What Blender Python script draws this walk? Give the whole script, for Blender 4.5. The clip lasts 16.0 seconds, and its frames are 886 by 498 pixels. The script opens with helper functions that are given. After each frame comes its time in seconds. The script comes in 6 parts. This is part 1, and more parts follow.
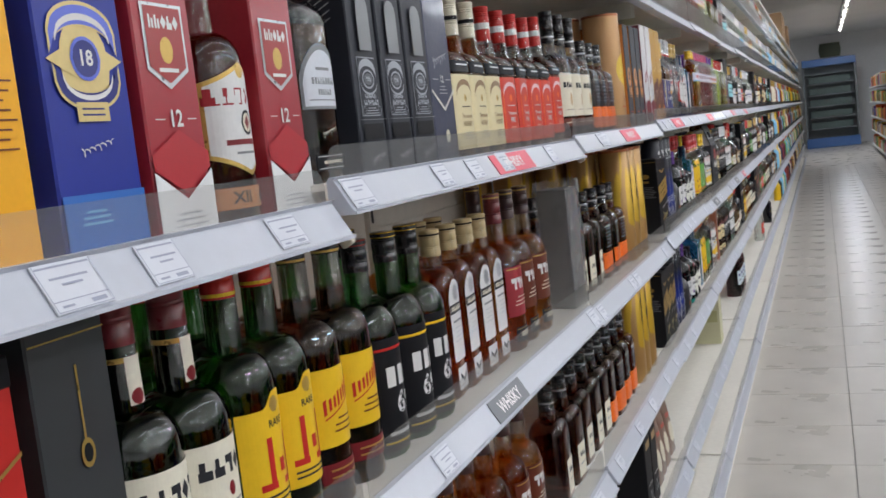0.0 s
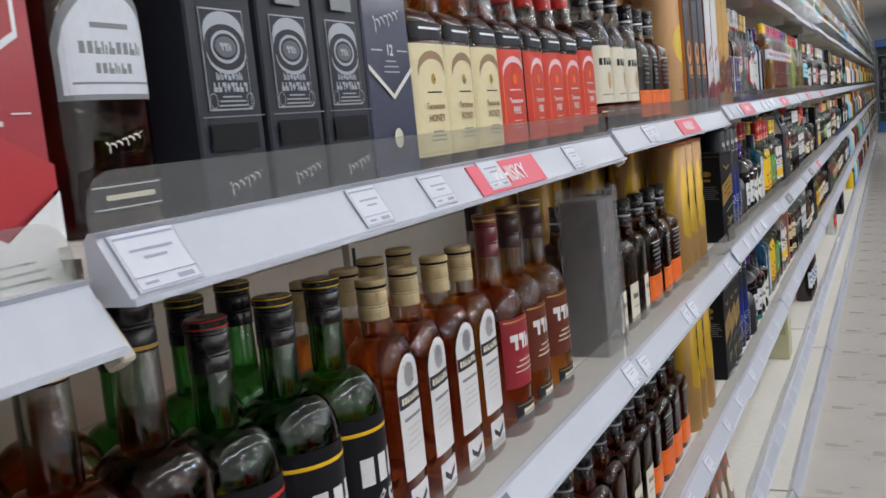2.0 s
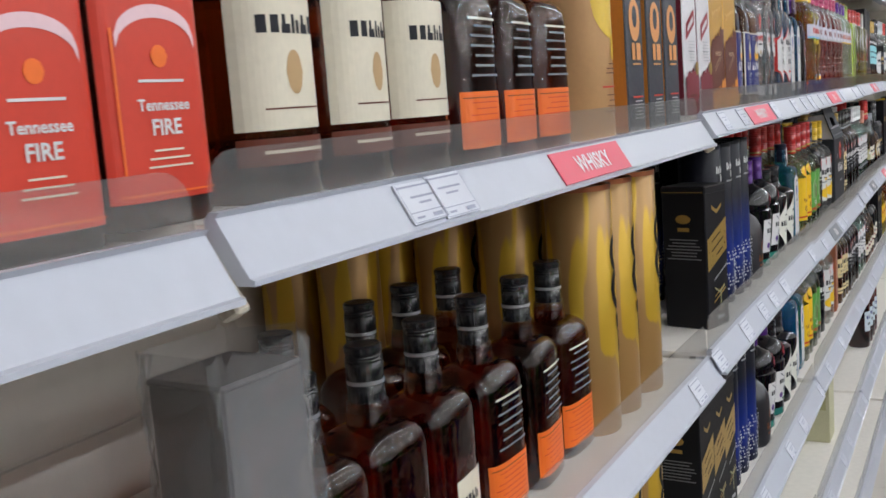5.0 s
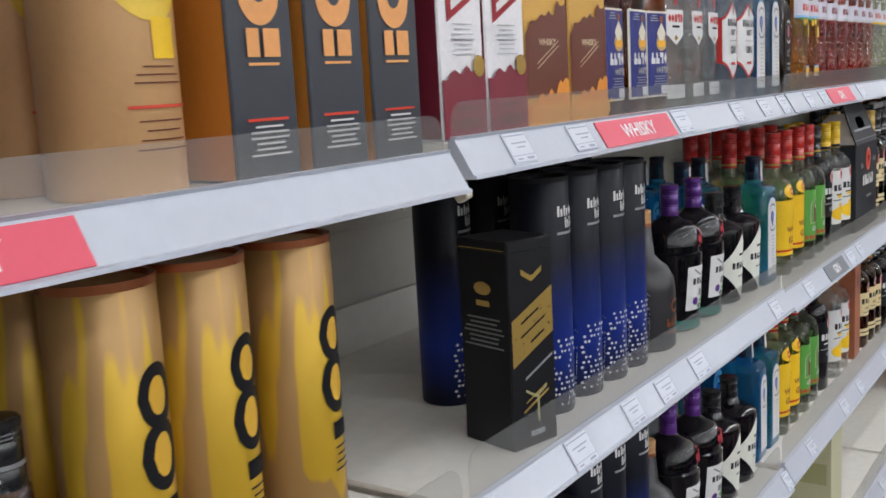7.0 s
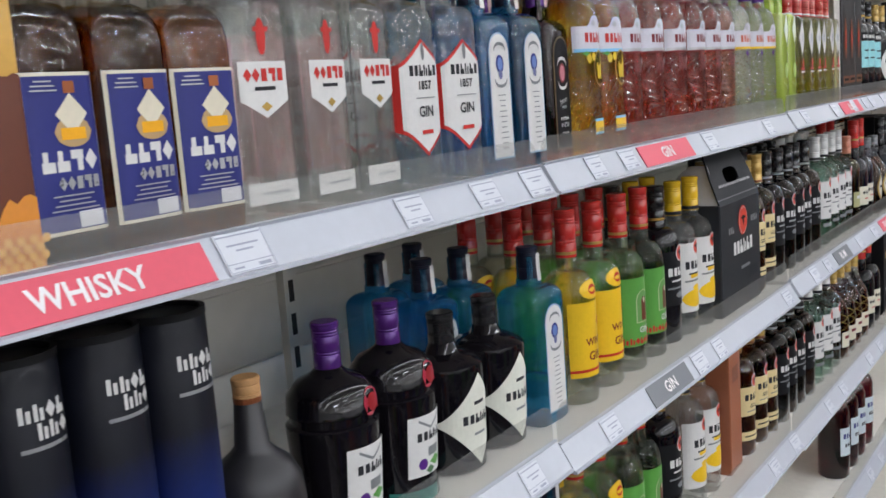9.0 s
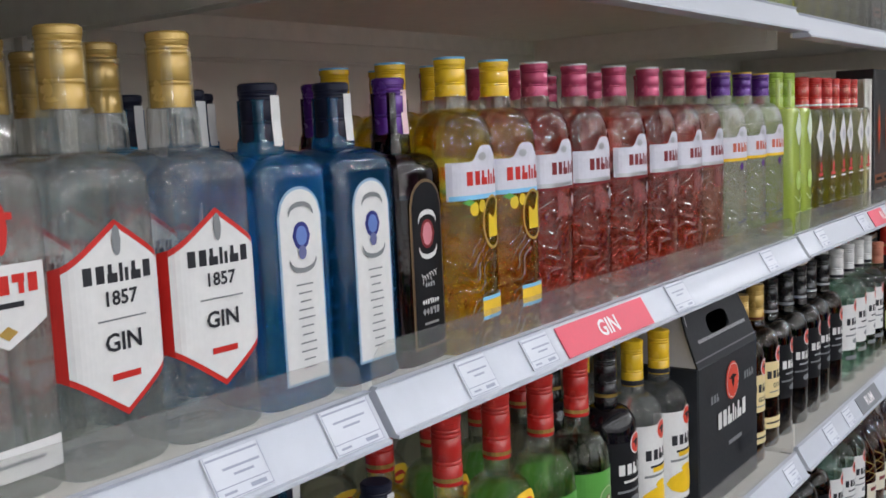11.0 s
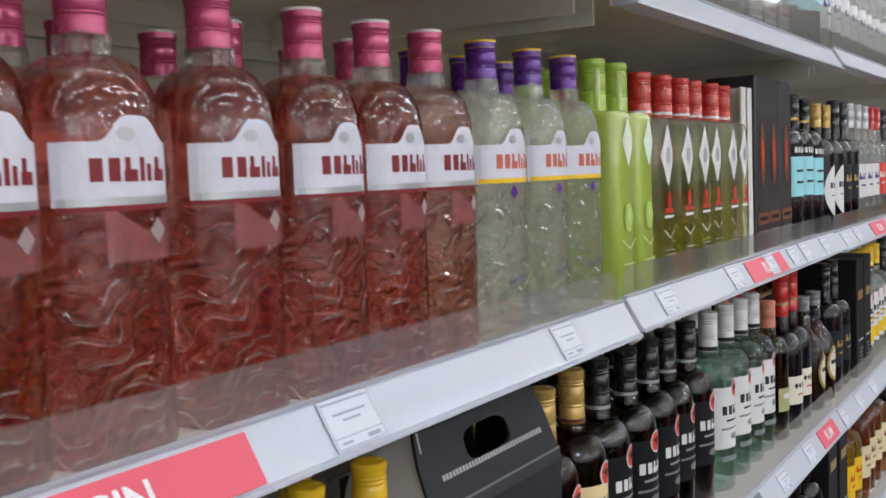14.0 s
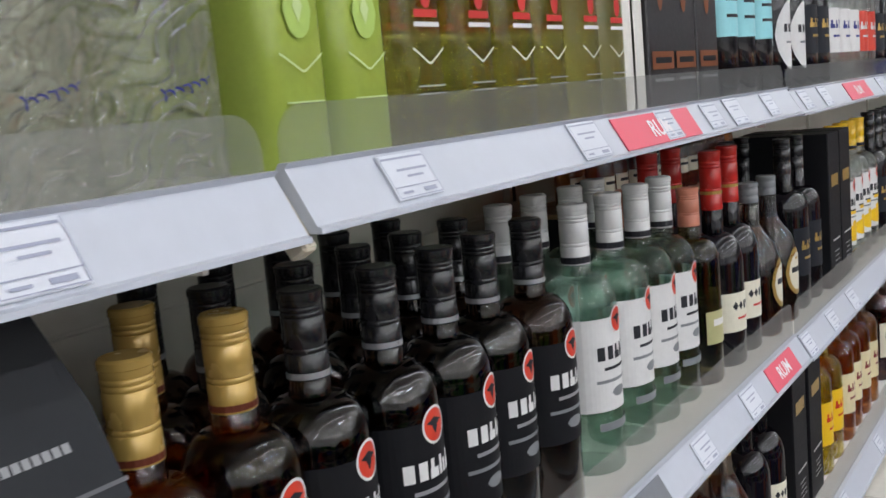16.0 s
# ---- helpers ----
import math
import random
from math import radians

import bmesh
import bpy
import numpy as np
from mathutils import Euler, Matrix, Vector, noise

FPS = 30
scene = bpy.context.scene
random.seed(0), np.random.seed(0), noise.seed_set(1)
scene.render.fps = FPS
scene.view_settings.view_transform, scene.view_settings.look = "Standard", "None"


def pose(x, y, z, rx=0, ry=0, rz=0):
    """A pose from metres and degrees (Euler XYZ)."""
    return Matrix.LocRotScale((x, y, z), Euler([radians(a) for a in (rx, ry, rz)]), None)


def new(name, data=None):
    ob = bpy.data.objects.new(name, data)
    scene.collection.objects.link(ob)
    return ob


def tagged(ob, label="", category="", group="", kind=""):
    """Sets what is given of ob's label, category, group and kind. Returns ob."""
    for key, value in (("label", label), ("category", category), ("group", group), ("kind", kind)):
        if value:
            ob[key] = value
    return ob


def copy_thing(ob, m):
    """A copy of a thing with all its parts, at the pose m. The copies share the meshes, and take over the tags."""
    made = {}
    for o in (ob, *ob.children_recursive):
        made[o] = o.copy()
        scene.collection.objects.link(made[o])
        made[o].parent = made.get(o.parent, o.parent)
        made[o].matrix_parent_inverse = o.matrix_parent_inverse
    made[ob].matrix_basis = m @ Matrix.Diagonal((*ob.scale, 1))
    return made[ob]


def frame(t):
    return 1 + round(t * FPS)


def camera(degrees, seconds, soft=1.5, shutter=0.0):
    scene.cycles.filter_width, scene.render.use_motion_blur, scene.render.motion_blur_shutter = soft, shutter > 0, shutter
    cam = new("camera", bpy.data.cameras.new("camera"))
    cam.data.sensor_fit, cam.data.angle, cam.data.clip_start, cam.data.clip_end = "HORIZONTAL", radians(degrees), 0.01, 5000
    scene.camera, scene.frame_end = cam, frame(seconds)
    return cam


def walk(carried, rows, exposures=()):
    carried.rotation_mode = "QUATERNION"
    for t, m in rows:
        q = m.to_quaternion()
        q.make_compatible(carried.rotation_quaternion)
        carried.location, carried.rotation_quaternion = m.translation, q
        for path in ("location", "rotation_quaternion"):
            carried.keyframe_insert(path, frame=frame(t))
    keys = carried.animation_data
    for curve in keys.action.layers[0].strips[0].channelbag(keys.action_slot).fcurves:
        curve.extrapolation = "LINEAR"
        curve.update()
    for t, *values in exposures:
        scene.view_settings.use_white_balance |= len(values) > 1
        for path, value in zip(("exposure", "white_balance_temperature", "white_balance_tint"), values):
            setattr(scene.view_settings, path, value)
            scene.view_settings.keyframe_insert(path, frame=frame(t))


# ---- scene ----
cam = camera(47.7, 16.0, 1.6, 0.15)
METRES, EYE, TURN = 4.7, 1.5, 21.3
ROWS = [
    (0.0, 0.0, 0.0, 0.0, -0.69, -6.08, 6.48),
    (0.5, 0.0054, 0.0122, -0.0001, 3.14, -6.33, 6.54),
    (1.0, 0.009, 0.0392, 0.0008, 3.57, -6.62, 6.49),
    (1.5, 0.0109, 0.0699, 0.0042, 2.76, -6.72, 6.18),
    (2.0, 0.0218, 0.0998, 0.003, 2.67, -7.02, 5.78),
    (2.5, 0.0394, 0.1286, 0.0054, 5.7, -6.97, 5.5),
    (3.0, 0.0477, 0.1593, 0.005, 6.96, -6.9, 5.2),
    (3.5, 0.0515, 0.1995, 0.0064, 5.41, -7.09, 4.9),
    (6.0, 0.1293, 0.3621, 0.0061, 8.69, -9.11, 3.32),
    (6.5, 0.1535, 0.3918, 0.0076, 10.88, -9.39, 3.19),
    (7.0, 0.1748, 0.42, 0.0089, 12.87, -9.37, 3.08),
    (7.5, 0.1893, 0.4584, 0.0121, 12.17, -9.29, 2.96),
    (8.0, 0.2023, 0.4958, 0.0142, 8.8, -9.14, 3.96),
    (8.5, 0.225, 0.5254, 0.0155, 10.3, -9.02, 4.26),
    (9.0, 0.2452, 0.5528, 0.0182, 12.89, -8.84, 4.26),
    (9.5, 0.252, 0.589, 0.0183, 12.91, -8.76, 3.25),
    (10.0, 0.2504, 0.6255, 0.0293, 12.81, -8.42, 2.93),
    (12.5, 0.284, 0.688, 0.042, 18.45, -3.53, 1.66),
    (13.0, 0.2806, 0.72, 0.0401, 12.57, -3.77, 1.55),
    (13.5, 0.2814, 0.7467, 0.0377, 11.29, -4.08, 2.09),
    (14.0, 0.2959, 0.7772, 0.0283, 11.52, -4.29, 2.19),
    (14.5, 0.3105, 0.7988, 0.009, 12.37, -6.37, 2.49),
    (15.0, 0.3176, 0.8261, -0.001, 12.07, -8.05, 3.95),
    (15.5, 0.3187, 0.8616, 0.0049, 10.08, -8.3, 5.1),
    (16.0, 0.3304, 0.8955, 0.0054, 11.64, -8.52, 5.13),
]
walk(cam, [(t, pose(0, 0, EYE, 0, 0, TURN) @ pose(METRES * x, METRES * y, METRES * z, 90 + pitch, roll, yaw)) for t, x, y, z, yaw, pitch, roll in ROWS])

# ---- light and exposure ----
world = bpy.data.worlds.new("world")
scene.world = world
world.use_nodes = True
world.node_tree.nodes["Background"].inputs["Color"].default_value = (0.8, 0.86, 1.0, 1)
world.node_tree.nodes["Background"].inputs["Strength"].default_value = 0.03
scene.view_settings.exposure = -0.62

CEIL = 3.5
LAMP_X = 0.62


def area(name, x, y, z, sx, sy, power, color=(0.85, 0.9, 1.0)):
    d = bpy.data.lights.new(name, "AREA")
    d.shape, d.size, d.size_y, d.energy, d.color = "RECTANGLE", sx, sy, power, color
    ob = new(name, d)
    ob.matrix_basis = pose(x, y, z)
    return ob


for k in range(5):
    area("tube_and_fill_light", LAMP_X, 0.2 + 4.6 * k, CEIL - 0.172, 0.06, 4.2, 20)
# Far stretch of the aisle row, boosted to brighten the end wall.
area("tube_and_fill_light", LAMP_X, 28.0, CEIL - 0.172, 0.06, 8.0, 160)
for k in range(6):
    area("tube_and_fill_light", 3.4, 0.6 + 2.6 * k, CEIL - 0.172, 0.06, 1.5, 60)
# Unseen rows added as fill, the outer ones to reach deep into shelves.
for x, power in ((-2.6, 60), (2.0, 130), (5.2, 190), (7.2, 220), (9.4, 260), (11.6, 280), (13.8, 300), (16.0, 320), (18.2, 320)):
    area("tube_and_fill_light", x, 5.5, CEIL - 0.172, 0.06, 19.0, power)

# ---- materials ----
MATS = {}


def nodes_of(name):
    m = bpy.data.materials.new(name)
    m.use_nodes = True
    t = m.node_tree
    return m, t, t.nodes["Principled BSDF"], t.nodes["Material Output"]


def rgb(c):
    return (c[0], c[1], c[2], 1)


def plain(name, color, rough=0.5, metal=0.0, var=0.08, scale=30.0, bump=0.0, coat=0.0, spec=0.5):
    """Paint, card or plastic: two scales of mottling in colour and roughness."""
    if name in MATS:
        return MATS[name]
    m, t, b, out = nodes_of(name)
    n, l = t.nodes, t.links
    tc = n.new("ShaderNodeTexCoord")
    big = n.new("ShaderNodeTexNoise")
    big.inputs["Scale"].default_value = scale * 0.25
    fine = n.new("ShaderNodeTexNoise")
    fine.inputs["Scale"].default_value = scale * 6
    fine.inputs["Detail"].default_value = 4
    l.new(tc.outputs["Object"], big.inputs["Vector"])
    l.new(tc.outputs["Object"], fine.inputs["Vector"])
    add = n.new("ShaderNodeMath")
    add.operation = "ADD"
    l.new(big.outputs["Fac"], add.inputs[0])
    l.new(fine.outputs["Fac"], add.inputs[1])
    rng = n.new("ShaderNodeMapRange")
    rng.inputs["From Min"].default_value, rng.inputs["From Max"].default_value = 0.6, 1.4
    rng.inputs["To Min"].default_value, rng.inputs["To Max"].default_value = 1 - var, 1 + var
    l.new(add.outputs[0], rng.inputs["Value"])
    mul = n.new("ShaderNodeVectorMath")
    mul.operation = "SCALE"
    mul.inputs[0].default_value = color[:3]
    l.new(rng.outputs["Result"], mul.inputs["Scale"])
    l.new(mul.outputs["Vector"], b.inputs["Base Color"])
    rr = n.new("ShaderNodeMapRange")
    rr.inputs["To Min"].default_value, rr.inputs["To Max"].default_value = max(0.02, rough - 0.08), min(1, rough + 0.08)
    l.new(fine.outputs["Fac"], rr.inputs["Value"])
    l.new(rr.outputs["Result"], b.inputs["Roughness"])
    b.inputs["Metallic"].default_value = metal
    b.inputs["Coat Weight"].default_value = coat
    b.inputs["Coat Roughness"].default_value = 0.08
    b.inputs["Specular IOR Level"].default_value = spec
    if bump:
        bn = n.new("ShaderNodeBump")
        bn.inputs["Strength"].default_value = bump
        bn.inputs["Distance"].default_value = 0.002
        l.new(fine.outputs["Fac"], bn.inputs["Height"])
        l.new(bn.outputs["Normal"], b.inputs["Normal"])
    MATS[name] = m
    return m


def gloss_factor(n, l, normal=None):
    """Schlick's gloss from the facing angle, the same from both sides of a sheet."""
    lw = n.new("ShaderNodeLayerWeight")
    lw.inputs["Blend"].default_value = 0.5
    pw = n.new("ShaderNodeMath")
    pw.operation = "POWER"
    pw.inputs[1].default_value = 5.0
    l.new(lw.outputs["Facing"], pw.inputs[0])
    sc = n.new("ShaderNodeMath")
    sc.operation = "MULTIPLY_ADD"
    sc.inputs[1].default_value, sc.inputs[2].default_value = 0.8, 0.05
    l.new(pw.outputs[0], sc.inputs[0])
    return lw, sc.outputs[0]


def glass(name, tint, clear=0.6, rough=0.02, emboss=0.0, body=0.0, fill=0.0, bare=(0.93, 0.95, 0.93)):
    """A filled bottle: part straight see-through, part bent light, and a sharp gloss on the glass.
    Above the height fill the glass is empty and shows its own tint, bare."""
    if name in MATS:
        return MATS[name]
    m, t, b, out = nodes_of(name)
    n, l = t.nodes, t.links
    tc = n.new("ShaderNodeTexCoord")
    sp = n.new("ShaderNodeSeparateXYZ")
    l.new(tc.outputs["Object"], sp.inputs[0])
    # body: an even diffuse share; in bottles it stands for gathered light.
    b.inputs["Transmission Weight"].default_value = 1.0 - body
    b.inputs["IOR"].default_value = 1.36
    b.inputs["Roughness"].default_value = rough
    tr = n.new("ShaderNodeBsdfTransparent")
    if fill:
        lv = n.new("ShaderNodeMapRange")
        lv.inputs["From Min"].default_value, lv.inputs["From Max"].default_value = fill - 0.0012, fill + 0.0012
        l.new(sp.outputs["Z"], lv.inputs["Value"])
        cm = n.new("ShaderNodeMix")
        cm.data_type = "RGBA"
        cm.inputs["A"].default_value, cm.inputs["B"].default_value = rgb(tint), rgb(bare)
        l.new(lv.outputs["Result"], cm.inputs["Factor"])
        l.new(cm.outputs["Result"], b.inputs["Base Color"])
        l.new(cm.outputs["Result"], tr.inputs["Color"])
    else:
        b.inputs["Base Color"].default_value = rgb(tint)
        tr.inputs["Color"].default_value = rgb(tint)
    gl = n.new("ShaderNodeBsdfGlossy")
    gl.inputs["Roughness"].default_value = max(0.022, rough)
    fr, fac = gloss_factor(n, l)
    mx = n.new("ShaderNodeMixShader")
    mx.inputs["Fac"].default_value = clear
    l.new(b.outputs[0], mx.inputs[1])
    l.new(tr.outputs[0], mx.inputs[2])
    top = n.new("ShaderNodeMixShader")
    l.new(fac, top.inputs["Fac"])
    l.new(mx.outputs[0], top.inputs[1])
    l.new(gl.outputs[0], top.inputs[2])
    l.new(top.outputs[0], out.inputs["Surface"])
    # the slight hammered ripple of blown glass
    wv = n.new("ShaderNodeTexNoise")
    wv.inputs["Scale"].default_value = 110
    wv.inputs["Detail"].default_value = 1.0
    l.new(tc.outputs["Object"], wv.inputs["Vector"])
    bn = n.new("ShaderNodeBump")
    bn.inputs["Strength"].default_value = 0.35
    bn.inputs["Distance"].default_value = 0.0014
    l.new(wv.outputs["Fac"], bn.inputs["Height"])
    last = bn
    if emboss:
        # moulded leaf sprays below the label: thin curling ridges
        mp = n.new("ShaderNodeMapping")
        mp.inputs["Rotation"].default_value = (0.9, 0.0, 0.0)
        l.new(tc.outputs["Object"], mp.inputs["Vector"])
        rg = n.new("ShaderNodeTexWave")
        rg.bands_direction = "Y"
        rg.inputs["Scale"].default_value = 27
        rg.inputs["Distortion"].default_value = 11
        rg.inputs["Detail"].default_value = 0.6
        rg.inputs["Detail Scale"].default_value = 1.5
        l.new(mp.outputs["Vector"], rg.inputs["Vector"])
        ridge = n.new("ShaderNodeMapRange")
        ridge.inputs["From Min"].default_value, ridge.inputs["From Max"].default_value = 0.7, 1.0
        l.new(rg.outputs["Fac"], ridge.inputs["Value"])
        low = n.new("ShaderNodeMapRange")
        low.inputs["From Min"].default_value, low.inputs["From Max"].default_value = 0.128, 0.118
        l.new(sp.outputs["Z"], low.inputs["Value"])
        hm = n.new("ShaderNodeMath")
        hm.operation = "MULTIPLY"
        l.new(ridge.outputs["Result"], hm.inputs[0])
        l.new(low.outputs["Result"], hm.inputs[1])
        b2 = n.new("ShaderNodeBump")
        b2.inputs["Strength"].default_value = emboss
        b2.inputs["Distance"].default_value = 0.0045
        l.new(hm.outputs[0], b2.inputs["Height"])
        l.new(bn.outputs["Normal"], b2.inputs["Normal"])
        last = b2
    for node in (gl, fr) if not emboss else (b, gl, fr):
        l.new(last.outputs["Normal"], node.inputs["Normal"])
    MATS[name] = m
    return m


def acrylic(name, tint=(0.93, 0.93, 0.92), haze=0.07):
    """Clear, scratched plastic sheet."""
    if name in MATS:
        return MATS[name]
    m, t, b, out = nodes_of(name)
    n, l = t.nodes, t.links
    b.inputs["Base Color"].default_value = (0.75, 0.75, 0.74, 1)
    b.inputs["Roughness"].default_value = 0.35
    tr = n.new("ShaderNodeBsdfTransparent")
    tr.inputs["Color"].default_value = rgb(tint)
    gl = n.new("ShaderNodeBsdfGlossy")
    gl.inputs["Roughness"].default_value = 0.06
    fr, fac = gloss_factor(n, l)
    ns = n.new("ShaderNodeTexNoise")
    ns.inputs["Scale"].default_value = 25
    ns.inputs["Detail"].default_value = 6
    mr = n.new("ShaderNodeMapRange")
    mr.inputs["To Min"].default_value, mr.inputs["To Max"].default_value = haze * 0.4, haze * 1.6
    l.new(ns.outputs["Fac"], mr.inputs["Value"])
    mx = n.new("ShaderNodeMixShader")
    l.new(mr.outputs["Result"], mx.inputs["Fac"])
    l.new(tr.outputs[0], mx.inputs[1])
    l.new(b.outputs[0], mx.inputs[2])
    top = n.new("ShaderNodeMixShader")
    l.new(fac, top.inputs["Fac"])
    l.new(mx.outputs[0], top.inputs[1])
    l.new(gl.outputs[0], top.inputs[2])
    l.new(top.outputs[0], out.inputs["Surface"])
    MATS[name] = m
    return m


def banded(name, stops, rough=0.35, coat=0.3):
    """Printed card that runs through several inks up its height: stops are (height, ink)."""
    if name in MATS:
        return MATS[name]
    m, t, b, out = nodes_of(name)
    n, l = t.nodes, t.links
    tc = n.new("ShaderNodeTexCoord")
    sp = n.new("ShaderNodeSeparateXYZ")
    l.new(tc.outputs["Object"], sp.inputs[0])
    ns = n.new("ShaderNodeTexNoise")
    ns.inputs["Scale"].default_value = 45
    ad = n.new("ShaderNodeMath")
    ad.operation = "MULTIPLY_ADD"
    ad.inputs[1].default_value = 0.02
    l.new(ns.outputs["Fac"], ad.inputs[0])
    l.new(sp.outputs["Z"], ad.inputs[2])
    mr = n.new("ShaderNodeMapRange")
    mr.inputs["From Min"].default_value, mr.inputs["From Max"].default_value = stops[0][0], stops[-1][0]
    l.new(ad.outputs[0], mr.inputs["Value"])
    cr = n.new("ShaderNodeValToRGB")
    el = cr.color_ramp.elements
    while len(el) < len(stops):
        el.new(0.5)
    for e, (z, ink) in zip(el, stops):
        e.position, e.color = (z - stops[0][0]) / (stops[-1][0] - stops[0][0]), rgb(ink)
    l.new(mr.outputs["Result"], cr.inputs["Fac"])
    l.new(cr.outputs["Color"], b.inputs["Base Color"])
    b.inputs["Roughness"].default_value = rough
    b.inputs["Coat Weight"].default_value = coat
    b.inputs["Specular IOR Level"].default_value = 0.18
    MATS[name] = m
    return m


def flame(name, base, blaze):
    """Foil card with tall slanting tongues of a second ink over its middle."""
    if name in MATS:
        return MATS[name]
    m, t, b, out = nodes_of(name)
    n, l = t.nodes, t.links
    tc = n.new("ShaderNodeTexCoord")
    mp = n.new("ShaderNodeMapping")
    mp.inputs["Rotation"].default_value = (0.5, 0.2, 0)
    mp.inputs["Scale"].default_value = (1.0, 1.0, 0.16)
    l.new(tc.outputs["Object"], mp.inputs["Vector"])
    ns = n.new("ShaderNodeTexNoise")
    ns.inputs["Scale"].default_value, ns.inputs["Detail"].default_value = 40, 1.6
    l.new(mp.outputs["Vector"], ns.inputs["Vector"])
    sp = n.new("ShaderNodeSeparateXYZ")
    l.new(tc.outputs["Object"], sp.inputs[0])
    # strongest a little below the middle, none at head and foot
    up = n.new("ShaderNodeMapRange")
    up.interpolation_type = "SMOOTHSTEP"
    up.inputs["From Min"].default_value, up.inputs["From Max"].default_value = 0.29, 0.14
    up.inputs["To Min"].default_value, up.inputs["To Max"].default_value = -0.18, 0.04
    l.new(sp.outputs["Z"], up.inputs["Value"])
    dn = n.new("ShaderNodeMapRange")
    dn.inputs["From Min"].default_value, dn.inputs["From Max"].default_value = 0.07, 0.1
    dn.inputs["To Min"].default_value, dn.inputs["To Max"].default_value = -0.3, 0.0
    l.new(sp.outputs["Z"], dn.inputs["Value"])
    s1 = n.new("ShaderNodeMath")
    l.new(ns.outputs["Fac"], s1.inputs[0])
    l.new(up.outputs["Result"], s1.inputs[1])
    s2 = n.new("ShaderNodeMath")
    l.new(s1.outputs[0], s2.inputs[0])
    l.new(dn.outputs["Result"], s2.inputs[1])
    cr = n.new("ShaderNodeValToRGB")
    cr.color_ramp.elements[0].position, cr.color_ramp.elements[1].position = 0.47, 0.52
    cr.color_ramp.elements[0].color, cr.color_ramp.elements[1].color = rgb(base), rgb(blaze)
    l.new(s2.outputs[0], cr.inputs["Fac"])
    l.new(cr.outputs["Color"], b.inputs["Base Color"])
    b.inputs["Metallic"].default_value = 0.35
    b.inputs["Roughness"].default_value = 0.36
    MATS[name] = m
    return m


def glow(name, color, power):
    m, t, b, out = nodes_of(name)
    b.inputs["Emission Color"].default_value = rgb(color)
    b.inputs["Emission Strength"].default_value = power
    return m


def tile_mat():
    m, t, b, out = nodes_of("floor_tile_beige")
    n, l = t.nodes, t.links
    oi = n.new("ShaderNodeObjectInfo")
    tc = n.new("ShaderNodeTexCoord")
    a = n.new("ShaderNodeTexNoise")
    a.inputs["Scale"].default_value, a.inputs["Detail"].default_value = 3.0, 6
    l.new(tc.outputs["Object"], a.inputs["Vector"])
    s = n.new("ShaderNodeMath")
    s.operation = "MULTIPLY_ADD"
    s.inputs[1].default_value = 0.25
    l.new(oi.outputs["Random"], s.inputs[0])
    l.new(a.outputs["Fac"], s.inputs[2])
    cr = n.new("ShaderNodeValToRGB")
    cr.color_ramp.elements[0].color, cr.color_ramp.elements[1].color = (0.46, 0.43, 0.385, 1), (0.62, 0.58, 0.53, 1)
    cr.color_ramp.elements[0].position, cr.color_ramp.elements[1].position = 0.3, 0.95
    l.new(s.outputs[0], cr.inputs["Fac"])
    l.new(cr.outputs["Color"], b.inputs["Base Color"])
    mr = n.new("ShaderNodeMapRange")
    mr.inputs["To Min"].default_value, mr.inputs["To Max"].default_value = 0.18, 0.42
    l.new(a.outputs["Fac"], mr.inputs["Value"])
    l.new(mr.outputs["Result"], b.inputs["Roughness"])
    return m


M_STRIP = plain("price_strip_white", (0.52, 0.545, 0.61), 0.32, var=0.04, scale=12, coat=0.15)
M_SHELF = plain("shelf_enamel", (0.85, 0.815, 0.745), 0.4, var=0.08, scale=8, bump=0.03)
M_BACK = plain("back_panel_enamel", (0.8, 0.765, 0.69), 0.45, var=0.06, scale=5)
M_SLOT = plain("slot_dark", (0.03, 0.03, 0.03), 0.6)
M_ACR = acrylic("riser_acrylic")
M_WALL = plain("wall_paint", (0.8, 0.81, 0.82), 0.7, var=0.05, scale=4, bump=0.05)
M_CEIL = plain("ceiling_paint", (0.82, 0.82, 0.8), 0.8, var=0.06, scale=3)
M_GROUT = plain("grout", (0.27, 0.25, 0.22), 0.85, var=0.15, scale=20)
M_TILE = tile_mat()
M_PAPER = plain("tag_paper", (0.66, 0.68, 0.74), 0.6, var=0.03)
M_INK = plain("tag_ink", (0.34, 0.36, 0.46), 0.6)
M_RED = plain("tag_red", (0.75, 0.09, 0.14), 0.45, var=0.05)
M_TAGW = plain("tag_white_ink", (0.85, 0.8, 0.82), 0.5)
M_TAGG = plain("tag_grey", (0.16, 0.17, 0.19), 0.4)
M_JOINT = plain("strip_endcap_beige", (0.55, 0.5, 0.4), 0.5)
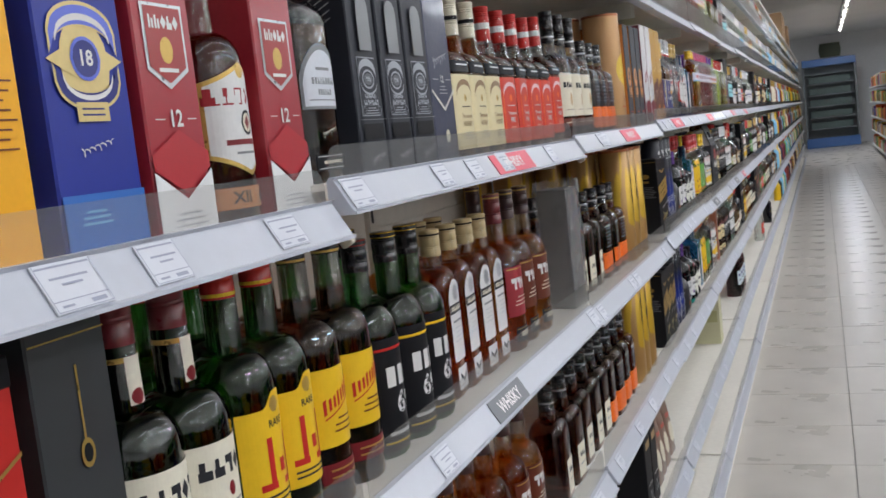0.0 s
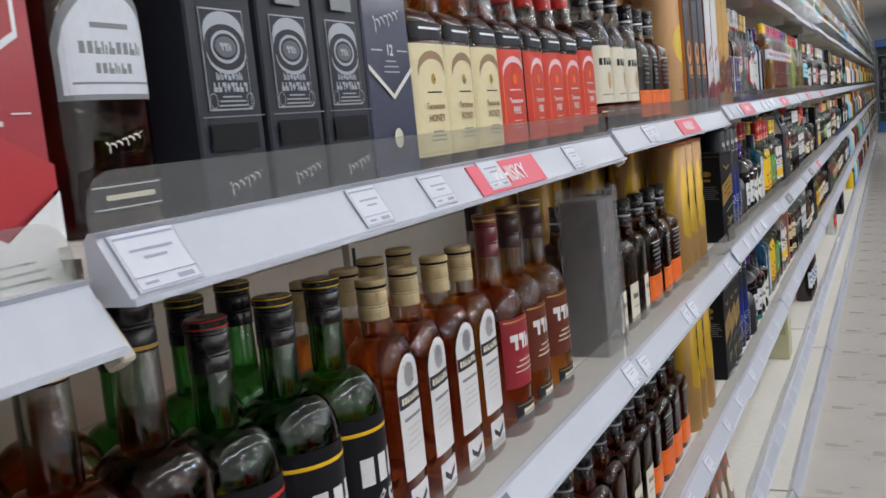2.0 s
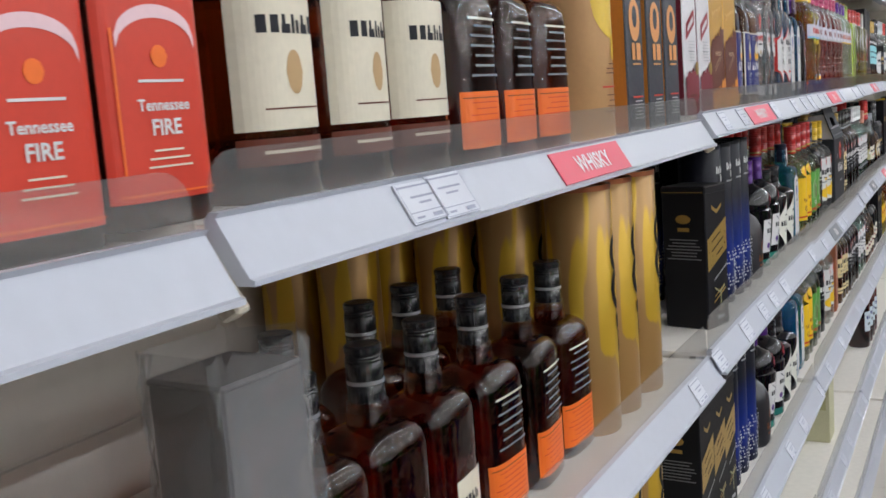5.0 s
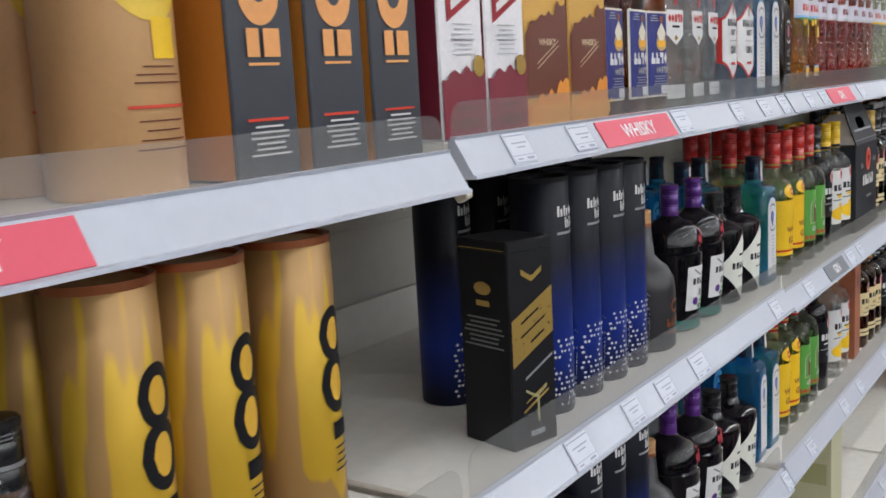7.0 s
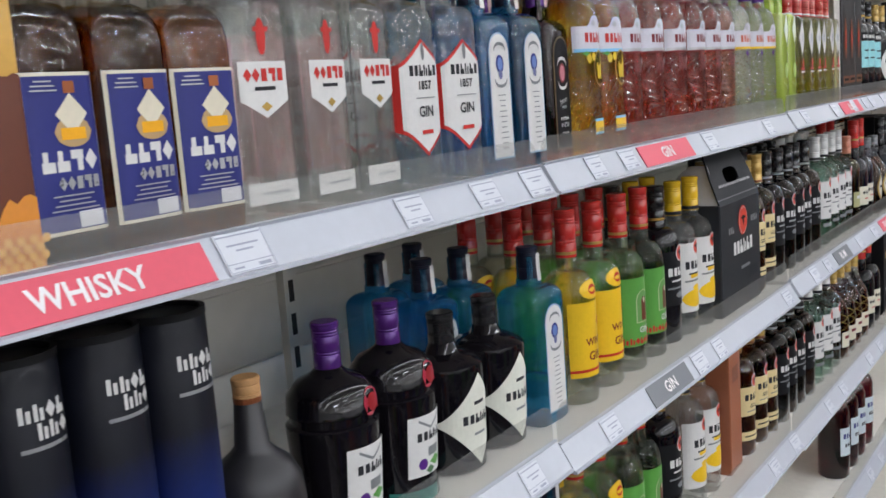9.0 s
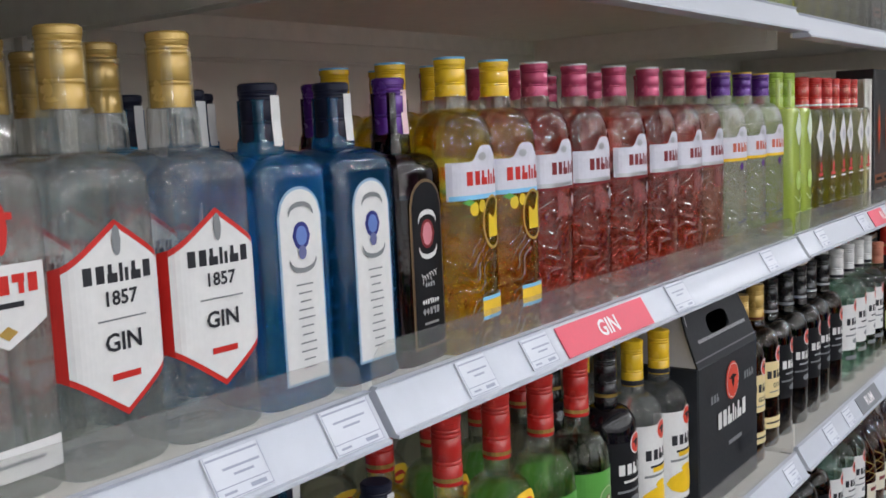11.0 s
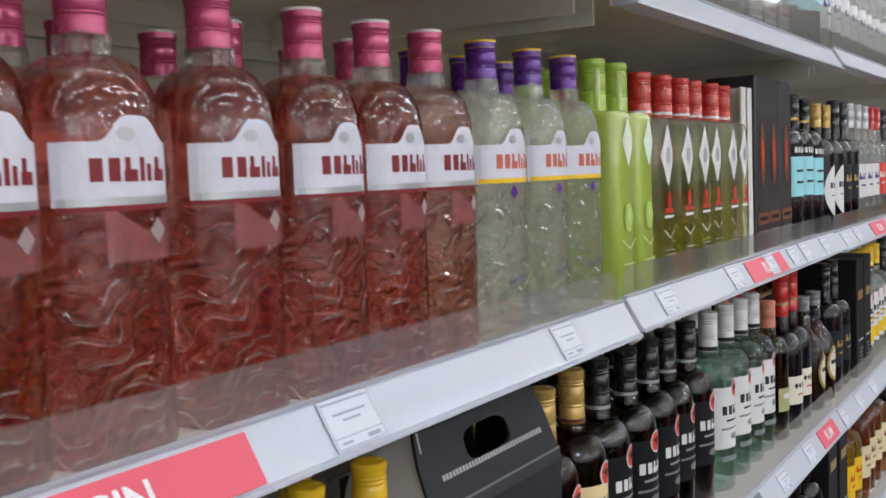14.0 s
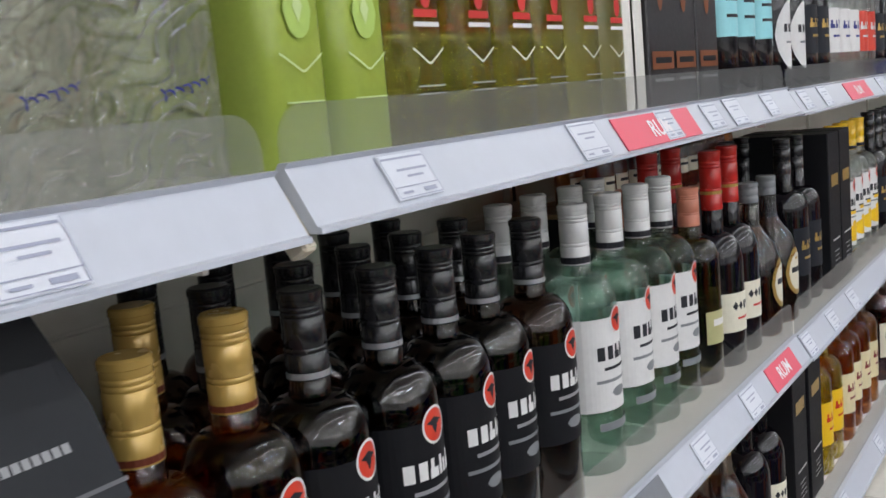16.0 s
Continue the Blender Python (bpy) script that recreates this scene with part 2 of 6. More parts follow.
# inks, caps and cards
C = dict(
    white=(0.68, 0.67, 0.66), cream=(0.72, 0.63, 0.38), paper=(0.72, 0.66, 0.52), black=(0.012, 0.012, 0.014), ink=(0.03, 0.03, 0.035),
    red=(0.52, 0.025, 0.02), firered=(0.62, 0.055, 0.03), orange=(0.85, 0.17, 0.025), amberbox=(0.85, 0.41, 0.015), gold=(0.55, 0.36, 0.1),
    yellow=(0.8, 0.5, 0.02), blue=(0.02, 0.035, 0.28), royal=(0.028, 0.034, 0.19), navy=(0.02, 0.025, 0.06), grey=(0.2, 0.21, 0.22), silver=(0.5, 0.51, 0.53),
    green=(0.1, 0.32, 0.06), lime=(0.3, 0.44, 0.05), purple=(0.09, 0.02, 0.2), pink=(0.45, 0.06, 0.14), maroon=(0.19, 0.015, 0.02), brown=(0.13, 0.03, 0.015),
    honeybox=(0.68, 0.33, 0.04), charcoal=(0.022, 0.024, 0.03), darkred=(0.3, 0.012, 0.02), teal=(0.02, 0.35, 0.32), sky=(0.2, 0.5, 0.75), copper=(0.36, 0.12, 0.05),
    tan=(0.5, 0.33, 0.16), palepink=(0.8, 0.55, 0.58), cyan=(0.3, 0.65, 0.7), olive=(0.42, 0.4, 0.2), card=(0.3, 0.19, 0.1))


def K(name):
    """A printed or moulded colour."""
    shiny = name in ("gold", "silver", "copper")
    if name in ("black", "ink", "charcoal", "navy"):
        return plain("print_" + name, C[name], 0.5, var=0.06, spec=0.12)
    return plain("print_" + name, C[name], 0.38 if not shiny else 0.3, metal=0.6 if shiny else 0.0, var=0.06, coat=0.06, spec=0.3)


def CAP(name):
    shiny = name in ("gold", "silver", "copper", "purple", "pink")
    return plain("cap_" + name, C[name], 0.26, metal=0.3 if shiny else 0.0, var=0.05, scale=9, coat=0.3)


G_AMBER = glass("amber_whisky_glass", (0.8, 0.42, 0.12), 0.6, fill=0.177)
G_DARK = glass("dark_whisky_glass", (0.42, 0.12, 0.035), 0.55, fill=0.157)
G_GREEN = glass("green_bottle_glass", (0.1, 0.42, 0.1), 0.45)
G_BLACK = plain("black_bottle_glass", (0.006, 0.005, 0.007), 0.05, var=0.05, scale=12, bump=0.12)
G_CLEAR = glass("clear_bottle_glass", (0.96, 0.985, 0.975), 0.68, body=0.1)
G_PALE = glass("pale_green_glass", (0.82, 0.95, 0.89), 0.7)
G_EMB = glass("embossed_clear_glass", (0.95, 0.96, 0.89), 0.6, 0.03, 0.9, 0.2, fill=0.2)
G_BLUE = glass("sapphire_glass", (0.07, 0.58, 0.95), 0.45, body=0.12)
G_NAVY = glass("deep_blue_glass", (0.03, 0.36, 0.82), 0.4, body=0.12)
G_PINK = glass("pink_spirit_glass", (0.92, 0.48, 0.41), 0.45, 0.03, 0.9, fill=0.197)
G_YEL = glass("lemon_spirit_glass", (0.97, 0.9, 0.24), 0.5, 0.03, 0.5, fill=0.195)
G_PLUM = glass("plum_glass", (0.08, 0.014, 0.035), 0.5)
G_LIME = glass("lime_spirit_glass", (0.95, 0.94, 0.68), 0.7, fill=0.11, bare=(0.95, 0.95, 0.8))

# ---- mesh helpers ----


def mesh_of(name, bm, mat, smooth=False):
    me = bpy.data.meshes.new(name)
    bm.to_mesh(me)
    bm.free()
    me.materials.append(mat)
    if smooth:
        me.shade_smooth()
        me.set_sharp_from_angle(angle=radians(40))
    return me


def part(name, bm, mat, parent, label="", smooth=False):
    ob = new(name, mesh_of(name, bm, mat, smooth))
    ob.parent = parent
    if label:
        ob["label"] = label
    return ob


def root(name, label, category, group="", kind=""):
    return tagged(new(name), label, category, group, kind)


def box(bm, x0, x1, y0, y1, z0, z1, bevel=0.0):
    r = bmesh.ops.create_cube(bm, size=1.0, matrix=Matrix.Translation(((x0 + x1) / 2, (y0 + y1) / 2, (z0 + z1) / 2)) @ Matrix.Diagonal((x1 - x0, y1 - y0, z1 - z0, 1)))
    if bevel:
        es = list({e for v in r["verts"] for e in v.link_edges})
        bmesh.ops.bevel(bm, geom=es, offset=bevel, segments=1, affect="EDGES")
    return bm


def boxes(*args, bevel=0.0):
    bm = bmesh.new()
    for a in args:
        box(bm, *a, bevel=bevel)
    return bm


def loft(prof, n=2.0, seg=24, cap_ends=True):
    """Rings of superellipses: prof rows are z, half width along y, half depth along x."""
    bm = bmesh.new()
    rings = []
    for z, hw, hd in prof:
        ring = []
        for i in range(seg):
            a = 2 * math.pi * (i + 0.5) / seg
            c, s = math.cos(a), math.sin(a)
            ring.append(bm.verts.new((hd * math.copysign(abs(c) ** (2 / n), c), hw * math.copysign(abs(s) ** (2 / n), s), z)))
        rings.append(ring)
    for a, b in zip(rings, rings[1:]):
        for i in range(seg):
            bm.faces.new((a[i], a[(i + 1) % seg], b[(i + 1) % seg], b[i]))
    if cap_ends:
        bm.faces.new(list(reversed(rings[0])))
        bm.faces.new(rings[-1])
    return bm


def half_at(prof, z):
    for (z0, w0, d0), (z1, w1, d1) in zip(prof, prof[1:]):
        if z0 <= z <= z1 and z1 > z0:
            f = (z - z0) / (z1 - z0)
            return w0 + (w1 - w0) * f, d0 + (d1 - d0) * f
    return prof[-1][1:] if z > prof[-1][0] else prof[0][1:]


def skin(P, u, z, eps, face="f"):
    """A point on a bottle's or box's front (+x) or side (-y), eps proud."""
    prof, n = P
    hw, hd = half_at(prof, z)
    if face == "s":
        return (u, -hw - eps, z)
    q = min(abs(u) / hw, 0.985)
    u = math.copysign(q * hw, u)
    x = hd * (1 - q ** n) ** (1 / n)
    k = 1 + eps / max(hd, hw)
    return (x * k + (eps if n > 4 else 0), u * k, z)


TEXTS = {}


def text_shape(s):
    if s not in TEXTS:
        cu = bpy.data.curves.new("writing", "FONT")
        cu.body, cu.align_x, cu.align_y, cu.resolution_u, cu.offset = s, "CENTER", "CENTER", 2, 0.022
        ob = new("writing", cu)
        dg = bpy.context.evaluated_depsgraph_get()
        me = ob.evaluated_get(dg).to_mesh()
        TEXTS[s] = ([tuple(v.co) for v in me.vertices], [tuple(p.vertices) for p in me.polygons])
        ob.evaluated_get(dg).to_mesh_clear()
        bpy.data.objects.remove(ob)
        bpy.data.curves.remove(cu)
    return TEXTS[s]


def shape_edges(kind, w, h, u0, z):
    """Lower and upper edge of a print over its width, as functions of u."""
    if kind == "o":
        return (lambda u: z - h / 2 * math.sqrt(max(0, 1 - ((u - u0) / (w / 2)) ** 2)), lambda u: z + h / 2 * math.sqrt(max(0, 1 - ((u - u0) / (w / 2)) ** 2)))
    if kind in ("c", "e"):
        g = 0.3 * w * (1 if kind == "c" else -1)
        arc = lambda u: z + g * math.sqrt(max(0, 1 - ((u - u0) / (w / 2)) ** 2)) - g * 0.5
        return (lambda u: arc(u) - h / 2, lambda u: arc(u) + h / 2)
    if kind == "d":
        return (lambda u: z - h / 2 * (1 - abs(u - u0) / (w / 2)), lambda u: z + h / 2 * (1 - abs(u - u0) / (w / 2)))
    if kind == "a":
        return (lambda u: z - h / 2, lambda u: z + h / 2 - 0.5 * w * (1 - math.sqrt(max(0, 1 - ((u - u0) / (w / 2)) ** 2))))
    if kind == "k":
        return (lambda u: z - h / 2 - 0.5 * (w / 2 - abs(u - u0)), lambda u: z + h / 2 + 0.5 * (w / 2 - abs(u - u0)))
    if kind == "p":
        return (lambda u: z - h / 2 - 0.72 * (w / 2 - abs(u - u0)), lambda u: z + h / 2 + 0.72 * (w / 2 - abs(u - u0)))
    if kind == "v":
        return (lambda u: z - h / 2 - 0.6 * (w / 2 - abs(u - u0)), lambda u: z + h / 2 - 0.6 * (w / 2 - abs(u - u0)))
    if kind == "y":
        return (lambda u: z - h / 2 - 0.55 * (w / 2 - abs(u - u0)), lambda u: z + h / 2)
    if kind == "w":
        return (lambda u: z - h / 2, lambda u: z + h / 2 + 0.0135 * math.exp(-((u - u0 - 0.006) / (w * 0.22)) ** 4))
    if kind == "j":
        return (lambda u: z - h / 2, lambda u: z + h / 2 + 0.012 * noise.noise((u * 90, z * 7, 0.3)) + 0.35 * (u - u0))
    if kind == "u":
        return (lambda u: z - h / 2, lambda u: z + h / 2 - 0.6 * (w / 2 - abs(u - u0)))
    if kind == "s":
        return (lambda u: z - h / 2 + 0.5 * (u - u0), lambda u: z + h / 2 + 0.5 * (u - u0))
    return (lambda u: z - h / 2, lambda u: z + h / 2)


def script_line(bm, P, w, h, u0, z, eps, face="f"):
    """A flowing signature: one thin ribbon in loops that rises to the right."""
    n, loops = 110, 6
    pts = []
    for i in range(n + 1):
        f = i / n
        a = 2 * math.pi * loops * f
        tall = h * (1.5 if f < 0.12 or 0.5 < f < 0.62 else 0.7)
        pts.append((u0 - w / 2 + w * (f + 0.045 * math.sin(a)), z + 0.22 * w * (f - 0.5) + tall * 0.5 * math.cos(a + 0.6 * math.sin(3 * f))))
    t = max(0.0005, h * 0.09)
    prev = None
    for u, v in pts:
        cur = (bm.verts.new(skin(P, u - t * 0.5, v - t, eps, face)), bm.verts.new(skin(P, u + t * 0.5, v + t, eps, face)))
        if prev:
            bm.faces.new((prev[0], cur[0], cur[1], prev[1]))
        prev = cur


def lay(bm, P, kind, a, eps, face="f"):
    """Adds one print to bm. a: (w, h, u, z) of a shape, or (text, size, u, z) of writing."""
    if kind == "t":
        vs, fs = text_shape(a[0])
        made = [bm.verts.new(skin(P, a[2] + v[0] * a[1], a[3] + v[1] * a[1], eps, face)) for v in vs]
        for f in fs:
            try:
                bm.faces.new([made[i] for i in f])
            except ValueError:
                pass
        return
    w, h, u0, z = a
    if kind == "n":
        # a thin oval line
        rows = []
        for i in range(29):
            t = 2 * math.pi * i / 28
            rows.append([bm.verts.new(skin(P, u0 + w / 2 * f * math.cos(t), z + (h / 2 - w / 2 * (1 - f)) * math.sin(t), eps, face)) for f in (0.86, 1)])
        for p, q in zip(rows, rows[1:]):
            bm.faces.new((p[0], p[1], q[1], q[0]))
        return
    if kind == "z":
        script_line(bm, P, w, h, u0, z, eps, face)
        return
    if kind == "q":
        # a name that is not lettered: a close row of plain notched blocks
        cells = max(3, round(w / (h * 0.78)))
        cw = w / cells
        for i in range(cells):
            u, k = u0 - w / 2 + (i + 0.5) * cw, (i * i * 3 + i * 2 + round(w * 1000)) % 5
            g = cw * 0.86
            if k == 0:
                lay(bm, P, "r", (g * 0.8, h * 0.94, u, z), eps, face)
            elif k == 1:
                lay(bm, P, "r", (g, h * 0.5, u, z - h * 0.25), eps, face)
                lay(bm, P, "r", (g * 0.4, h * 0.5, u - g * 0.2, z + h * 0.25), eps, face)
            elif k == 2:
                lay(bm, P, "r", (g, h * 0.42, u, z + h * 0.29), eps, face)
                lay(bm, P, "r", (g * 0.45, h * 0.58, u + g * 0.2, z - h * 0.21), eps, face)
            elif k == 3:
                lay(bm, P, "r", (g * 0.36, h, u - g * 0.3, z), eps, face)
                lay(bm, P, "r", (g * 0.36, h * 0.72, u + g * 0.24, z - h * 0.14), eps, face)
            else:
                lay(bm, P, "d", (g * 1.1, h * 1.05, u, z), eps, face)
        return
    lo, hi = shape_edges(kind, w, h, u0, z)
    nu = 2 if (P[1] > 50 or w < 0.006) and kind in "brs" else max(8, min(24, int(w / 0.0026)))
    if kind in "joawce" and P[1] > 50:
        nu = 18
    nv = 1 if P[1] > 50 else max(1, min(8, int(h / 0.012)))
    grid = []
    for i in range(nu + 1):
        # ---- the shelf run across the aisle; its near stretch is added, unseen ----
        u = u0 - w / 2 + w * i / nu
        uu = u0 + (u - u0) * 0.999
        a0, a1 = lo(uu), hi(uu)
        grid.append([bm.verts.new(skin(P, u, a0 + (a1 - a0) * j / nv, eps, face)) for j in range(nv + 1)])
    for i in range(nu):
        # Near stretch: unseen, added for dark reflections, kept low to let light by.
        for j in range(nv):
            bm.faces.new((grid[i][j], grid[i + 1][j], grid[i + 1][j + 1], grid[i][j + 1]))


# Packets mostly out of view, added to darken what the bottles reflect.
def prints(P, parent, items, eps, name="print", face="f"):
    """items: (kind, a, material); one mesh for each material, on parent."""
    by, order = {}, 0
    for kind, a, mat in items:
        if kind == "b" and 0.0085 <= a[1] <= 0.019 and a[0] / a[1] > 2.0:
            kind = "q"
        by.setdefault(mat.name, (mat, bmesh.new()))
        lay(by[mat.name][1], P, kind, a, eps + 0.00005 * order, face)
        order += 1
    for mat, bm in by.values():
        ob = part(name, bm, mat, parent)
        if sum(1 for i in items if i[2].name == mat.name) > 1:
            ob["kind"] = "stuff"


def lines(n, w, z, step, h, mat, u=0.0):
    """Rows of small writing that cannot be read."""
    return [("b", (w * (0.65 + 0.35 * math.sin(i * 2.3 + n) ** 2), h, u, z - i * step), mat) for i in range(n)]


PROTO = {}

# ---- the large structure ----
X_STRIP = -0.425
X_BACK = -0.89
BAY0 = 0.845
PITCH = 1.006
BAYS = range(-2, 25)
# heights of the strips' lower edges, level by level from the top shelf to the base
LEVELS = {"top": 2.12, "high": 1.80, "upper": 1.458, "middle": 1.122, "low": 0.802, "bottom": 0.478, "base": 0.15}
UPPER = {0: 1.421, 1: 1.442, 2: 1.449, 3: 1.459, 4: 1.46, 5: 1.463}
END_Y = 34.0


def strip_z(level, bay):
    """The lower edge of a shelf's price strip."""
    if level == "upper":
        return UPPER.get(bay, 1.46 if bay > 5 else 1.421)
    return LEVELS[level] + 0.004 * math.sin(bay * 2.7 + len(level))


def deck_z(level, bay):
    return strip_z(level, bay) + 0.031


def bay_of(y):
    return math.floor((y - BAY0) / PITCH) + 1 if y >= BAY0 else 0


def bay_span(b):
    """Bay 1 begins at BAY0."""
    return BAY0 + (b - 1) * PITCH, BAY0 + b * PITCH


floor = tagged(new("floor", mesh_of("floor", boxes((-6, 20, -6, END_Y + 2, -0.12, -0.006)), M_GROUT)), "grey grout bed under beige floor tiles", "floor", kind="structure")
ceiling = tagged(new("ceiling", mesh_of("ceiling", boxes((-6, 20, -6, END_Y + 2, CEIL, CEIL + 0.1)), M_CEIL)), "pale painted ceiling over the shop floor", "ceiling", kind="structure")
# East wall unseen, set far out to make room for the added lamps.
for nm, b in (("wall_north", (-6, 20, END_Y + 0.9, END_Y + 1.1, 0, CEIL)), ("wall_south", (-6, 20, -6.2, -6, 0, CEIL)), ("wall_west", (-6.2, -6, -6, END_Y + 1, 0, CEIL)), ("wall_east", (20, 20.2, -6, END_Y + 1, 0, CEIL))):
    tagged(new(nm, mesh_of(nm, boxes(b), M_WALL)), "pale grey painted shop wall", "wall", kind="structure")

# lamps: trays with a milky tube under the ceiling; most outer rows added, unseen
M_TRAY = plain("lamp_tray_white", (0.75, 0.75, 0.74), 0.4)
M_TUBE = glow("lamp_tube_lit", (1.0, 0.97, 0.92), 9.0)


def ceiling_lamp(x, y0, y1):
    lamp = root("ceiling_lamp", "long white fluorescent batten lamp, lit, under the ceiling, unseen ones added beyond the aisle", "ceiling lamp", "ceiling lamps over the aisles")
    lamp.matrix_basis = pose(x, (y0 + y1) / 2, CEIL - 0.1)
    h = (y1 - y0) / 2
    part("tray", boxes((-0.07, 0.07, -h, h, -0.03, 0.09), bevel=0.006), M_TRAY, lamp)
    bm = loft([(-h + 0.03, 0.016, 0.016), (h - 0.03, 0.016, 0.016)], 2, 12)
    bmesh.ops.rotate(bm, verts=bm.verts, cent=(0, 0, 0), matrix=Euler((radians(90), 0, 0)).to_matrix())
    bmesh.ops.translate(bm, verts=bm.verts, vec=(0, 0, -0.048))
    part("tube", bm, M_TUBE, lamp, "glowing white tube", True)


for k in range(13):
    ceiling_lamp(LAMP_X, -2.2 + 2.6 * k, -0.1 + 2.6 * k)
# Fixtures for the added fill rows out in the unseen hall.
for x in (9.4, 11.6, 13.8, 16.0, 18.2):
    for k in range(3):
        ceiling_lamp(x, -4.0 + 6.4 * k, 2.2 + 6.4 * k)
for k in range(6):
    ceiling_lamp(3.4, -0.15 + 2.6 * k, 1.35 + 2.6 * k)
    ceiling_lamp(2.0, -2.0 + 2.6 * k, 0.1 + 2.6 * k)
    # Unseen fixtures added under the fill rows.
    for x in (-2.6, 5.2, 7.2):
        ceiling_lamp(x, -3.4 + 3.1 * k, -0.5 + 3.1 * k)

# the long shelf run
M_LIP = plain("shelf_lip_white", (0.68, 0.68, 0.66), 0.38, var=0.05)


def strip_mesh(length):
    """A price strip that leans back, with a bead above and below."""
    bm = bmesh.new()
    prof = [(0.012, 0.0), (0.012, 0.003), (0.009, 0.004), (-0.009, 0.034), (-0.006, 0.037), (-0.013, 0.037), (-0.016, 0.033), (-0.016, 0.0)]
    a = [bm.verts.new((x, 0.0, z)) for x, z in prof]
    b = [bm.verts.new((x, length, z)) for x, z in prof]
    for i in range(len(prof)):
        j = (i + 1) % len(prof)
        bm.faces.new((a[i], a[j], b[j], b[i]))
    bm.faces.new(list(reversed(a)))
    bm.faces.new(b)
    bmesh.ops.recalc_face_normals(bm, faces=bm.faces)
    return bm


def riser_mesh(length, high):
    """A clear sheet with rounded upper corners."""
    bm = bmesh.new()
    r = 0.02
    pts = [(0, 0), (length, 0)]
    for k in range(6):
        a = math.pi / 2 * k / 5
        pts.append((length - r + r * math.cos(a), high - r + r * math.sin(a)))
    for k in range(6):
        a = math.pi / 2 + math.pi / 2 * k / 5
        pts.append((r + r * math.cos(a), high - r + r * math.sin(a)))
    f = bm.faces.new([bm.verts.new((0, y, z)) for y, z in pts])
    g = bmesh.ops.extrude_face_region(bm, geom=[f])
    bmesh.ops.translate(bm, verts=[v for v in g["geom"] if isinstance(v, bmesh.types.BMVert)], vec=(0.002, 0, 0))
    bmesh.ops.recalc_face_normals(bm, faces=bm.faces)
    return bm


L = 0.998
ME_STRIP = mesh_of("price_strip", strip_mesh(L), M_STRIP)
ME_RISER = mesh_of("riser", riser_mesh(L - 0.006, 0.03), M_ACR)
ME_RISER_MID = mesh_of("riser", riser_mesh(L - 0.006, 0.046), M_ACR)
ME_RISER_HIGH = mesh_of("riser", riser_mesh(L - 0.006, 0.075), M_ACR)
DEPTH = X_STRIP - 0.016 - X_BACK - 0.004


def deck_mesh():
    """Folded sheet: a flat top with a lip turned down in front and behind."""
    bm = bmesh.new()
    prof = [(0, 0), (0, -0.03), (-0.003, -0.03), (-0.003, -0.006), (-DEPTH + 0.003, -0.006), (-DEPTH + 0.003, -0.03), (-DEPTH, -0.03), (-DEPTH, 0)]
    rings = [[bm.verts.new((x, y, z)) for x, z in prof] for y in (0.0, L)]
    for i in range(8):
        j = (i + 1) % 8
        bm.faces.new((rings[0][i], rings[0][j], rings[1][j], rings[1][i]))
    bm.faces.new(list(reversed(rings[0])))
    bm.faces.new(rings[1])
    bmesh.ops.recalc_face_normals(bm, faces=bm.faces)
    return bm


ME_BRACKET = mesh_of("bracket", boxes((-DEPTH + 0.01, -0.03, -0.002, 0.002, -0.045, -0.0065)), M_SHELF)


ME_DECK = mesh_of("deck", deck_mesh(), M_SHELF)


def shelf(level, bay):
    y0, _ = bay_span(bay)
    zb = strip_z(level, bay)
    s = root("shelf", "white enamelled metal shop shelf with a price strip and clear riser", "shelf", "shelves of the long run")
    s.matrix_basis = pose(X_STRIP, y0 + 0.004, zb)
    d = new("deck", ME_DECK)
    d.parent, d.location = s, (-0.016, 0, 0.031)
    if 0 < bay < 7 and level not in ("bottom", "base"):
        for y in (0.02, L - 0.02):
            k = new("bracket", ME_BRACKET)
            k.parent, k.location = s, (-0.016, y, 0.031)
    p = new("price_strip", ME_STRIP)
    p.parent = s
    p["label"] = "sloping white price strip"
    r = new("riser", ME_RISER_HIGH if level in ("high", "top") else ME_RISER if level == "upper" else ME_RISER_MID)
    r.parent, r.location = s, (-0.0145, 0.003, 0.037)
    r["label"] = "low clear acrylic riser"
    r.visible_shadow = False
    return s


ME_SLAT = mesh_of("back_panel", boxes((0, 0.006, 0, 0.97, 0, 0.106), bevel=0.001), M_BACK)
run_back = tagged(new("wall_gondola", mesh_of("wall_gondola", boxes((X_BACK - 0.06, X_BACK - 0.008, -2.2, 25.0, 0.0, 2.42)), M_BACK)), "off-white steel back of the shelf run", "shelf back", kind="structure")
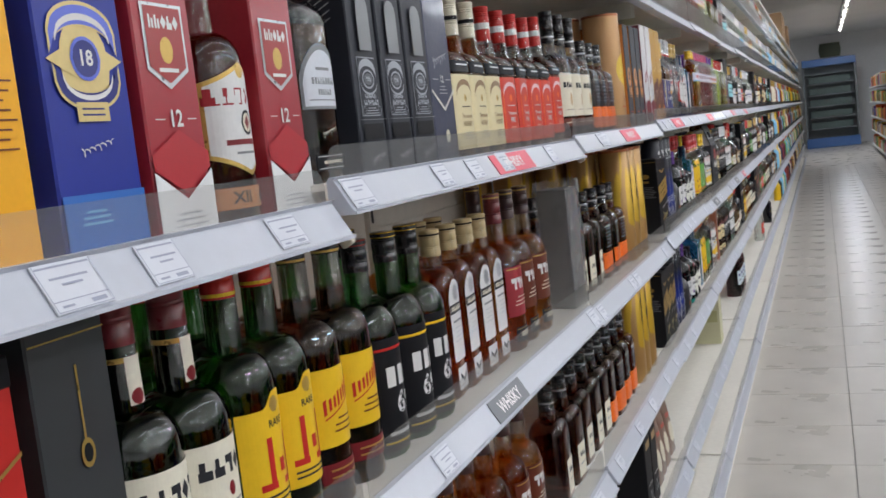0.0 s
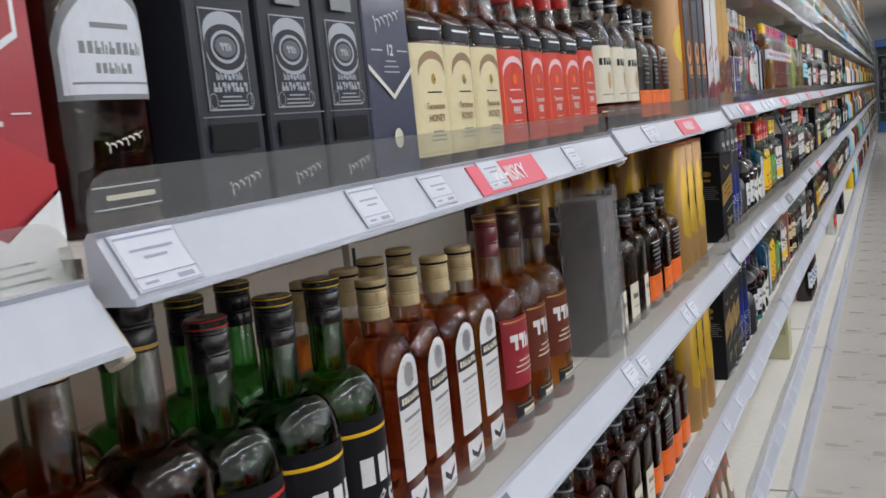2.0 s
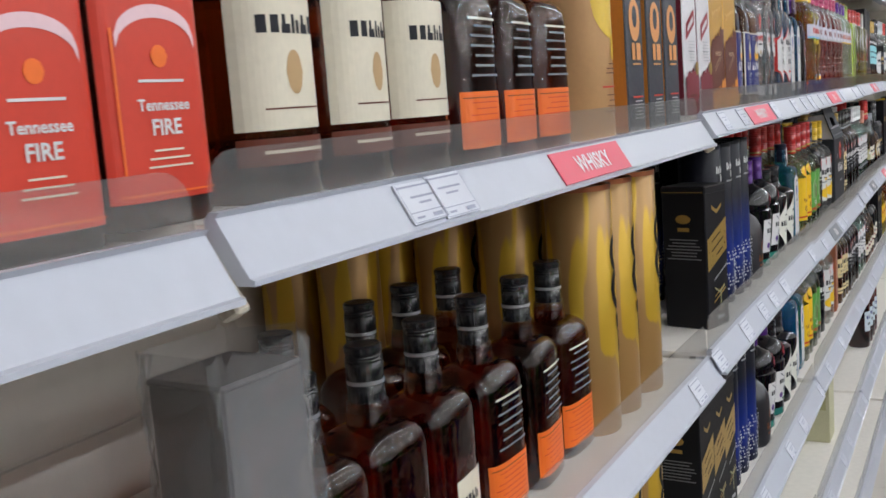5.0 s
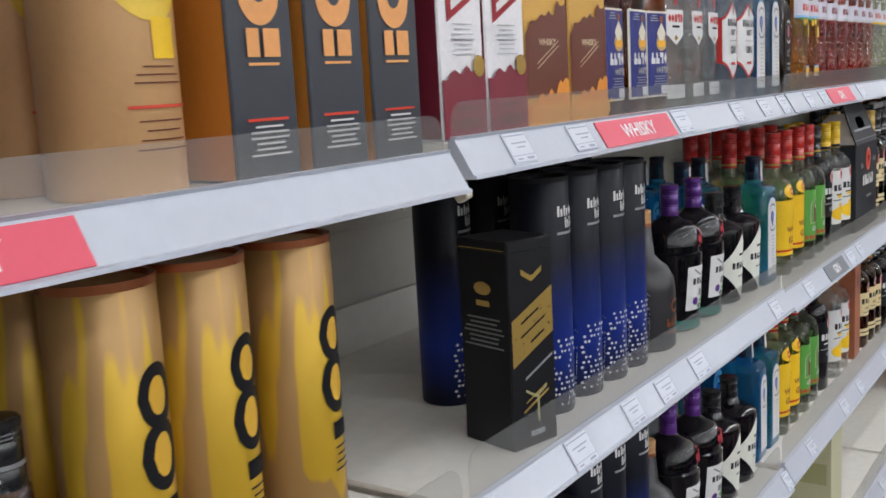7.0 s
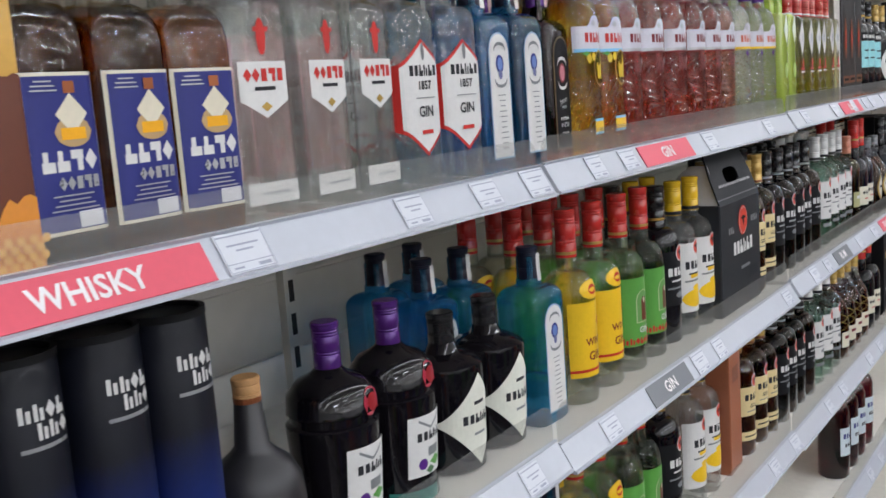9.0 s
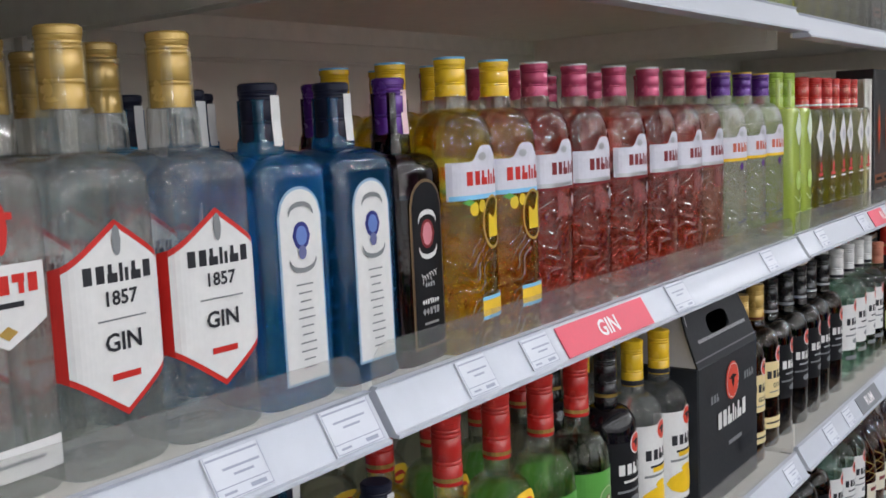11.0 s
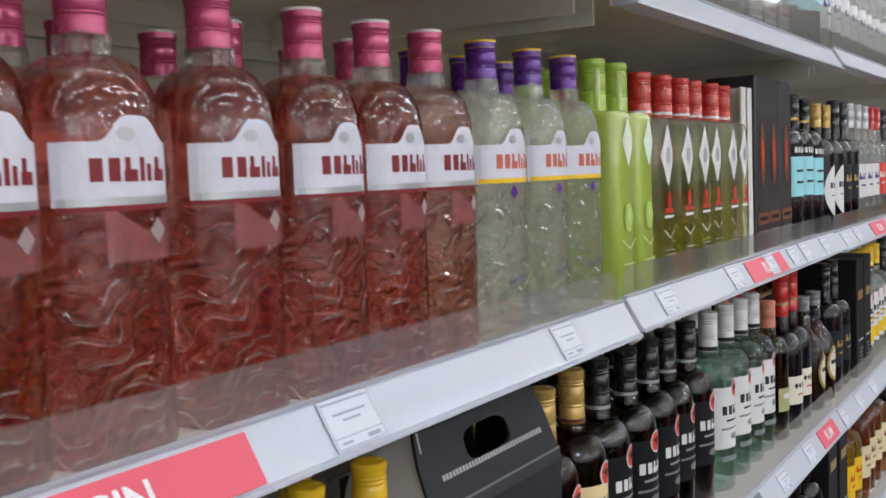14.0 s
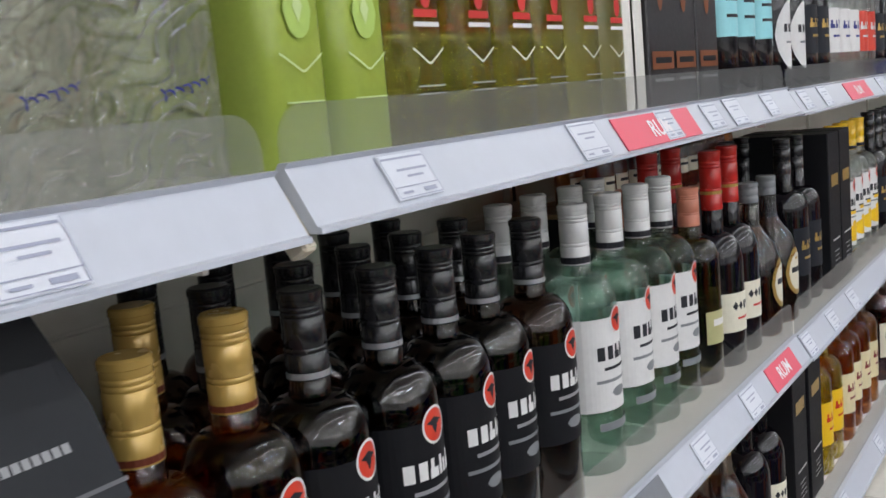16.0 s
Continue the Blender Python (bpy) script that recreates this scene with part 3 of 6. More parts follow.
for bay in BAYS:
    y0, y1 = bay_span(bay)
    bp = boxes(*[(X_BACK - 0.008, X_BACK - 0.002, y0 + 0.05, y1 + 0.02, 0.02 + 0.11 * k, 0.02 + 0.11 * k + 0.106) for k in range(21)]) if bay < 8 else boxes((X_BACK - 0.008, X_BACK - 0.002, y0 + 0.05, y1 + 0.02, 0.02, 2.4))
    if 0 < bay < 7:
        bp.free()
        for k in range(21):
            pl = new("back_panel", ME_SLAT)
            pl.parent, pl.location = run_back, (X_BACK - 0.008, y0 + 0.05, 0.02 + 0.11 * k)
    else:
        part("back_panel", bp, M_BACK, run_back)
    part("upright", boxes((X_BACK - 0.008, X_BACK + 0.006, y0 + 0.021, y0 + 0.049, 0.0, 2.42)), M_BACK, run_back)
    if bay < 8:
        part("slots", boxes(*[(X_BACK + 0.005, X_BACK + 0.0066, y0 + 0.03, y0 + 0.04, 0.3 + 0.05 * k, 0.332 + 0.05 * k) for k in range(40)]), M_SLOT, run_back)
    for level in LEVELS:
        shelf(level, bay)
    tagged(new("plinth", mesh_of("plinth", boxes((X_BACK, X_STRIP - 0.03, y0, y1 - 0.002, 0.0, 0.12)), M_SHELF)), "off-white steel plinth under the base shelf", "plinth", kind="structure")

# ---- bottles, tubes and cartons ----


def rb(h, r, sh, nr, depth=1.0, drop=1.2, power=1.0):
    """A bottle's outline: foot, straight sides, rounded shoulder, neck."""
    d = r * depth
    rows = [(0.0, r * 0.92, d * 0.92), (0.004, r, d), (sh * 0.5, r, d), (sh, r, d)]
    sn = (r - nr) * drop
    for k in range(1, 7):
        a = math.pi / 2 * k / 6
        f = math.cos(a) ** power
        rows.append((sh + sn * math.sin(a), nr + (r - nr) * f, nr + (d - nr) * f))
    rows.append((h - 0.004, nr * 0.94, nr * 0.94))
    return rows


def cap_rows(z0, z1, r, flare=1.0):
    h = z1 - z0
    rows = [(z0, r * flare, r * flare), (z0 + 0.003, r * flare, r * flare), (z0 + 0.0045, r, r)]
    for f in (0.3, 0.36, 0.7, 0.76, 0.82):
        z = z0 + h * f
        rows += [(z - 0.0008, r, r), (z, r * 0.955, r * 0.955), (z + 0.0008, r, r)]
    return rows + [(z1 - 0.006, r, r), (z1 - 0.0055, r * 1.04, r * 1.04), (z1 - 0.0015, r * 1.04, r * 1.04), (z1, r * 0.93, r * 0.93)]


def bottle(name, label, prof, n, mat, cap, labels=(), group="", category="bottle"):
    """cap: z0, z1, radius, material and, if any, a band (z0, z1, material). labels: part name, shape, size, material, prints."""
    th = root(name, label, category, group)
    if cap:
        rc, zc = cap[2] * 0.83, cap[0]
        at = half_at(prof, zc)
        low = [q for q in prof if q[0] < zc - 0.0005]
        prof = low + [(zc, min(at[0], rc * 0.98), min(at[1], rc * 0.98)), (zc + 0.002, rc * 0.88, rc * 0.88), (max(zc + 0.006, prof[-1][0] - 0.004), rc * 0.88, rc * 0.88)]
    part("body", loft(prof, n, 28 if n > 3 else 24), mat, th, "", True)
    P = (prof, n)
    if cap:
        z0, z1, r, cm = cap[:4]
        r *= 0.83
        c = part("cap", loft(cap_rows(z0, z1, r, cap[5] if len(cap) > 5 else 1.0), 2, 20), cm, th, "", True)
        if len(cap) > 4 and cap[4]:
            b0, b1, bmat = cap[4]
            part("band", loft([(b0, r * 1.02, r * 1.02), (b1, r * 1.02, r * 1.02)], 2, 20, False), bmat, c)
    for level, (nm, shape, a, lm, pr) in enumerate(labels):
        bm = bmesh.new()
        lay(bm, P, shape, a, 0.0004 + 0.0003 * level)
        if nm == "back_label":
            bmesh.ops.scale(bm, verts=bm.verts, vec=(-1, 1, 1))
        lab = part(nm, bm, lm, th)
        if shape == "q":
            lab["kind"] = "stuff"
        prints(P, lab, pr, 0.0006 + 0.0003 * level)
    return th


def carton(name, label, w, d, h, mat, front=(), side=(), side_mat=None, group="", lid=None):
    """A card box; front and side (seen from the start of the run) are panels of prints."""
    th = root(name, label, "box", group)
    part("body", boxes((-d / 2, d / 2, -w / 2, w / 2, 0, h), bevel=0.0015), mat, th)
    P = ([(0, w / 2, d / 2), (h, w / 2, d / 2)], 60.0)
    if side_mat:
        bm = bmesh.new()
        lay(bm, P, "b", (d - 0.004, h - 0.004, 0, h / 2), 0.0005, "s")
        sp = part("side_panel", bm, side_mat, th)
        prints(P, sp, side, 0.001, face="s")
    elif side:
        prints(P, th, side, 0.001, "side_print", "s")
    for level, (nm, shape, a, lm, pr) in enumerate(front):
        bm = bmesh.new()
        lay(bm, P, shape, a, 0.0004 + 0.0003 * level)
        lab = part(nm, bm, lm, th)
        if shape == "q":
            lab["kind"] = "stuff"
        prints(P, lab, pr, 0.0006 + 0.0003 * level)
    if lid:
        part("lid", boxes((-d / 2 - 0.001, d / 2 + 0.001, -w / 2 - 0.001, w / 2 + 0.001, h - lid[0], h + 0.001), bevel=0.002), lid[1], th)
    return th


def tube(name, label, r, h, mat, rim, items=(), group=""):
    th = root(name, label, "tube box", group)
    prof = [(0, r * 0.97, r * 0.97), (0.003, r, r), (h - 0.006, r, r), (h - 0.004, r * 0.96, r * 0.96)]
    part("body", loft(prof, 2, 28), mat, th, "", True)
    part("rim", loft([(h - 0.006, r * 1.015, r * 1.015), (h, r * 1.015, r * 1.015), (h, r * 0.9, r * 0.9), (h - 0.01, r * 0.88, r * 0.88)], 2, 28), rim, th, "", True)
    P = (prof, 2.0)
    for level, (nm, shape, a, lm, pr) in enumerate(items):
        bm = bmesh.new()
        lay(bm, P, shape, a, 0.0004 + 0.0003 * level)
        lab = part(nm, bm, lm, th)
        if shape == "q":
            lab["kind"] = "stuff"
        prints(P, lab, pr, 0.0006 + 0.0003 * level)
    return th


W, BK, CR, RD, YL, GD, SV = (K(c) for c in ("white", "black", "cream", "red", "yellow", "gold", "silver"))
INK, PAP, GR, NV = K("ink"), K("paper"), K("grey"), K("navy")


def b_square(kind):
    """Square-shouldered whisky bottles with a full-width printed label."""
    prof = rb(0.228, 0.0385, 0.128, 0.0145, 0.95, 1.0)
    if kind == "honey":
        return bottle("honey_whisky_bottle", "square amber whiskey bottle with a cream label", prof, 5.0, G_AMBER, (0.178, 0.232, 0.0155, K("paper"), (0.2, 0.206, BK)), [
            ("front_label", "b", (0.07, 0.103, 0, 0.065), CR, [("c", (0.054, 0.0075, 0, 0.098), K("card")), ("o", (0.009, 0.01, 0, 0.084), GD), ("b", (0.03, 0.0012, 0, 0.072), BK), ("t", ("Tennessee", 0.0085, 0, 0.059), K("card")), ("t", ("HONEY", 0.0095, 0, 0.048), K("card"))] + lines(3, 0.034, 0.036, 0.004, 0.0012, GR) + [("b", (0.064, 0.0008, 0, 0.017), GD)]),
            ("shoulder_label", "b", (0.064, 0.016, 0, 0.128), BK, [("b", (0.04, 0.002, 0, 0.13), W)])], "honey whiskey bottles")
    if kind == "fire":
        return bottle("fire_whisky_bottle", "square whiskey bottle with a bright red label", prof, 5.0, G_DARK, (0.178, 0.232, 0.0155, RD, (0.196, 0.206, W)), [
            ("front_label", "b", (0.07, 0.103, 0, 0.065), K("firered"), [("c", (0.052, 0.0065, 0, 0.098), K("palepink")), ("o", (0.011, 0.011, 0, 0.084), K("orange")), ("b", (0.03, 0.0014, 0, 0.072), W), ("t", ("Tennessee", 0.008, 0, 0.06), W), ("t", ("FIRE", 0.011, 0, 0.049), W)] + lines(3, 0.03, 0.038, 0.004, 0.001, PAP) + [("b", (0.0012, 0.07, -0.028, 0.062), K("orange")), ("b", (0.064, 0.001, 0, 0.017), K("orange"))]),
            ("shoulder_label", "b", (0.064, 0.014, 0, 0.128), BK, [("b", (0.04, 0.002, 0, 0.13), W)])], "fire whiskey bottles")
    if kind == "jackdark":
        return bottle("dark_whisky_bottle", "dark square-shouldered whiskey bottle with a silver arched label", rb(0.245, 0.04, 0.16, 0.0145, 0.95, 1.0), 4.0, G_DARK, (0.19, 0.247, 0.0155, CAP("black"), (0.192, 0.2, SV)), [
            ("front_label", "a", (0.072, 0.066, 0, 0.106), GR, [("a", (0.068, 0.056, 0, 0.104), plain("label_pale_grey", (0.58, 0.61, 0.66), 0.45)), ("q", (0.05, 0.007, 0, 0.101), GR), ("q", (0.03, 0.006, 0, 0.09), GR), ("b", (0.03, 0.003, 0, 0.113), GR), ("b", (0.06, 0.0012, 0, 0.082), GR)]),
            ("lower_label", "b", (0.06, 0.016, 0, 0.02), BK, [("b", (0.056, 0.0008, 0, 0.026), W), ("b", (0.056, 0.0008, 0, 0.014), W), ("b", (0.04, 0.003, 0, 0.02), PAP)]),
            ("signature", "z", (0.03, 0.004, 0, 0.05), PAP, [])], "")


def b_cream():
    return bottle("cream_label_bottle", "dark bourbon bottle with a tall cream label", rb(0.25, 0.038, 0.135, 0.0145, 1.0, 1.4), 2.4, G_DARK, (0.19, 0.252, 0.016, CAP("black"), (0.2, 0.203, SV)), [
        ("front_label", "b", (0.07, 0.085, 0, 0.085), PAP, [("b", (0.05, 0.011, 0, 0.104), INK), ("o", (0.014, 0.026, 0, 0.076), K("tan")), ("b", (0.045, 0.001, 0, 0.055), K("brown"))]),
        ("foot_label", "b", (0.07, 0.016, 0, 0.03), K("brown"), [("b", (0.05, 0.002, 0, 0.03), K("paper"))])], "bourbon bottles with cream labels")


def b_orange():
    return bottle("orange_label_bottle", "dark square bourbon bottle with an orange foot label", rb(0.206, 0.04, 0.124, 0.015, 0.85, 0.9), 4.0, G_DARK, (0.164, 0.208, 0.017, CAP("black"), (0.178, 0.181, SV)), [
        ("front_label", "b", (0.072, 0.046, 0, 0.036), K("orange"), [("b", (0.068, 0.0008, 0, 0.054), K("brown"))] + lines(7, 0.064, 0.05, 0.005, 0.0008, K("firered"))),
        ("relief_writing", "b", (0.05, 0.002, 0, 0.118), PAP, lines(6, 0.05, 0.112, 0.008, 0.002, K("grey")))], "bourbon bottles with orange labels")


def b_creamlow():
    return bottle("small_label_bottle", "dark square bourbon bottle with a small cream label", rb(0.206, 0.04, 0.124, 0.015, 0.85, 0.9), 4.0, G_DARK, (0.164, 0.208, 0.017, CAP("black"), (0.178, 0.181, SV)), [
        ("front_label", "b", (0.05, 0.062, 0.004, 0.044), PAP, [("q", (0.03, 0.009, 0.004, 0.054), INK), ("b", (0.03, 0.002, 0.004, 0.036), GR)])], "bourbon bottles with small labels")


def b_round(kind):
    if kind == "regal":
        return bottle("regal_whisky_bottle", "round dark whisky bottle with a cream crest label", rb(0.275, 0.035, 0.13, 0.0145, 1.0, 1.5), 2.0, G_DARK, (0.21, 0.277, 0.0165, K("maroon"), (0.225, 0.229, W)), [
            ("front_label", "k", (0.066, 0.062, 0, 0.086), GD, [("k", (0.062, 0.056, 0, 0.086), plain("label_silver_white", (0.66, 0.66, 0.65), 0.4)), ("b", (0.066, 0.014, 0, 0.105), K("darkred")), ("q", (0.056, 0.011, 0.002, 0.105), W), ("o", (0.012, 0.012, 0, 0.126), GD), ("o", (0.017, 0.021, 0.002, 0.083), INK), ("o", (0.013, 0.016, 0.002, 0.083), PAP), ("d", (0.008, 0.013, 0.002, 0.083), K("maroon")), ("b", (0.044, 0.0045, 0, 0.067), K("maroon")), ("b", (0.03, 0.002, 0, 0.058), GR)]),
            ("lower_label", "b", (0.066, 0.018, 0, 0.021), plain("label_orange_brown", (0.5, 0.2, 0.06), 0.4), [("t", ("XII", 0.014, -0.014, 0.021), BK), ("b", (0.02, 0.008, 0.018, 0.021), BK)])])
    if kind == "irish":
        return bottle("irish_whiskey_bottle", "dark green whiskey bottle with a cream label and maroon cap", rb(0.285, 0.038, 0.145, 0.0155, 1.0, 1.5), 2.0, glass("dark_green_glass", (0.02, 0.11, 0.035), 0.35), (0.228, 0.288, 0.018, plain("cap_wine", (0.16, 0.02, 0.025), 0.3, coat=0.4), (0.216, 0.22, GD)), [
            ("front_label", "b", (0.068, 0.085, 0, 0.094), plain("label_ivory", (0.72, 0.68, 0.55), 0.5), [("q", (0.056, 0.015, 0, 0.116), INK), ("o", (0.008, 0.012, 0.0, 0.096), K("maroon"))] + lines(3, 0.04, 0.085, 0.006, 0.0016, GR)),
            ("neck_label", "b", (0.014, 0.036, 0, 0.202), plain("label_ivory", (0.7, 0.68, 0.6), 0.5), [("o", (0.012, 0.012, 0, 0.19), K("maroon"))])], "irish whiskey bottles")
    if kind == "rare":
        return bottle("yellow_label_scotch_bottle", "green scotch bottle with a yellow label and red cap", rb(0.285, 0.0385, 0.155, 0.0155, 1.0, 1.5), 2.0, G_GREEN, (0.237, 0.288, 0.018, CAP("red"), (0.239, 0.242, YL)), [
            ("front_label", "w", (0.068, 0.09, 0, 0.095), YL, [("o", (0.014, 0.014, 0, 0.142), GD), ("t", ("RARE", 0.009, 0, 0.126), INK), ("b", (0.006, 0.042, -0.012, 0.094), RD), ("b", (0.016, 0.006, -0.016, 0.073), RD), ("b", (0.008, 0.012, 0.002, 0.088), RD), ("b", (0.006, 0.042, 0.014, 0.094), RD), ("b", (0.016, 0.006, 0.011, 0.073), RD)] + lines(2, 0.05, 0.064, 0.005, 0.002, INK))], "yellow label scotch bottles")
    if kind == "horse":
        return bottle("golden_label_scotch_bottle", "amber scotch bottle with a golden yellow label and black cap", rb(0.288, 0.037, 0.155, 0.0155, 1.0, 1.4), 2.0, glass("deep_amber_glass", (0.42, 0.14, 0.03), 0.5, fill=0.206), (0.243, 0.29, 0.0178, CAP("black"), (0.2445, 0.247, GD)), [
            ("front_label", "b", (0.066, 0.078, 0, 0.1), K("yellow"), [("b", (0.012, 0.014, 0.02, 0.13), INK), ("o", (0.007, 0.008, 0.02, 0.13), W), ] + [("s", (0.0028, 0.015 if k % 3 == 0 else 0.012, -0.024 + 0.0052 * k, 0.101 + 0.0022 * k), RD) for k in range(10)] + [("s", (0.046, 0.0016, -0.002, 0.1005), RD)] + lines(3, 0.036, 0.088, 0.006, 0.0018, K("brown"))),
            ("foot_label", "b", (0.066, 0.02, 0, 0.035), K("maroon"), [("b", (0.05, 0.002, 0, 0.038), GD), ("b", (0.05, 0.002, 0, 0.031), GD)])], "golden label scotch bottles")
    if kind in ("vat", "vatred"):
        rim = K("yellow") if kind == "vat" else CAP("red")
        return bottle("black_label_scotch_bottle", "green scotch bottle with a wide black label", rb(0.245, 0.0385, 0.138, 0.0145, 1.0, 1.45), 2.0, G_GREEN, (0.211, 0.247, 0.0178, CAP("black"), (0.2405, 0.2465, rim)), [
            ("front_label", "b", (0.074, 0.128, 0, 0.072), BK, [("b", (0.072, 0.003, 0, 0.124), YL if kind == "vat" else RD), ("t", ("69", 0.034, 0.004, 0.06), W), ("q", (0.05, 0.024, 0, 0.092), W), ("b", (0.05, 0.004, 0, 0.028), W), ("b", (0.06, 0.002, 0, 0.018), YL)])], "black label scotch bottles")
    if kind == "bush":
        return bottle("arched_label_whiskey_bottle", "flat amber whiskey bottle with a tall white arched label", rb(0.228, 0.038, 0.15, 0.013, 0.72, 1.1), 3.2, G_AMBER, (0.194, 0.23, 0.0168, plain("cap_parchment", (0.55, 0.42, 0.22), 0.4), (0.222, 0.2285, BK)), [
            ("front_label", "a", (0.048, 0.11, 0, 0.105), W, [("r", (0.047, 0.013, 0, 0.121), INK), ("q", (0.04, 0.0065, 0, 0.121), PAP), ("o", (0.022, 0.022, 0, 0.142), SV), ("b", (0.036, 0.003, 0, 0.104), GR)] + lines(4, 0.036, 0.095, 0.006, 0.0012, SV)),
            ("lower_label", "b", (0.04, 0.03, 0, 0.026), W, [("v", (0.026, 0.006, 0, 0.03), INK), ("b", (0.036, 0.001, 0, 0.016), GR)])], "arched label whiskey bottles")
    if kind in ("grant", "grantdark"):
        lm = plain("label_grant_red", (0.3, 0.02, 0.03), 0.4) if kind == "grant" else K("brown")
        return bottle("triangular_whisky_bottle", "amber three-sided whisky bottle with a maroon label", rb(0.252, 0.037, 0.13, 0.014, 0.95, 1.7), 2.4, G_AMBER, (0.205, 0.254, 0.0165, plain("cap_wine", (0.16, 0.02, 0.025), 0.3, coat=0.4) if kind == "grant" else plain("cap_umber", (0.05, 0.02, 0.018), 0.35), (0.246, 0.2535, GD)), [
            ("front_label", "b", (0.064, 0.08, 0, 0.096), lm, [("q", (0.052, 0.018, 0, 0.108), W), ("b", (0.06, 0.0016, 0, 0.132), GD)] + lines(3, 0.045, 0.086, 0.006, 0.0016, PAP)),
            ("lower_label", "b", (0.05, 0.024, 0, 0.026), K("ink"), [("b", (0.046, 0.001, 0, 0.035), GD), ("b", (0.03, 0.008, 0, 0.026), PAP)])], "three-sided whisky bottles")


def b_crown():
    return bottle("blue_label_whisky_bottle", "square amber whisky bottle with a royal blue label", rb(0.25, 0.034, 0.146, 0.0145, 0.95, 1.6), 5.0, glass("brown_whisky_glass", (0.6, 0.26, 0.06), 0.55, fill=0.166), (0.2, 0.252, 0.016, K("gold"), None), [
        ("front_label", "b", (0.06, 0.108, 0, 0.074), K("paper"), [("b", (0.055, 0.103, 0, 0.074), K("royal"))]),
        ("label_art", "q", (0.046, 0.014, 0.001, 0.069), W, [("o", (0.03, 0.02, 0.006, 0.088), K("tan")), ("d", (0.026, 0.028, 0.006, 0.1), PAP), ("r", (0.02, 0.008, 0.006, 0.087), K("amberbox")), ("r", (0.009, 0.008, 0.006, 0.118), K("copper")), ("q", (0.034, 0.009, 0.006, 0.054), SV), ("r", (0.02, 0.011, 0.012, 0.029), plain("white_block", (0.7, 0.7, 0.75), 0.5))] + lines(4, 0.038, 0.046, 0.0032, 0.001, SV) + lines(3, 0.02, 0.122, 0.003, 0.001, SV, -0.014))], "blue label whisky bottles")


def b_gin(kind):
    if kind in ("beef", "beefside"):
        return bottle("red_figure_gin_bottle", "clear square gin bottle with a white and red label", rb(0.265, 0.036, 0.17, 0.0145, 0.95, 0.9), 5.0, G_CLEAR, (0.215, 0.268, 0.0165, CAP("silver"), (0.215, 0.22, RD)), [
            ("front_label", "y", (0.052, 0.032, 0, 0.116), W, [("b", (0.044, 0.011, 0, 0.121), RD), ("b", (0.022, 0.003, 0, 0.11), INK), ("d", (0.012, 0.008, 0, 0.095), GD)]),
            ("figure_print", "o", (0.01, 0.03, 0, 0.152), K("red"), [("b", (0.016, 0.004, 0, 0.158), RD)]),
            ("lower_label", "b", (0.054, 0.018, 0, 0.024), W, [("b", (0.03, 0.002, 0, 0.024), SV)]),
            ("back_label", "b", (0.054, 0.125, 0, 0.094), plain("label_pink_wash", (0.78, 0.42, 0.42), 0.5, var=0.6, scale=70), [])], "red figure gin bottles")
    if kind == "gilbey":
        return bottle("diamond_label_gin_bottle", "clear square gin bottle with a red-edged diamond label", rb(0.262, 0.037, 0.168, 0.0145, 0.95, 0.95), 5.0, G_CLEAR, (0.215, 0.264, 0.0165, CAP("gold"), None), [
            ("front_label", "p", (0.0735, 0.064, 0, 0.092), RD, [("p", (0.0675, 0.06, 0, 0.092), W)]),
            ("label_writing", "q", (0.05, 0.011, 0, 0.119), INK, [("t", ("1857", 0.012, 0, 0.104), INK), ("t", ("GIN", 0.015, 0, 0.078), INK), ("o", (0.006, 0.018, 0, 0.138), GR), ("b", (0.02, 0.004, 0, 0.058), RD), ("b", (0.034, 0.001, 0, 0.092), GR)])], "diamond label gin bottles")
    if kind in ("bombay", "bombaydeep"):
        return bottle("blue_gin_bottle", "square sapphire blue gin bottle with a white arched label", rb(0.228, 0.036, 0.164, 0.0135, 0.95, 0.8), 6.0, G_BLUE if kind == "bombay" else G_NAVY, (0.19, 0.232, 0.0165, plain("cap_night", (0.01, 0.012, 0.028), 0.42, spec=0.25), None), [
            ("front_label", "a", (0.043, 0.142, 0, 0.087), plain("label_sky_edge", (0.25, 0.4, 0.55), 0.4), [("a", (0.0395, 0.138, 0, 0.087), W)]),
            ("label_art", "o", (0.017, 0.02, 0, 0.123), K("royal"), [("o", (0.011, 0.014, 0, 0.123), plain("portrait_blue", (0.12, 0.2, 0.5), 0.4)), ("o", (0.008, 0.01, 0, 0.111), plain("portrait_slate", (0.12, 0.13, 0.28), 0.4)), ("c", (0.024, 0.0035, 0, 0.142), GR), ("e", (0.026, 0.0035, 0, 0.102), GR)] + lines(11, 0.016, 0.088, 0.006, 0.0011, GR)),
            ("seal_strip", "b", (0.008, 0.036, 0.003, 0.205), W, [])], "blue gin bottles")
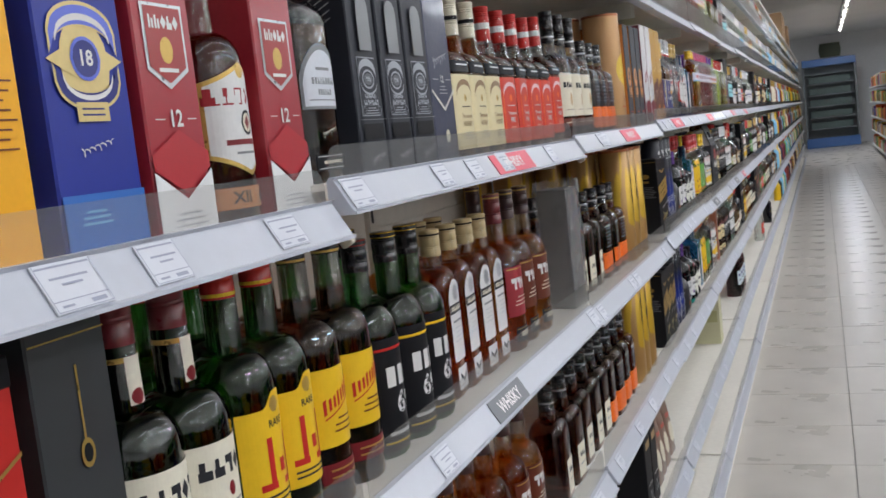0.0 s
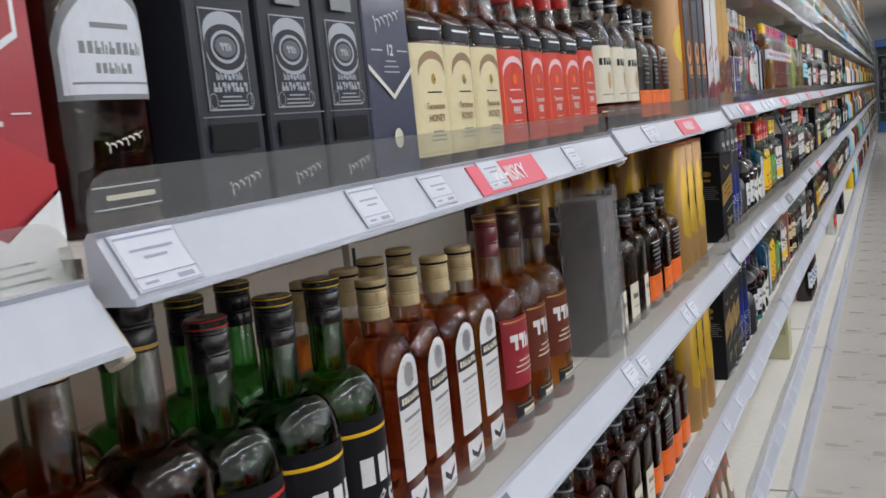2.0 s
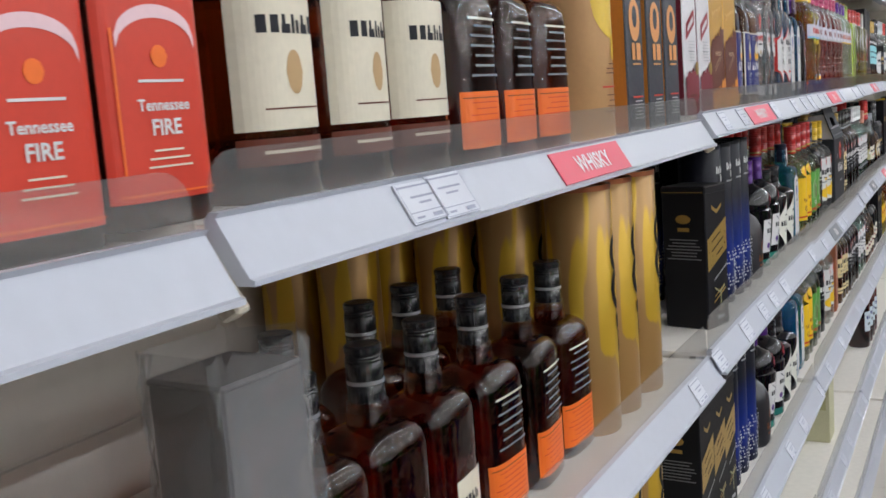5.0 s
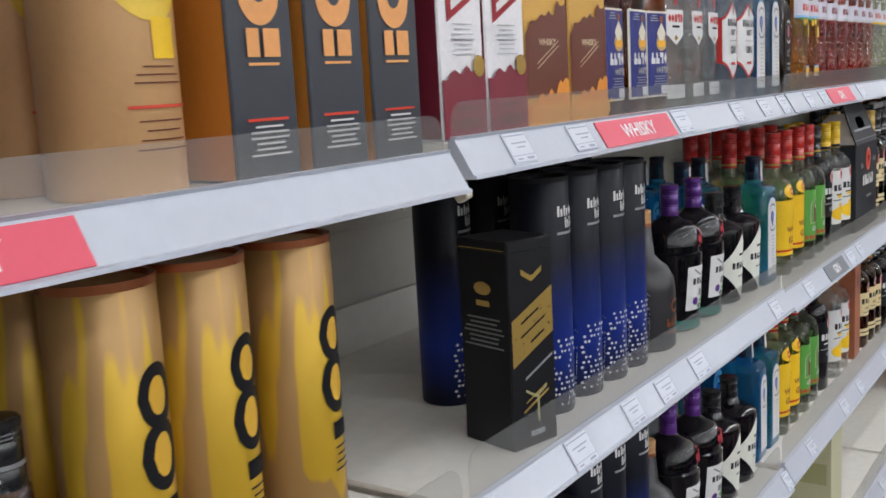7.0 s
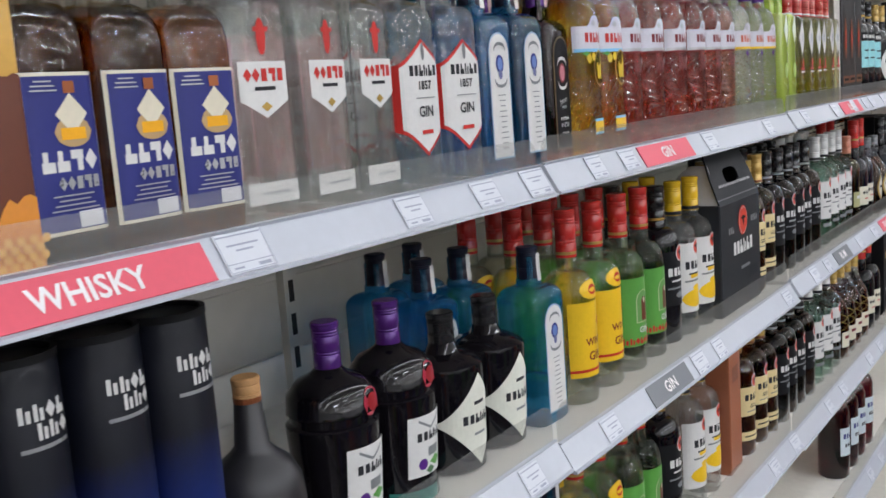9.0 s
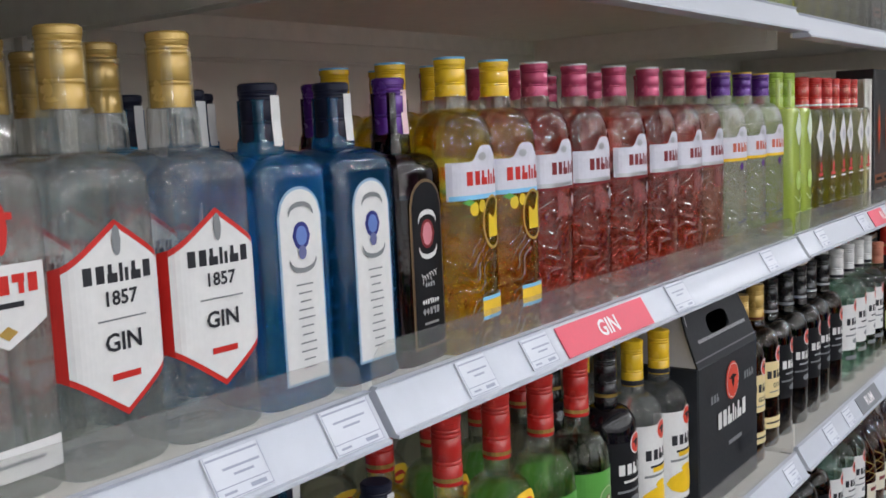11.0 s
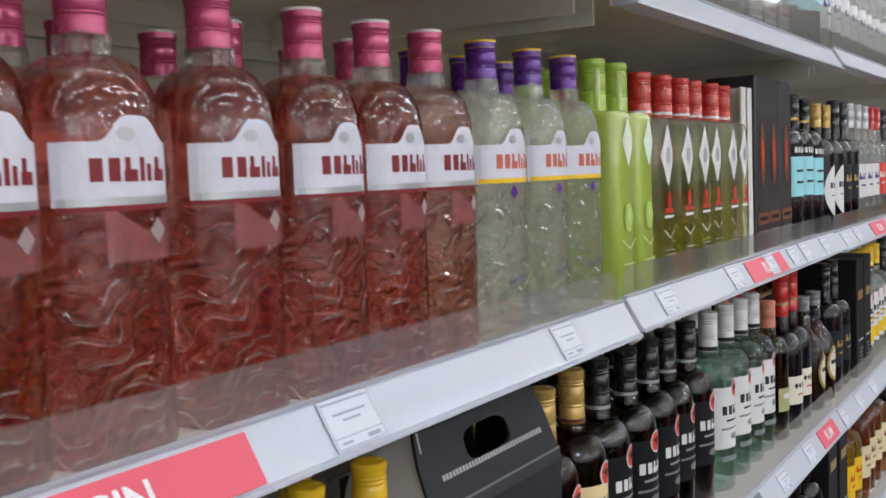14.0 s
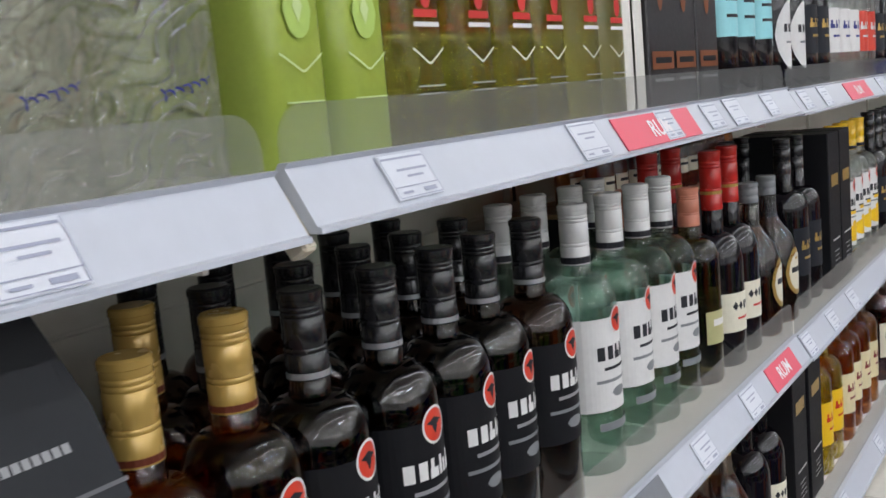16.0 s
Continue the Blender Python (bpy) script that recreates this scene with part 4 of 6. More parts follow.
    if kind == "bramble":
        return bottle("dark_gin_bottle", "dark plum square gin bottle with a black label", rb(0.232, 0.033, 0.158, 0.0135, 0.95, 0.85), 6.0, G_PLUM, (0.19, 0.236, 0.016, CAP("purple"), None), [
            ("front_label", "a", (0.046, 0.14, 0, 0.083), plain("label_bronze_edge", (0.16, 0.1, 0.05), 0.4, var=0.4, scale=90, metal=0.3), [("a", (0.041, 0.135, 0, 0.083), BK), ("o", (0.02, 0.024, 0, 0.108), K("maroon")), ("o", (0.014, 0.019, 0, 0.108), plain("berry_pink", (0.6, 0.22, 0.26), 0.45)), ("c", (0.026, 0.004, 0, 0.122), W), ("e", (0.026, 0.004, 0, 0.093), W), ("z", (0.022, 0.006, 0, 0.073), W), ("q", (0.014, 0.004, 0, 0.066), SV), ("q", (0.024, 0.0045, 0, 0.052), W), ("q", (0.024, 0.006, 0, 0.044), SV), ("b", (0.02, 0.002, 0, 0.034), SV)]),
            ("seal_strip", "b", (0.008, 0.036, 0.003, 0.208), K("palepink"), [])])
    if kind in ("lemon", "pinkgin", "drygin"):
        g = {"lemon": G_YEL, "pinkgin": G_PINK, "drygin": G_EMB}[kind]
        cm = {"lemon": CAP("yellow"), "pinkgin": CAP("pink"), "drygin": CAP("purple")}[kind]
        bd = {"lemon": (0.2475, 0.253, K("sky")), "pinkgin": (0.248, 0.253, W), "drygin": (0.2465, 0.253, YL)}[kind]
        strip = {"lemon": K("sky"), "pinkgin": K("silver"), "drygin": YL}[kind]
        word = {"lemon": RD, "pinkgin": K("maroon"), "drygin": plain("print_rust", (0.5, 0.1, 0.05), 0.45)}[kind]
        labs = [("front_label", "w", (0.071, 0.032, 0, 0.148), plain("label_lavender_white", (0.6, 0.59, 0.66), 0.4), [("b", (0.05, 0.0125, 0.002, 0.15), word), ("b", (0.069, 0.004, 0, 0.134), strip), ("o", (0.012, 0.007, 0, 0.168), SV)])]
        if kind == "lemon":
            lemon, olive = plain("art_lemon", (0.72, 0.5, 0.02), 0.4), plain("art_old_gold", (0.5, 0.3, 0.05), 0.35, metal=0.3)
            labs += [("tint_panel", "b", (0.069, 0.03, 0, 0.117), glass("panel_lemon_film", (0.8, 0.78, 0.12), 0.75), []),
                     ("fruit_art", "o", (0.011, 0.012, -0.014, 0.124), lemon, [("o", (0.01, 0.011, -0.003, 0.126), lemon), ("o", (0.009, 0.009, 0.03, 0.127), lemon), ("d", (0.014, 0.006, -0.02, 0.13), K("green")), ("j", (0.017, 0.02, 0.014, 0.108), lemon)]),
                     ("oval_line", "n", (0.033, 0.047, 0.013, 0.111), olive, []),
                     ("lower_label", "b", (0.04, 0.02, 0.012, 0.037), K("sky"), [("r", (0.04, 0.0135, 0.012, 0.037), plain("label_yolk", (0.8, 0.5, 0.03), 0.5))])]
        if kind == "pinkgin":
            labs += [("tint_panel", "u", (0.05, 0.03, 0.01, 0.118), glass("panel_rose_film", (0.85, 0.36, 0.36), 0.6, body=0.5), [("d", (0.012, 0.014, 0.018, 0.118), plain("crest_grey", (0.3, 0.22, 0.22), 0.5))]),
                     ("line_label", "b", (0.069, 0.0022, 0, 0.1305), K("maroon"), [])]
        if kind == "drygin":
            labs += [("leaf_art", "d", (0.012, 0.012, 0, 0.124), K("purple"), []), ("signature", "z", (0.03, 0.004, 0.004, 0.05), K("royal"), [])]
        names = {"lemon": ("lemon_gin_bottle", "yellow embossed gin bottle with white label and yellow cap"), "pinkgin": ("pink_gin_bottle", "pink embossed gin bottle with white label and magenta cap"), "drygin": ("dry_gin_bottle", "clear embossed gin bottle with white label and purple cap")}[kind]
        return bottle(names[0], names[1], rb(0.249, 0.0378, 0.172, 0.0135, 0.78, 1.55), 2.8, g, (0.22, 0.2525, 0.0163, cm, bd), labs, names[0].replace("_", " ") + "s")
    if kind == "mojito":
        return bottle("mojito_bottle", "slim pale lime cocktail bottle with a diamond label and red cap", rb(0.245, 0.0285, 0.185, 0.0135, 1.15, 0.9), 4.5, G_LIME, (0.196, 0.248, 0.0165, CAP("red"), (0.2, 0.203, W)), [
            ("front_label", "d", (0.04, 0.075, 0, 0.15), W, [("o", (0.014, 0.018, 0, 0.15), SV)]),
            ("mid_label", "b", (0.026, 0.005, 0, 0.086), RD, [("b", (0.028, 0.003, 0, 0.079), W), ("o", (0.012, 0.018, 0, 0.098), RD)]),
            ("glass_art", "v", (0.034, 0.0015, 0, 0.064), plain("print_pale", (0.6, 0.62, 0.5), 0.4), [("b", (0.03, 0.001, 0, 0.04), SV), ("b", (0.03, 0.001, 0, 0.035), SV)])], "mojito bottles")
    if kind == "limebottle":
        return bottle("lime_bottle", "opaque lime green cocktail bottle with lime cap", rb(0.25, 0.0285, 0.19, 0.0135, 1.3, 0.9), 4.5, plain("lime_lacquer", (0.33, 0.42, 0.07), 0.15, coat=0.6), (0.2, 0.254, 0.0175, CAP("lime"), None), [
            ("front_label", "d", (0.03, 0.055, 0.004, 0.165), plain("label_pale_lime", (0.7, 0.78, 0.6), 0.4), []), ("leaf_print", "o", (0.022, 0.03, 0, 0.085), plain("print_leaf", (0.38, 0.53, 0.1), 0.4), [("d", (0.008, 0.018, 0, 0.087), plain("print_leaf_pale", (0.5, 0.62, 0.25), 0.4)), ("v", (0.034, 0.0014, 0, 0.062), plain("print_leaf_pale", (0.5, 0.62, 0.25), 0.4)), ("b", (0.03, 0.001, 0, 0.036), plain("print_leaf_pale", (0.5, 0.62, 0.25), 0.4))])], "lime cocktail bottles")
    if kind == "jaisal":
        return bottle("matt_black_gin_bottle", "squat matt black gin bottle with a cork stopper", [(0, 0.04, 0.04), (0.004, 0.044, 0.044), (0.085, 0.044, 0.044), (0.1, 0.042, 0.042), (0.115, 0.034, 0.034), (0.125, 0.022, 0.022), (0.132, 0.016, 0.016), (0.175, 0.0145, 0.0145)], 2.0, plain("matt_black_glass", (0.02, 0.019, 0.022), 0.38, var=0.1), (0.172, 0.195, 0.015, plain("cork", (0.5, 0.27, 0.11), 0.7, var=0.2, scale=80), (0.172, 0.177, K("copper"))), [
            ("gold_art", "o", (0.028, 0.02, 0.004, 0.062), K("copper"), [("o", (0.018, 0.012, 0.004, 0.062), BK), ("b", (0.046, 0.012, 0.004, 0.04), K("copper")), ("b", (0.04, 0.004, 0.004, 0.026), K("copper"))])])
    if kind == "tanq":
        return bottle("fluted_gin_bottle", "dark plum waisted gin bottle with purple foil and red seal", [(0, 0.036, 0.036), (0.004, 0.042, 0.042), (0.012, 0.041, 0.041), (0.11, 0.047, 0.047), (0.118, 0.047, 0.047), (0.121, 0.043, 0.043), (0.128, 0.043, 0.043), (0.13, 0.046, 0.046), (0.148, 0.044, 0.044), (0.16, 0.034, 0.034), (0.166, 0.02, 0.02), (0.172, 0.016, 0.016), (0.2, 0.0145, 0.0145)], 2.0, G_BLACK, (0.172, 0.218, 0.0165, CAP("purple"), None), [
            ("front_label", "b", (0.056, 0.066, 0, 0.066), W, [("v", (0.034, 0.003, 0, 0.094), GR), ("b", (0.04, 0.01, 0, 0.076), INK), ("o", (0.012, 0.012, -0.012, 0.046), K("purple")), ("d", (0.022, 0.012, 0.008, 0.046), K("green")), ("d", (0.014, 0.01, -0.002, 0.038), plain("leaf_dark", (0.05, 0.14, 0.05), 0.5)), ("b", (0.018, 0.01, 0.004, 0.058), GR)]),
            ("wax_seal", "o", (0.028, 0.028, 0.008, 0.139), plain("seal_red", (0.4, 0.02, 0.05), 0.35, coat=0.4), [("o", (0.018, 0.018, 0.008, 0.139), K("darkred"))]),
            ("foot_band", "b", (0.078, 0.014, 0, 0.012), plain("foot_teal", (0.02, 0.16, 0.13), 0.2, coat=0.5), [])], "waisted gin bottles")
    if kind == "hend":
        return bottle("apothecary_gin_bottle", "squat black apothecary gin bottle with a white diamond label", [(0, 0.038, 0.038), (0.004, 0.043, 0.043), (0.118, 0.047, 0.047), (0.124, 0.046, 0.046), (0.132, 0.036, 0.036), (0.137, 0.02, 0.02), (0.17, 0.0165, 0.0165)], 2.0, G_BLACK, (0.148, 0.183, 0.0185, CAP("black"), None), [
            ("front_label", "d", (0.088, 0.108, 0, 0.062), plain("label_bone", (0.7, 0.7, 0.62), 0.5), [("b", (0.05, 0.011, 0, 0.064), INK), ("b", (0.018, 0.004, 0, 0.082), INK), ("b", (0.02, 0.003, 0, 0.046), GR)])], "apothecary gin bottles")
    if kind in ("wineyellow", "winegreen"):
        yl = kind == "wineyellow"
        return bottle("red_cap_gin_bottle", "clear round gin bottle with a %s label and red cap" % ("yellow" if yl else "green"), rb(0.265, 0.0365, 0.15, 0.0145, 1.0, 1.5), 2.0, glass("pale_gin_glass", (0.93, 0.95, 0.87), 0.55), (0.202, 0.268, 0.0175, CAP("red"), (0.206, 0.21, GD)), [
            ("front_label", "b", (0.068, 0.104, 0, 0.09), YL if yl else K("green"), ([("t", ("WINE", 0.014, 0, 0.086), K("maroon")), ("t", ("GIN", 0.017, 0, 0.066), K("maroon")), ("d", (0.012, 0.018, 0.012, 0.112), RD), ("b", (0.068, 0.004, 0, 0.047), RD)] if yl else [("a", (0.032, 0.05, 0, 0.098), plain("label_pale_green", (0.36, 0.45, 0.24), 0.5)), ("a", (0.028, 0.047, 0, 0.098), plain("label_arch_green", (0.12, 0.3, 0.08), 0.5)), ("a", (0.013, 0.036, 0.001, 0.094), K("brown")), ("o", (0.006, 0.008, 0.002, 0.107), PAP), ("b", (0.068, 0.01, 0, 0.046), RD), ("t", ("GIN", 0.013, 0, 0.062), W)])),
            ] + ([("shoulder_label", "o", (0.046, 0.026, 0, 0.158), YL, [("o", (0.02, 0.014, 0, 0.158), RD)])] if yl else []), "red cap gin bottles")
    return None


def b_rum(kind):
    spec = {"black": ("black_rum_bottle", "dark rum bottle with a black label and red roundel", glass("dark_rum_glass", (0.1, 0.03, 0.012), 0.4), CAP("black"), BK, W), "white": ("white_rum_bottle", "pale green rum bottle with white label and red roundel", G_PALE, CAP("white"), W, INK),
            "gold": ("gold_rum_bottle", "amber rum bottle with a cream label and gold cap", glass("gold_rum_glass", (0.5, 0.2, 0.04), 0.5, fill=0.195), CAP("gold"), plain("label_straw", (0.72, 0.58, 0.3), 0.5), INK), "limon": ("lemon_rum_bottle", "clear rum bottle with lemon label and yellow cap", G_CLEAR, CAP("yellow"), W, INK), "captain": ("black_cap_rum_bottle", "very dark rum bottle with a black cap", G_BLACK, CAP("black"), BK, W)}[kind]
    nm, lab, g, cm, lm, ink = spec
    pr = [("q", (0.05, 0.014, 0, 0.119), ink), ("b", (0.036, 0.003, 0, 0.104), ink if kind != "black" else SV), ("b", (0.05, 0.003, 0, 0.092), GR), ("o", (0.022, 0.01, 0, 0.08), GR if kind != "limon" else YL)]
    labs = [("front_label", "b", (0.07, 0.09, 0, 0.108), lm, pr), ("roundel", "o", (0.025, 0.027, 0.004, 0.149), K("firered"), [("n", (0.025, 0.027, 0.004, 0.149), W), ("d", (0.017, 0.007, 0.004, 0.151), INK), ("d", (0.006, 0.012, 0.004, 0.148), INK)])]
    if kind == "limon":
        labs[0] = ("front_label", "b", (0.07, 0.118, 0, 0.098), lm, pr)
        labs += [("fruit_art", "o", (0.05, 0.03, -0.004, 0.062), YL, [("b", (0.03, 0.006, 0, 0.1), YL)])]
    if kind == "gold":
        labs[0] = ("front_label", "b", (0.068, 0.058, 0, 0.11), lm, [("q", (0.05, 0.013, 0, 0.118), ink), ("t", ("GOLD", 0.01, 0, 0.1), ink), ("b", (0.04, 0.002, 0, 0.09), GR)])
        labs.append(("lower_label", "b", (0.066, 0.018, 0, 0.04), lm, [("b", (0.05, 0.003, 0, 0.04), ink)]))
    if kind == "white":
        labs.append(("leaf_art", "b", (0.05, 0.008, 0, 0.048), GR, []))
    capband = {"black": (0.2035, 0.2075, SV), "white": (0.2035, 0.21, INK), "gold": (0.2035, 0.2075, K("brown")), "limon": (0.2035, 0.21, INK), "captain": (0.2035, 0.2075, GD)}[kind]
    return bottle(nm, lab, rb(0.258, 0.0365, 0.162, 0.0145, 1.0, 1.35), 2.0, g, (0.2025, 0.26, 0.017, cm, capband), labs, nm.replace("_", " ") + "s")


def c_box(kind):
    w, d, h = 0.08, 0.08, 0.285
    if kind == "amber":
        return carton("amber_gift_box", "bright amber printed whisky gift box", 0.085, 0.085, 0.3, K("amberbox"), [("print_panel", "b", (0.05, 0.04, 0.01, 0.1), K("amberbox"), lines(8, 0.05, 0.115, 0.006, 0.0012, K("brown"), 0.01) + [("o", (0.02, 0.024, 0, 0.2), K("gold"))])])
    if kind == "bluegift":
        crest_gold, crest_blue = plain("crest_gold", (0.6, 0.47, 0.2), 0.4, metal=0.3), plain("crest_blue", (0.1, 0.14, 0.6), 0.4)
        return carton("blue_gift_box", "deep blue gift box with a gold crest", 0.088, 0.085, 0.3, K("blue"), [
            ("crest", "o", (0.05, 0.06, 0, 0.128), crest_gold, [("d", (0.076, 0.034, 0, 0.13), crest_gold), ("c", (0.068, 0.017, 0, 0.151), crest_gold), ("c", (0.064, 0.013, 0, 0.151), crest_blue), ("c", (0.054, 0.0045, 0, 0.151), W), ("o", (0.03, 0.03, 0, 0.131), crest_blue), ("o", (0.025, 0.025, 0, 0.131), K("royal")), ("t", ("18", 0.015, 0, 0.131), W), ("e", (0.066, 0.013, 0, 0.112), crest_gold), ("e", (0.062, 0.01, 0, 0.112), K("royal")), ("e", (0.05, 0.0035, 0, 0.112), W), ("r", (0.032, 0.013, 0, 0.095), crest_gold)] + lines(2, 0.024, 0.097, 0.004, 0.0012, K("royal"))),
            ("signature", "z", (0.034, 0.004, 0, 0.071), W, []),
            ("foot_band", "b", (0.084, 0.038, 0, 0.021), plain("band_mid_blue", (0.02, 0.13, 0.46), 0.4), lines(3, 0.03, 0.028, 0.004, 0.0016, K("sky"), -0.012))])
    if kind == "redgift":
        return carton("red_gift_box", "dark red gift box with a silver shield and white foot", 0.074, 0.085, 0.3, plain("card_crimson", (0.34, 0.018, 0.03), 0.38, coat=0.15), [
            ("shield", "y", (0.052, 0.05, 0, 0.15), SV, [("y", (0.046, 0.045, 0, 0.15), plain("shield_red", (0.33, 0.03, 0.03), 0.4)), ("o", (0.016, 0.02, 0, 0.14), K("gold")), ("q", (0.038, 0.01, 0, 0.161), W), ("b", (0.024, 0.003, 0, 0.125), W)]),
            ("number", "t", ("12", 0.018, 0, 0.088), W, [("b", (0.012, 0.0008, -0.02, 0.088), W), ("b", (0.012, 0.0008, 0.02, 0.088), W)]),
            ("facet_print", "k", (0.072, 0.012, 0, 0.056), plain("print_bright_red", (0.42, 0.02, 0.03), 0.35), []),
            ("foot_panel", "u", (0.0735, 0.048, 0, 0.025), plain("print_white_card", (0.74, 0.74, 0.74), 0.5), lines(3, 0.044, 0.016, 0.0045, 0.0012, SV))], group="red gift boxes")
    if kind == "blackgift":
        pewter = plain("print_pewter", (0.34, 0.36, 0.4), 0.45)
        return carton("black_whiskey_box", "black whiskey carton with a silver ornamental panel", 0.07, 0.085, 0.3, plain("card_black_blue", (0.021, 0.024, 0.033), 0.5, spec=0.3), [
            ("panel_frame", "r", (0.046, 0.064, 0, 0.096), pewter, [("r", (0.0438, 0.0618, 0, 0.096), plain("card_black_blue", (0.021, 0.024, 0.033), 0.5, spec=0.3))]),
            ("panel_art", "c", (0.042, 0.008, 0, 0.116), pewter, [("n", (0.03, 0.021, 0, 0.104), pewter), ("o", (0.022, 0.013, 0, 0.104), plain("print_slate", (0.1, 0.105, 0.12), 0.5)), ("q", (0.012, 0.005, 0, 0.104), pewter), ("e", (0.04, 0.0025, 0, 0.094), pewter), ("q", (0.028, 0.005, 0, 0.0855), pewter), ("q", (0.036, 0.006, 0, 0.0785), pewter), ("n", (0.008, 0.01, -0.019, 0.07), pewter), ("n", (0.008, 0.01, 0.019, 0.07), pewter)] + lines(3, 0.03, 0.0725, 0.0028, 0.001, pewter)),
            ("shadow_panel", "b", (0.05, 0.017, 0, 0.047), BK, []),
            ("signature", "z", (0.036, 0.0064, 0.004, 0.018), W, [("b", (0.064, 0.0008, 0, 0.06), K("grey"))]),
            ("bottle_print", "a", (0.03, 0.06, 0, 0.165), K("grey"), [])], side=[("s", (0.05, 0.0012, 0, 0.19 - 0.008 * k), SV) for k in range(5)], group="black whiskey cartons")
    if kind == "navygift":
        return carton("navy_whisky_box", "navy whisky box with a silver chevron", 0.085, 0.085, 0.3, plain("card_navy", (0.03, 0.036, 0.075), 0.4, coat=0.2), [
            ("script", "z", (0.05, 0.009, 0, 0.134), SV, [("t", ("12", 0.013, 0, 0.108), W), ("b", (0.02, 0.0012, -0.024, 0.108), SV), ("b", (0.02, 0.0012, 0.024, 0.108), SV)] + lines(3, 0.03, 0.099, 0.0045, 0.0011, SV)),
            ("chevron", "v", (0.083, 0.0045, 0, 0.094), plain("print_bone", (0.7, 0.68, 0.62), 0.4), []),
            ("medal", "o", (0.016, 0.017, 0.0, 0.034), plain("medal_bone", (0.6, 0.58, 0.45), 0.45), [])])
    if kind == "pm":
        return carton("black_orange_whisky_box", "black whisky box with orange sides and print", 0.066, 0.075, 0.27, plain("card_slate", (0.03, 0.034, 0.045), 0.45), [
            ("ring_print", "o", (0.042, 0.05, 0, 0.134), plain("print_peach", (0.75, 0.33, 0.1), 0.45), [("o", (0.018, 0.026, 0, 0.138), plain("card_slate", (0.03, 0.034, 0.045), 0.45))]),
            ("word_print", "b", (0.012, 0.02, -0.009, 0.097), plain("print_peach", (0.75, 0.33, 0.1), 0.45), [("b", (0.016, 0.02, 0.009, 0.097), plain("print_peach", (0.75, 0.33, 0.1), 0.45)), ("b", (0.03, 0.002, 0, 0.082), plain("print_peach", (0.75, 0.33, 0.1), 0.45))]),
            ("small_print", "b", (0.04, 0.002, 0, 0.043), K("firered"), lines(6, 0.04, 0.038, 0.004, 0.0014, W))], side_mat=plain("card_orange_side", (0.55, 0.2, 0.03), 0.4, coat=0.2), group="black and orange whisky boxes")
    if kind == "song":
        return carton("white_maroon_whisky_box", "white whisky box with maroon foot and gold seal", 0.073, 0.075, 0.275, plain("card_white", (0.74, 0.72, 0.73), 0.45, coat=0.2), [
            ("name_panel", "s", (0.046, 0.022, 0, 0.128), K("darkred"), [("s", (0.032, 0.008, 0, 0.128), W)]),
            ("small_print", "b", (0.03, 0.0012, 0, 0.09), GR, lines(7, 0.04, 0.104, 0.0045, 0.001, SV)),
            ("maroon_foot", "j", (0.071, 0.062, 0, 0.032), plain("card_maroon", (0.2, 0.02, 0.035), 0.4), [("o", (0.04, 0.004, 0, 0.028), K("brown")), ("o", (0.05, 0.01, 0, 0.014), K("brown"))]),
            ("gold_seal", "o", (0.019, 0.02, 0.024, 0.066), K("gold"), [])], side_mat=plain("card_maroon", (0.2, 0.02, 0.035), 0.4), group="white and maroon whisky boxes")
    if kind == "honeybox":
        return carton("honey_whisky_box", "golden whisky box with brown honeycomb print", 0.092, 0.08, 0.275, plain("card_honey", (0.62, 0.34, 0.05), 0.4, coat=0.3), [
            ("script", "z", (0.06, 0.009, 0, 0.152), plain("print_pale_gold", (0.75, 0.5, 0.15), 0.35), []),
            ("brown_panel", "j", (0.09, 0.085, 0, 0.074), plain("card_chocolate", (0.13, 0.03, 0.012), 0.4), [("t", ("WHISKY", 0.0095, 0, 0.088), plain("print_cream_ink", (0.6, 0.45, 0.3), 0.5)), ("s", (0.046, 0.0012, 0, 0.078), plain("print_cream_ink", (0.6, 0.45, 0.3), 0.5)), ("s", (0.046, 0.0012, 0, 0.073), plain("print_cream_ink", (0.6, 0.45, 0.3), 0.5))]),
            ("comb_panel", "j", (0.09, 0.034, 0, 0.019), plain("card_comb", (0.7, 0.26, 0.03), 0.4), [("o", (0.006, 0.006, -0.038 + 0.0085 * (i % 10) + 0.004 * ((i // 10) % 2), 0.005 + 0.0055 * (i // 10)), plain("card_comb_light", (0.8, 0.42, 0.08), 0.4)) for i in range(40)])], side_mat=plain("card_chocolate", (0.13, 0.03, 0.012), 0.4), group="honey whisky boxes")
    if kind == "lime":
        return carton("lime_gift_box", "bright lime green cocktail box", 0.07, 0.1, 0.262, K("lime"), [
            ("diamond_print", "d", (0.034, 0.06, 0, 0.16), W, []), ("leaf_print", "o", (0.024, 0.04, 0, 0.1), plain("print_leaf", (0.3, 0.6, 0.06), 0.4), [("o", (0.012, 0.022, 0, 0.1), W)]), ("glass_print", "y", (0.034, 0.012, 0, 0.068), plain("print_pale_lime", (0.6, 0.72, 0.3), 0.4), [])] , group="lime boxes", lid=(0.003, CAP("lime")))
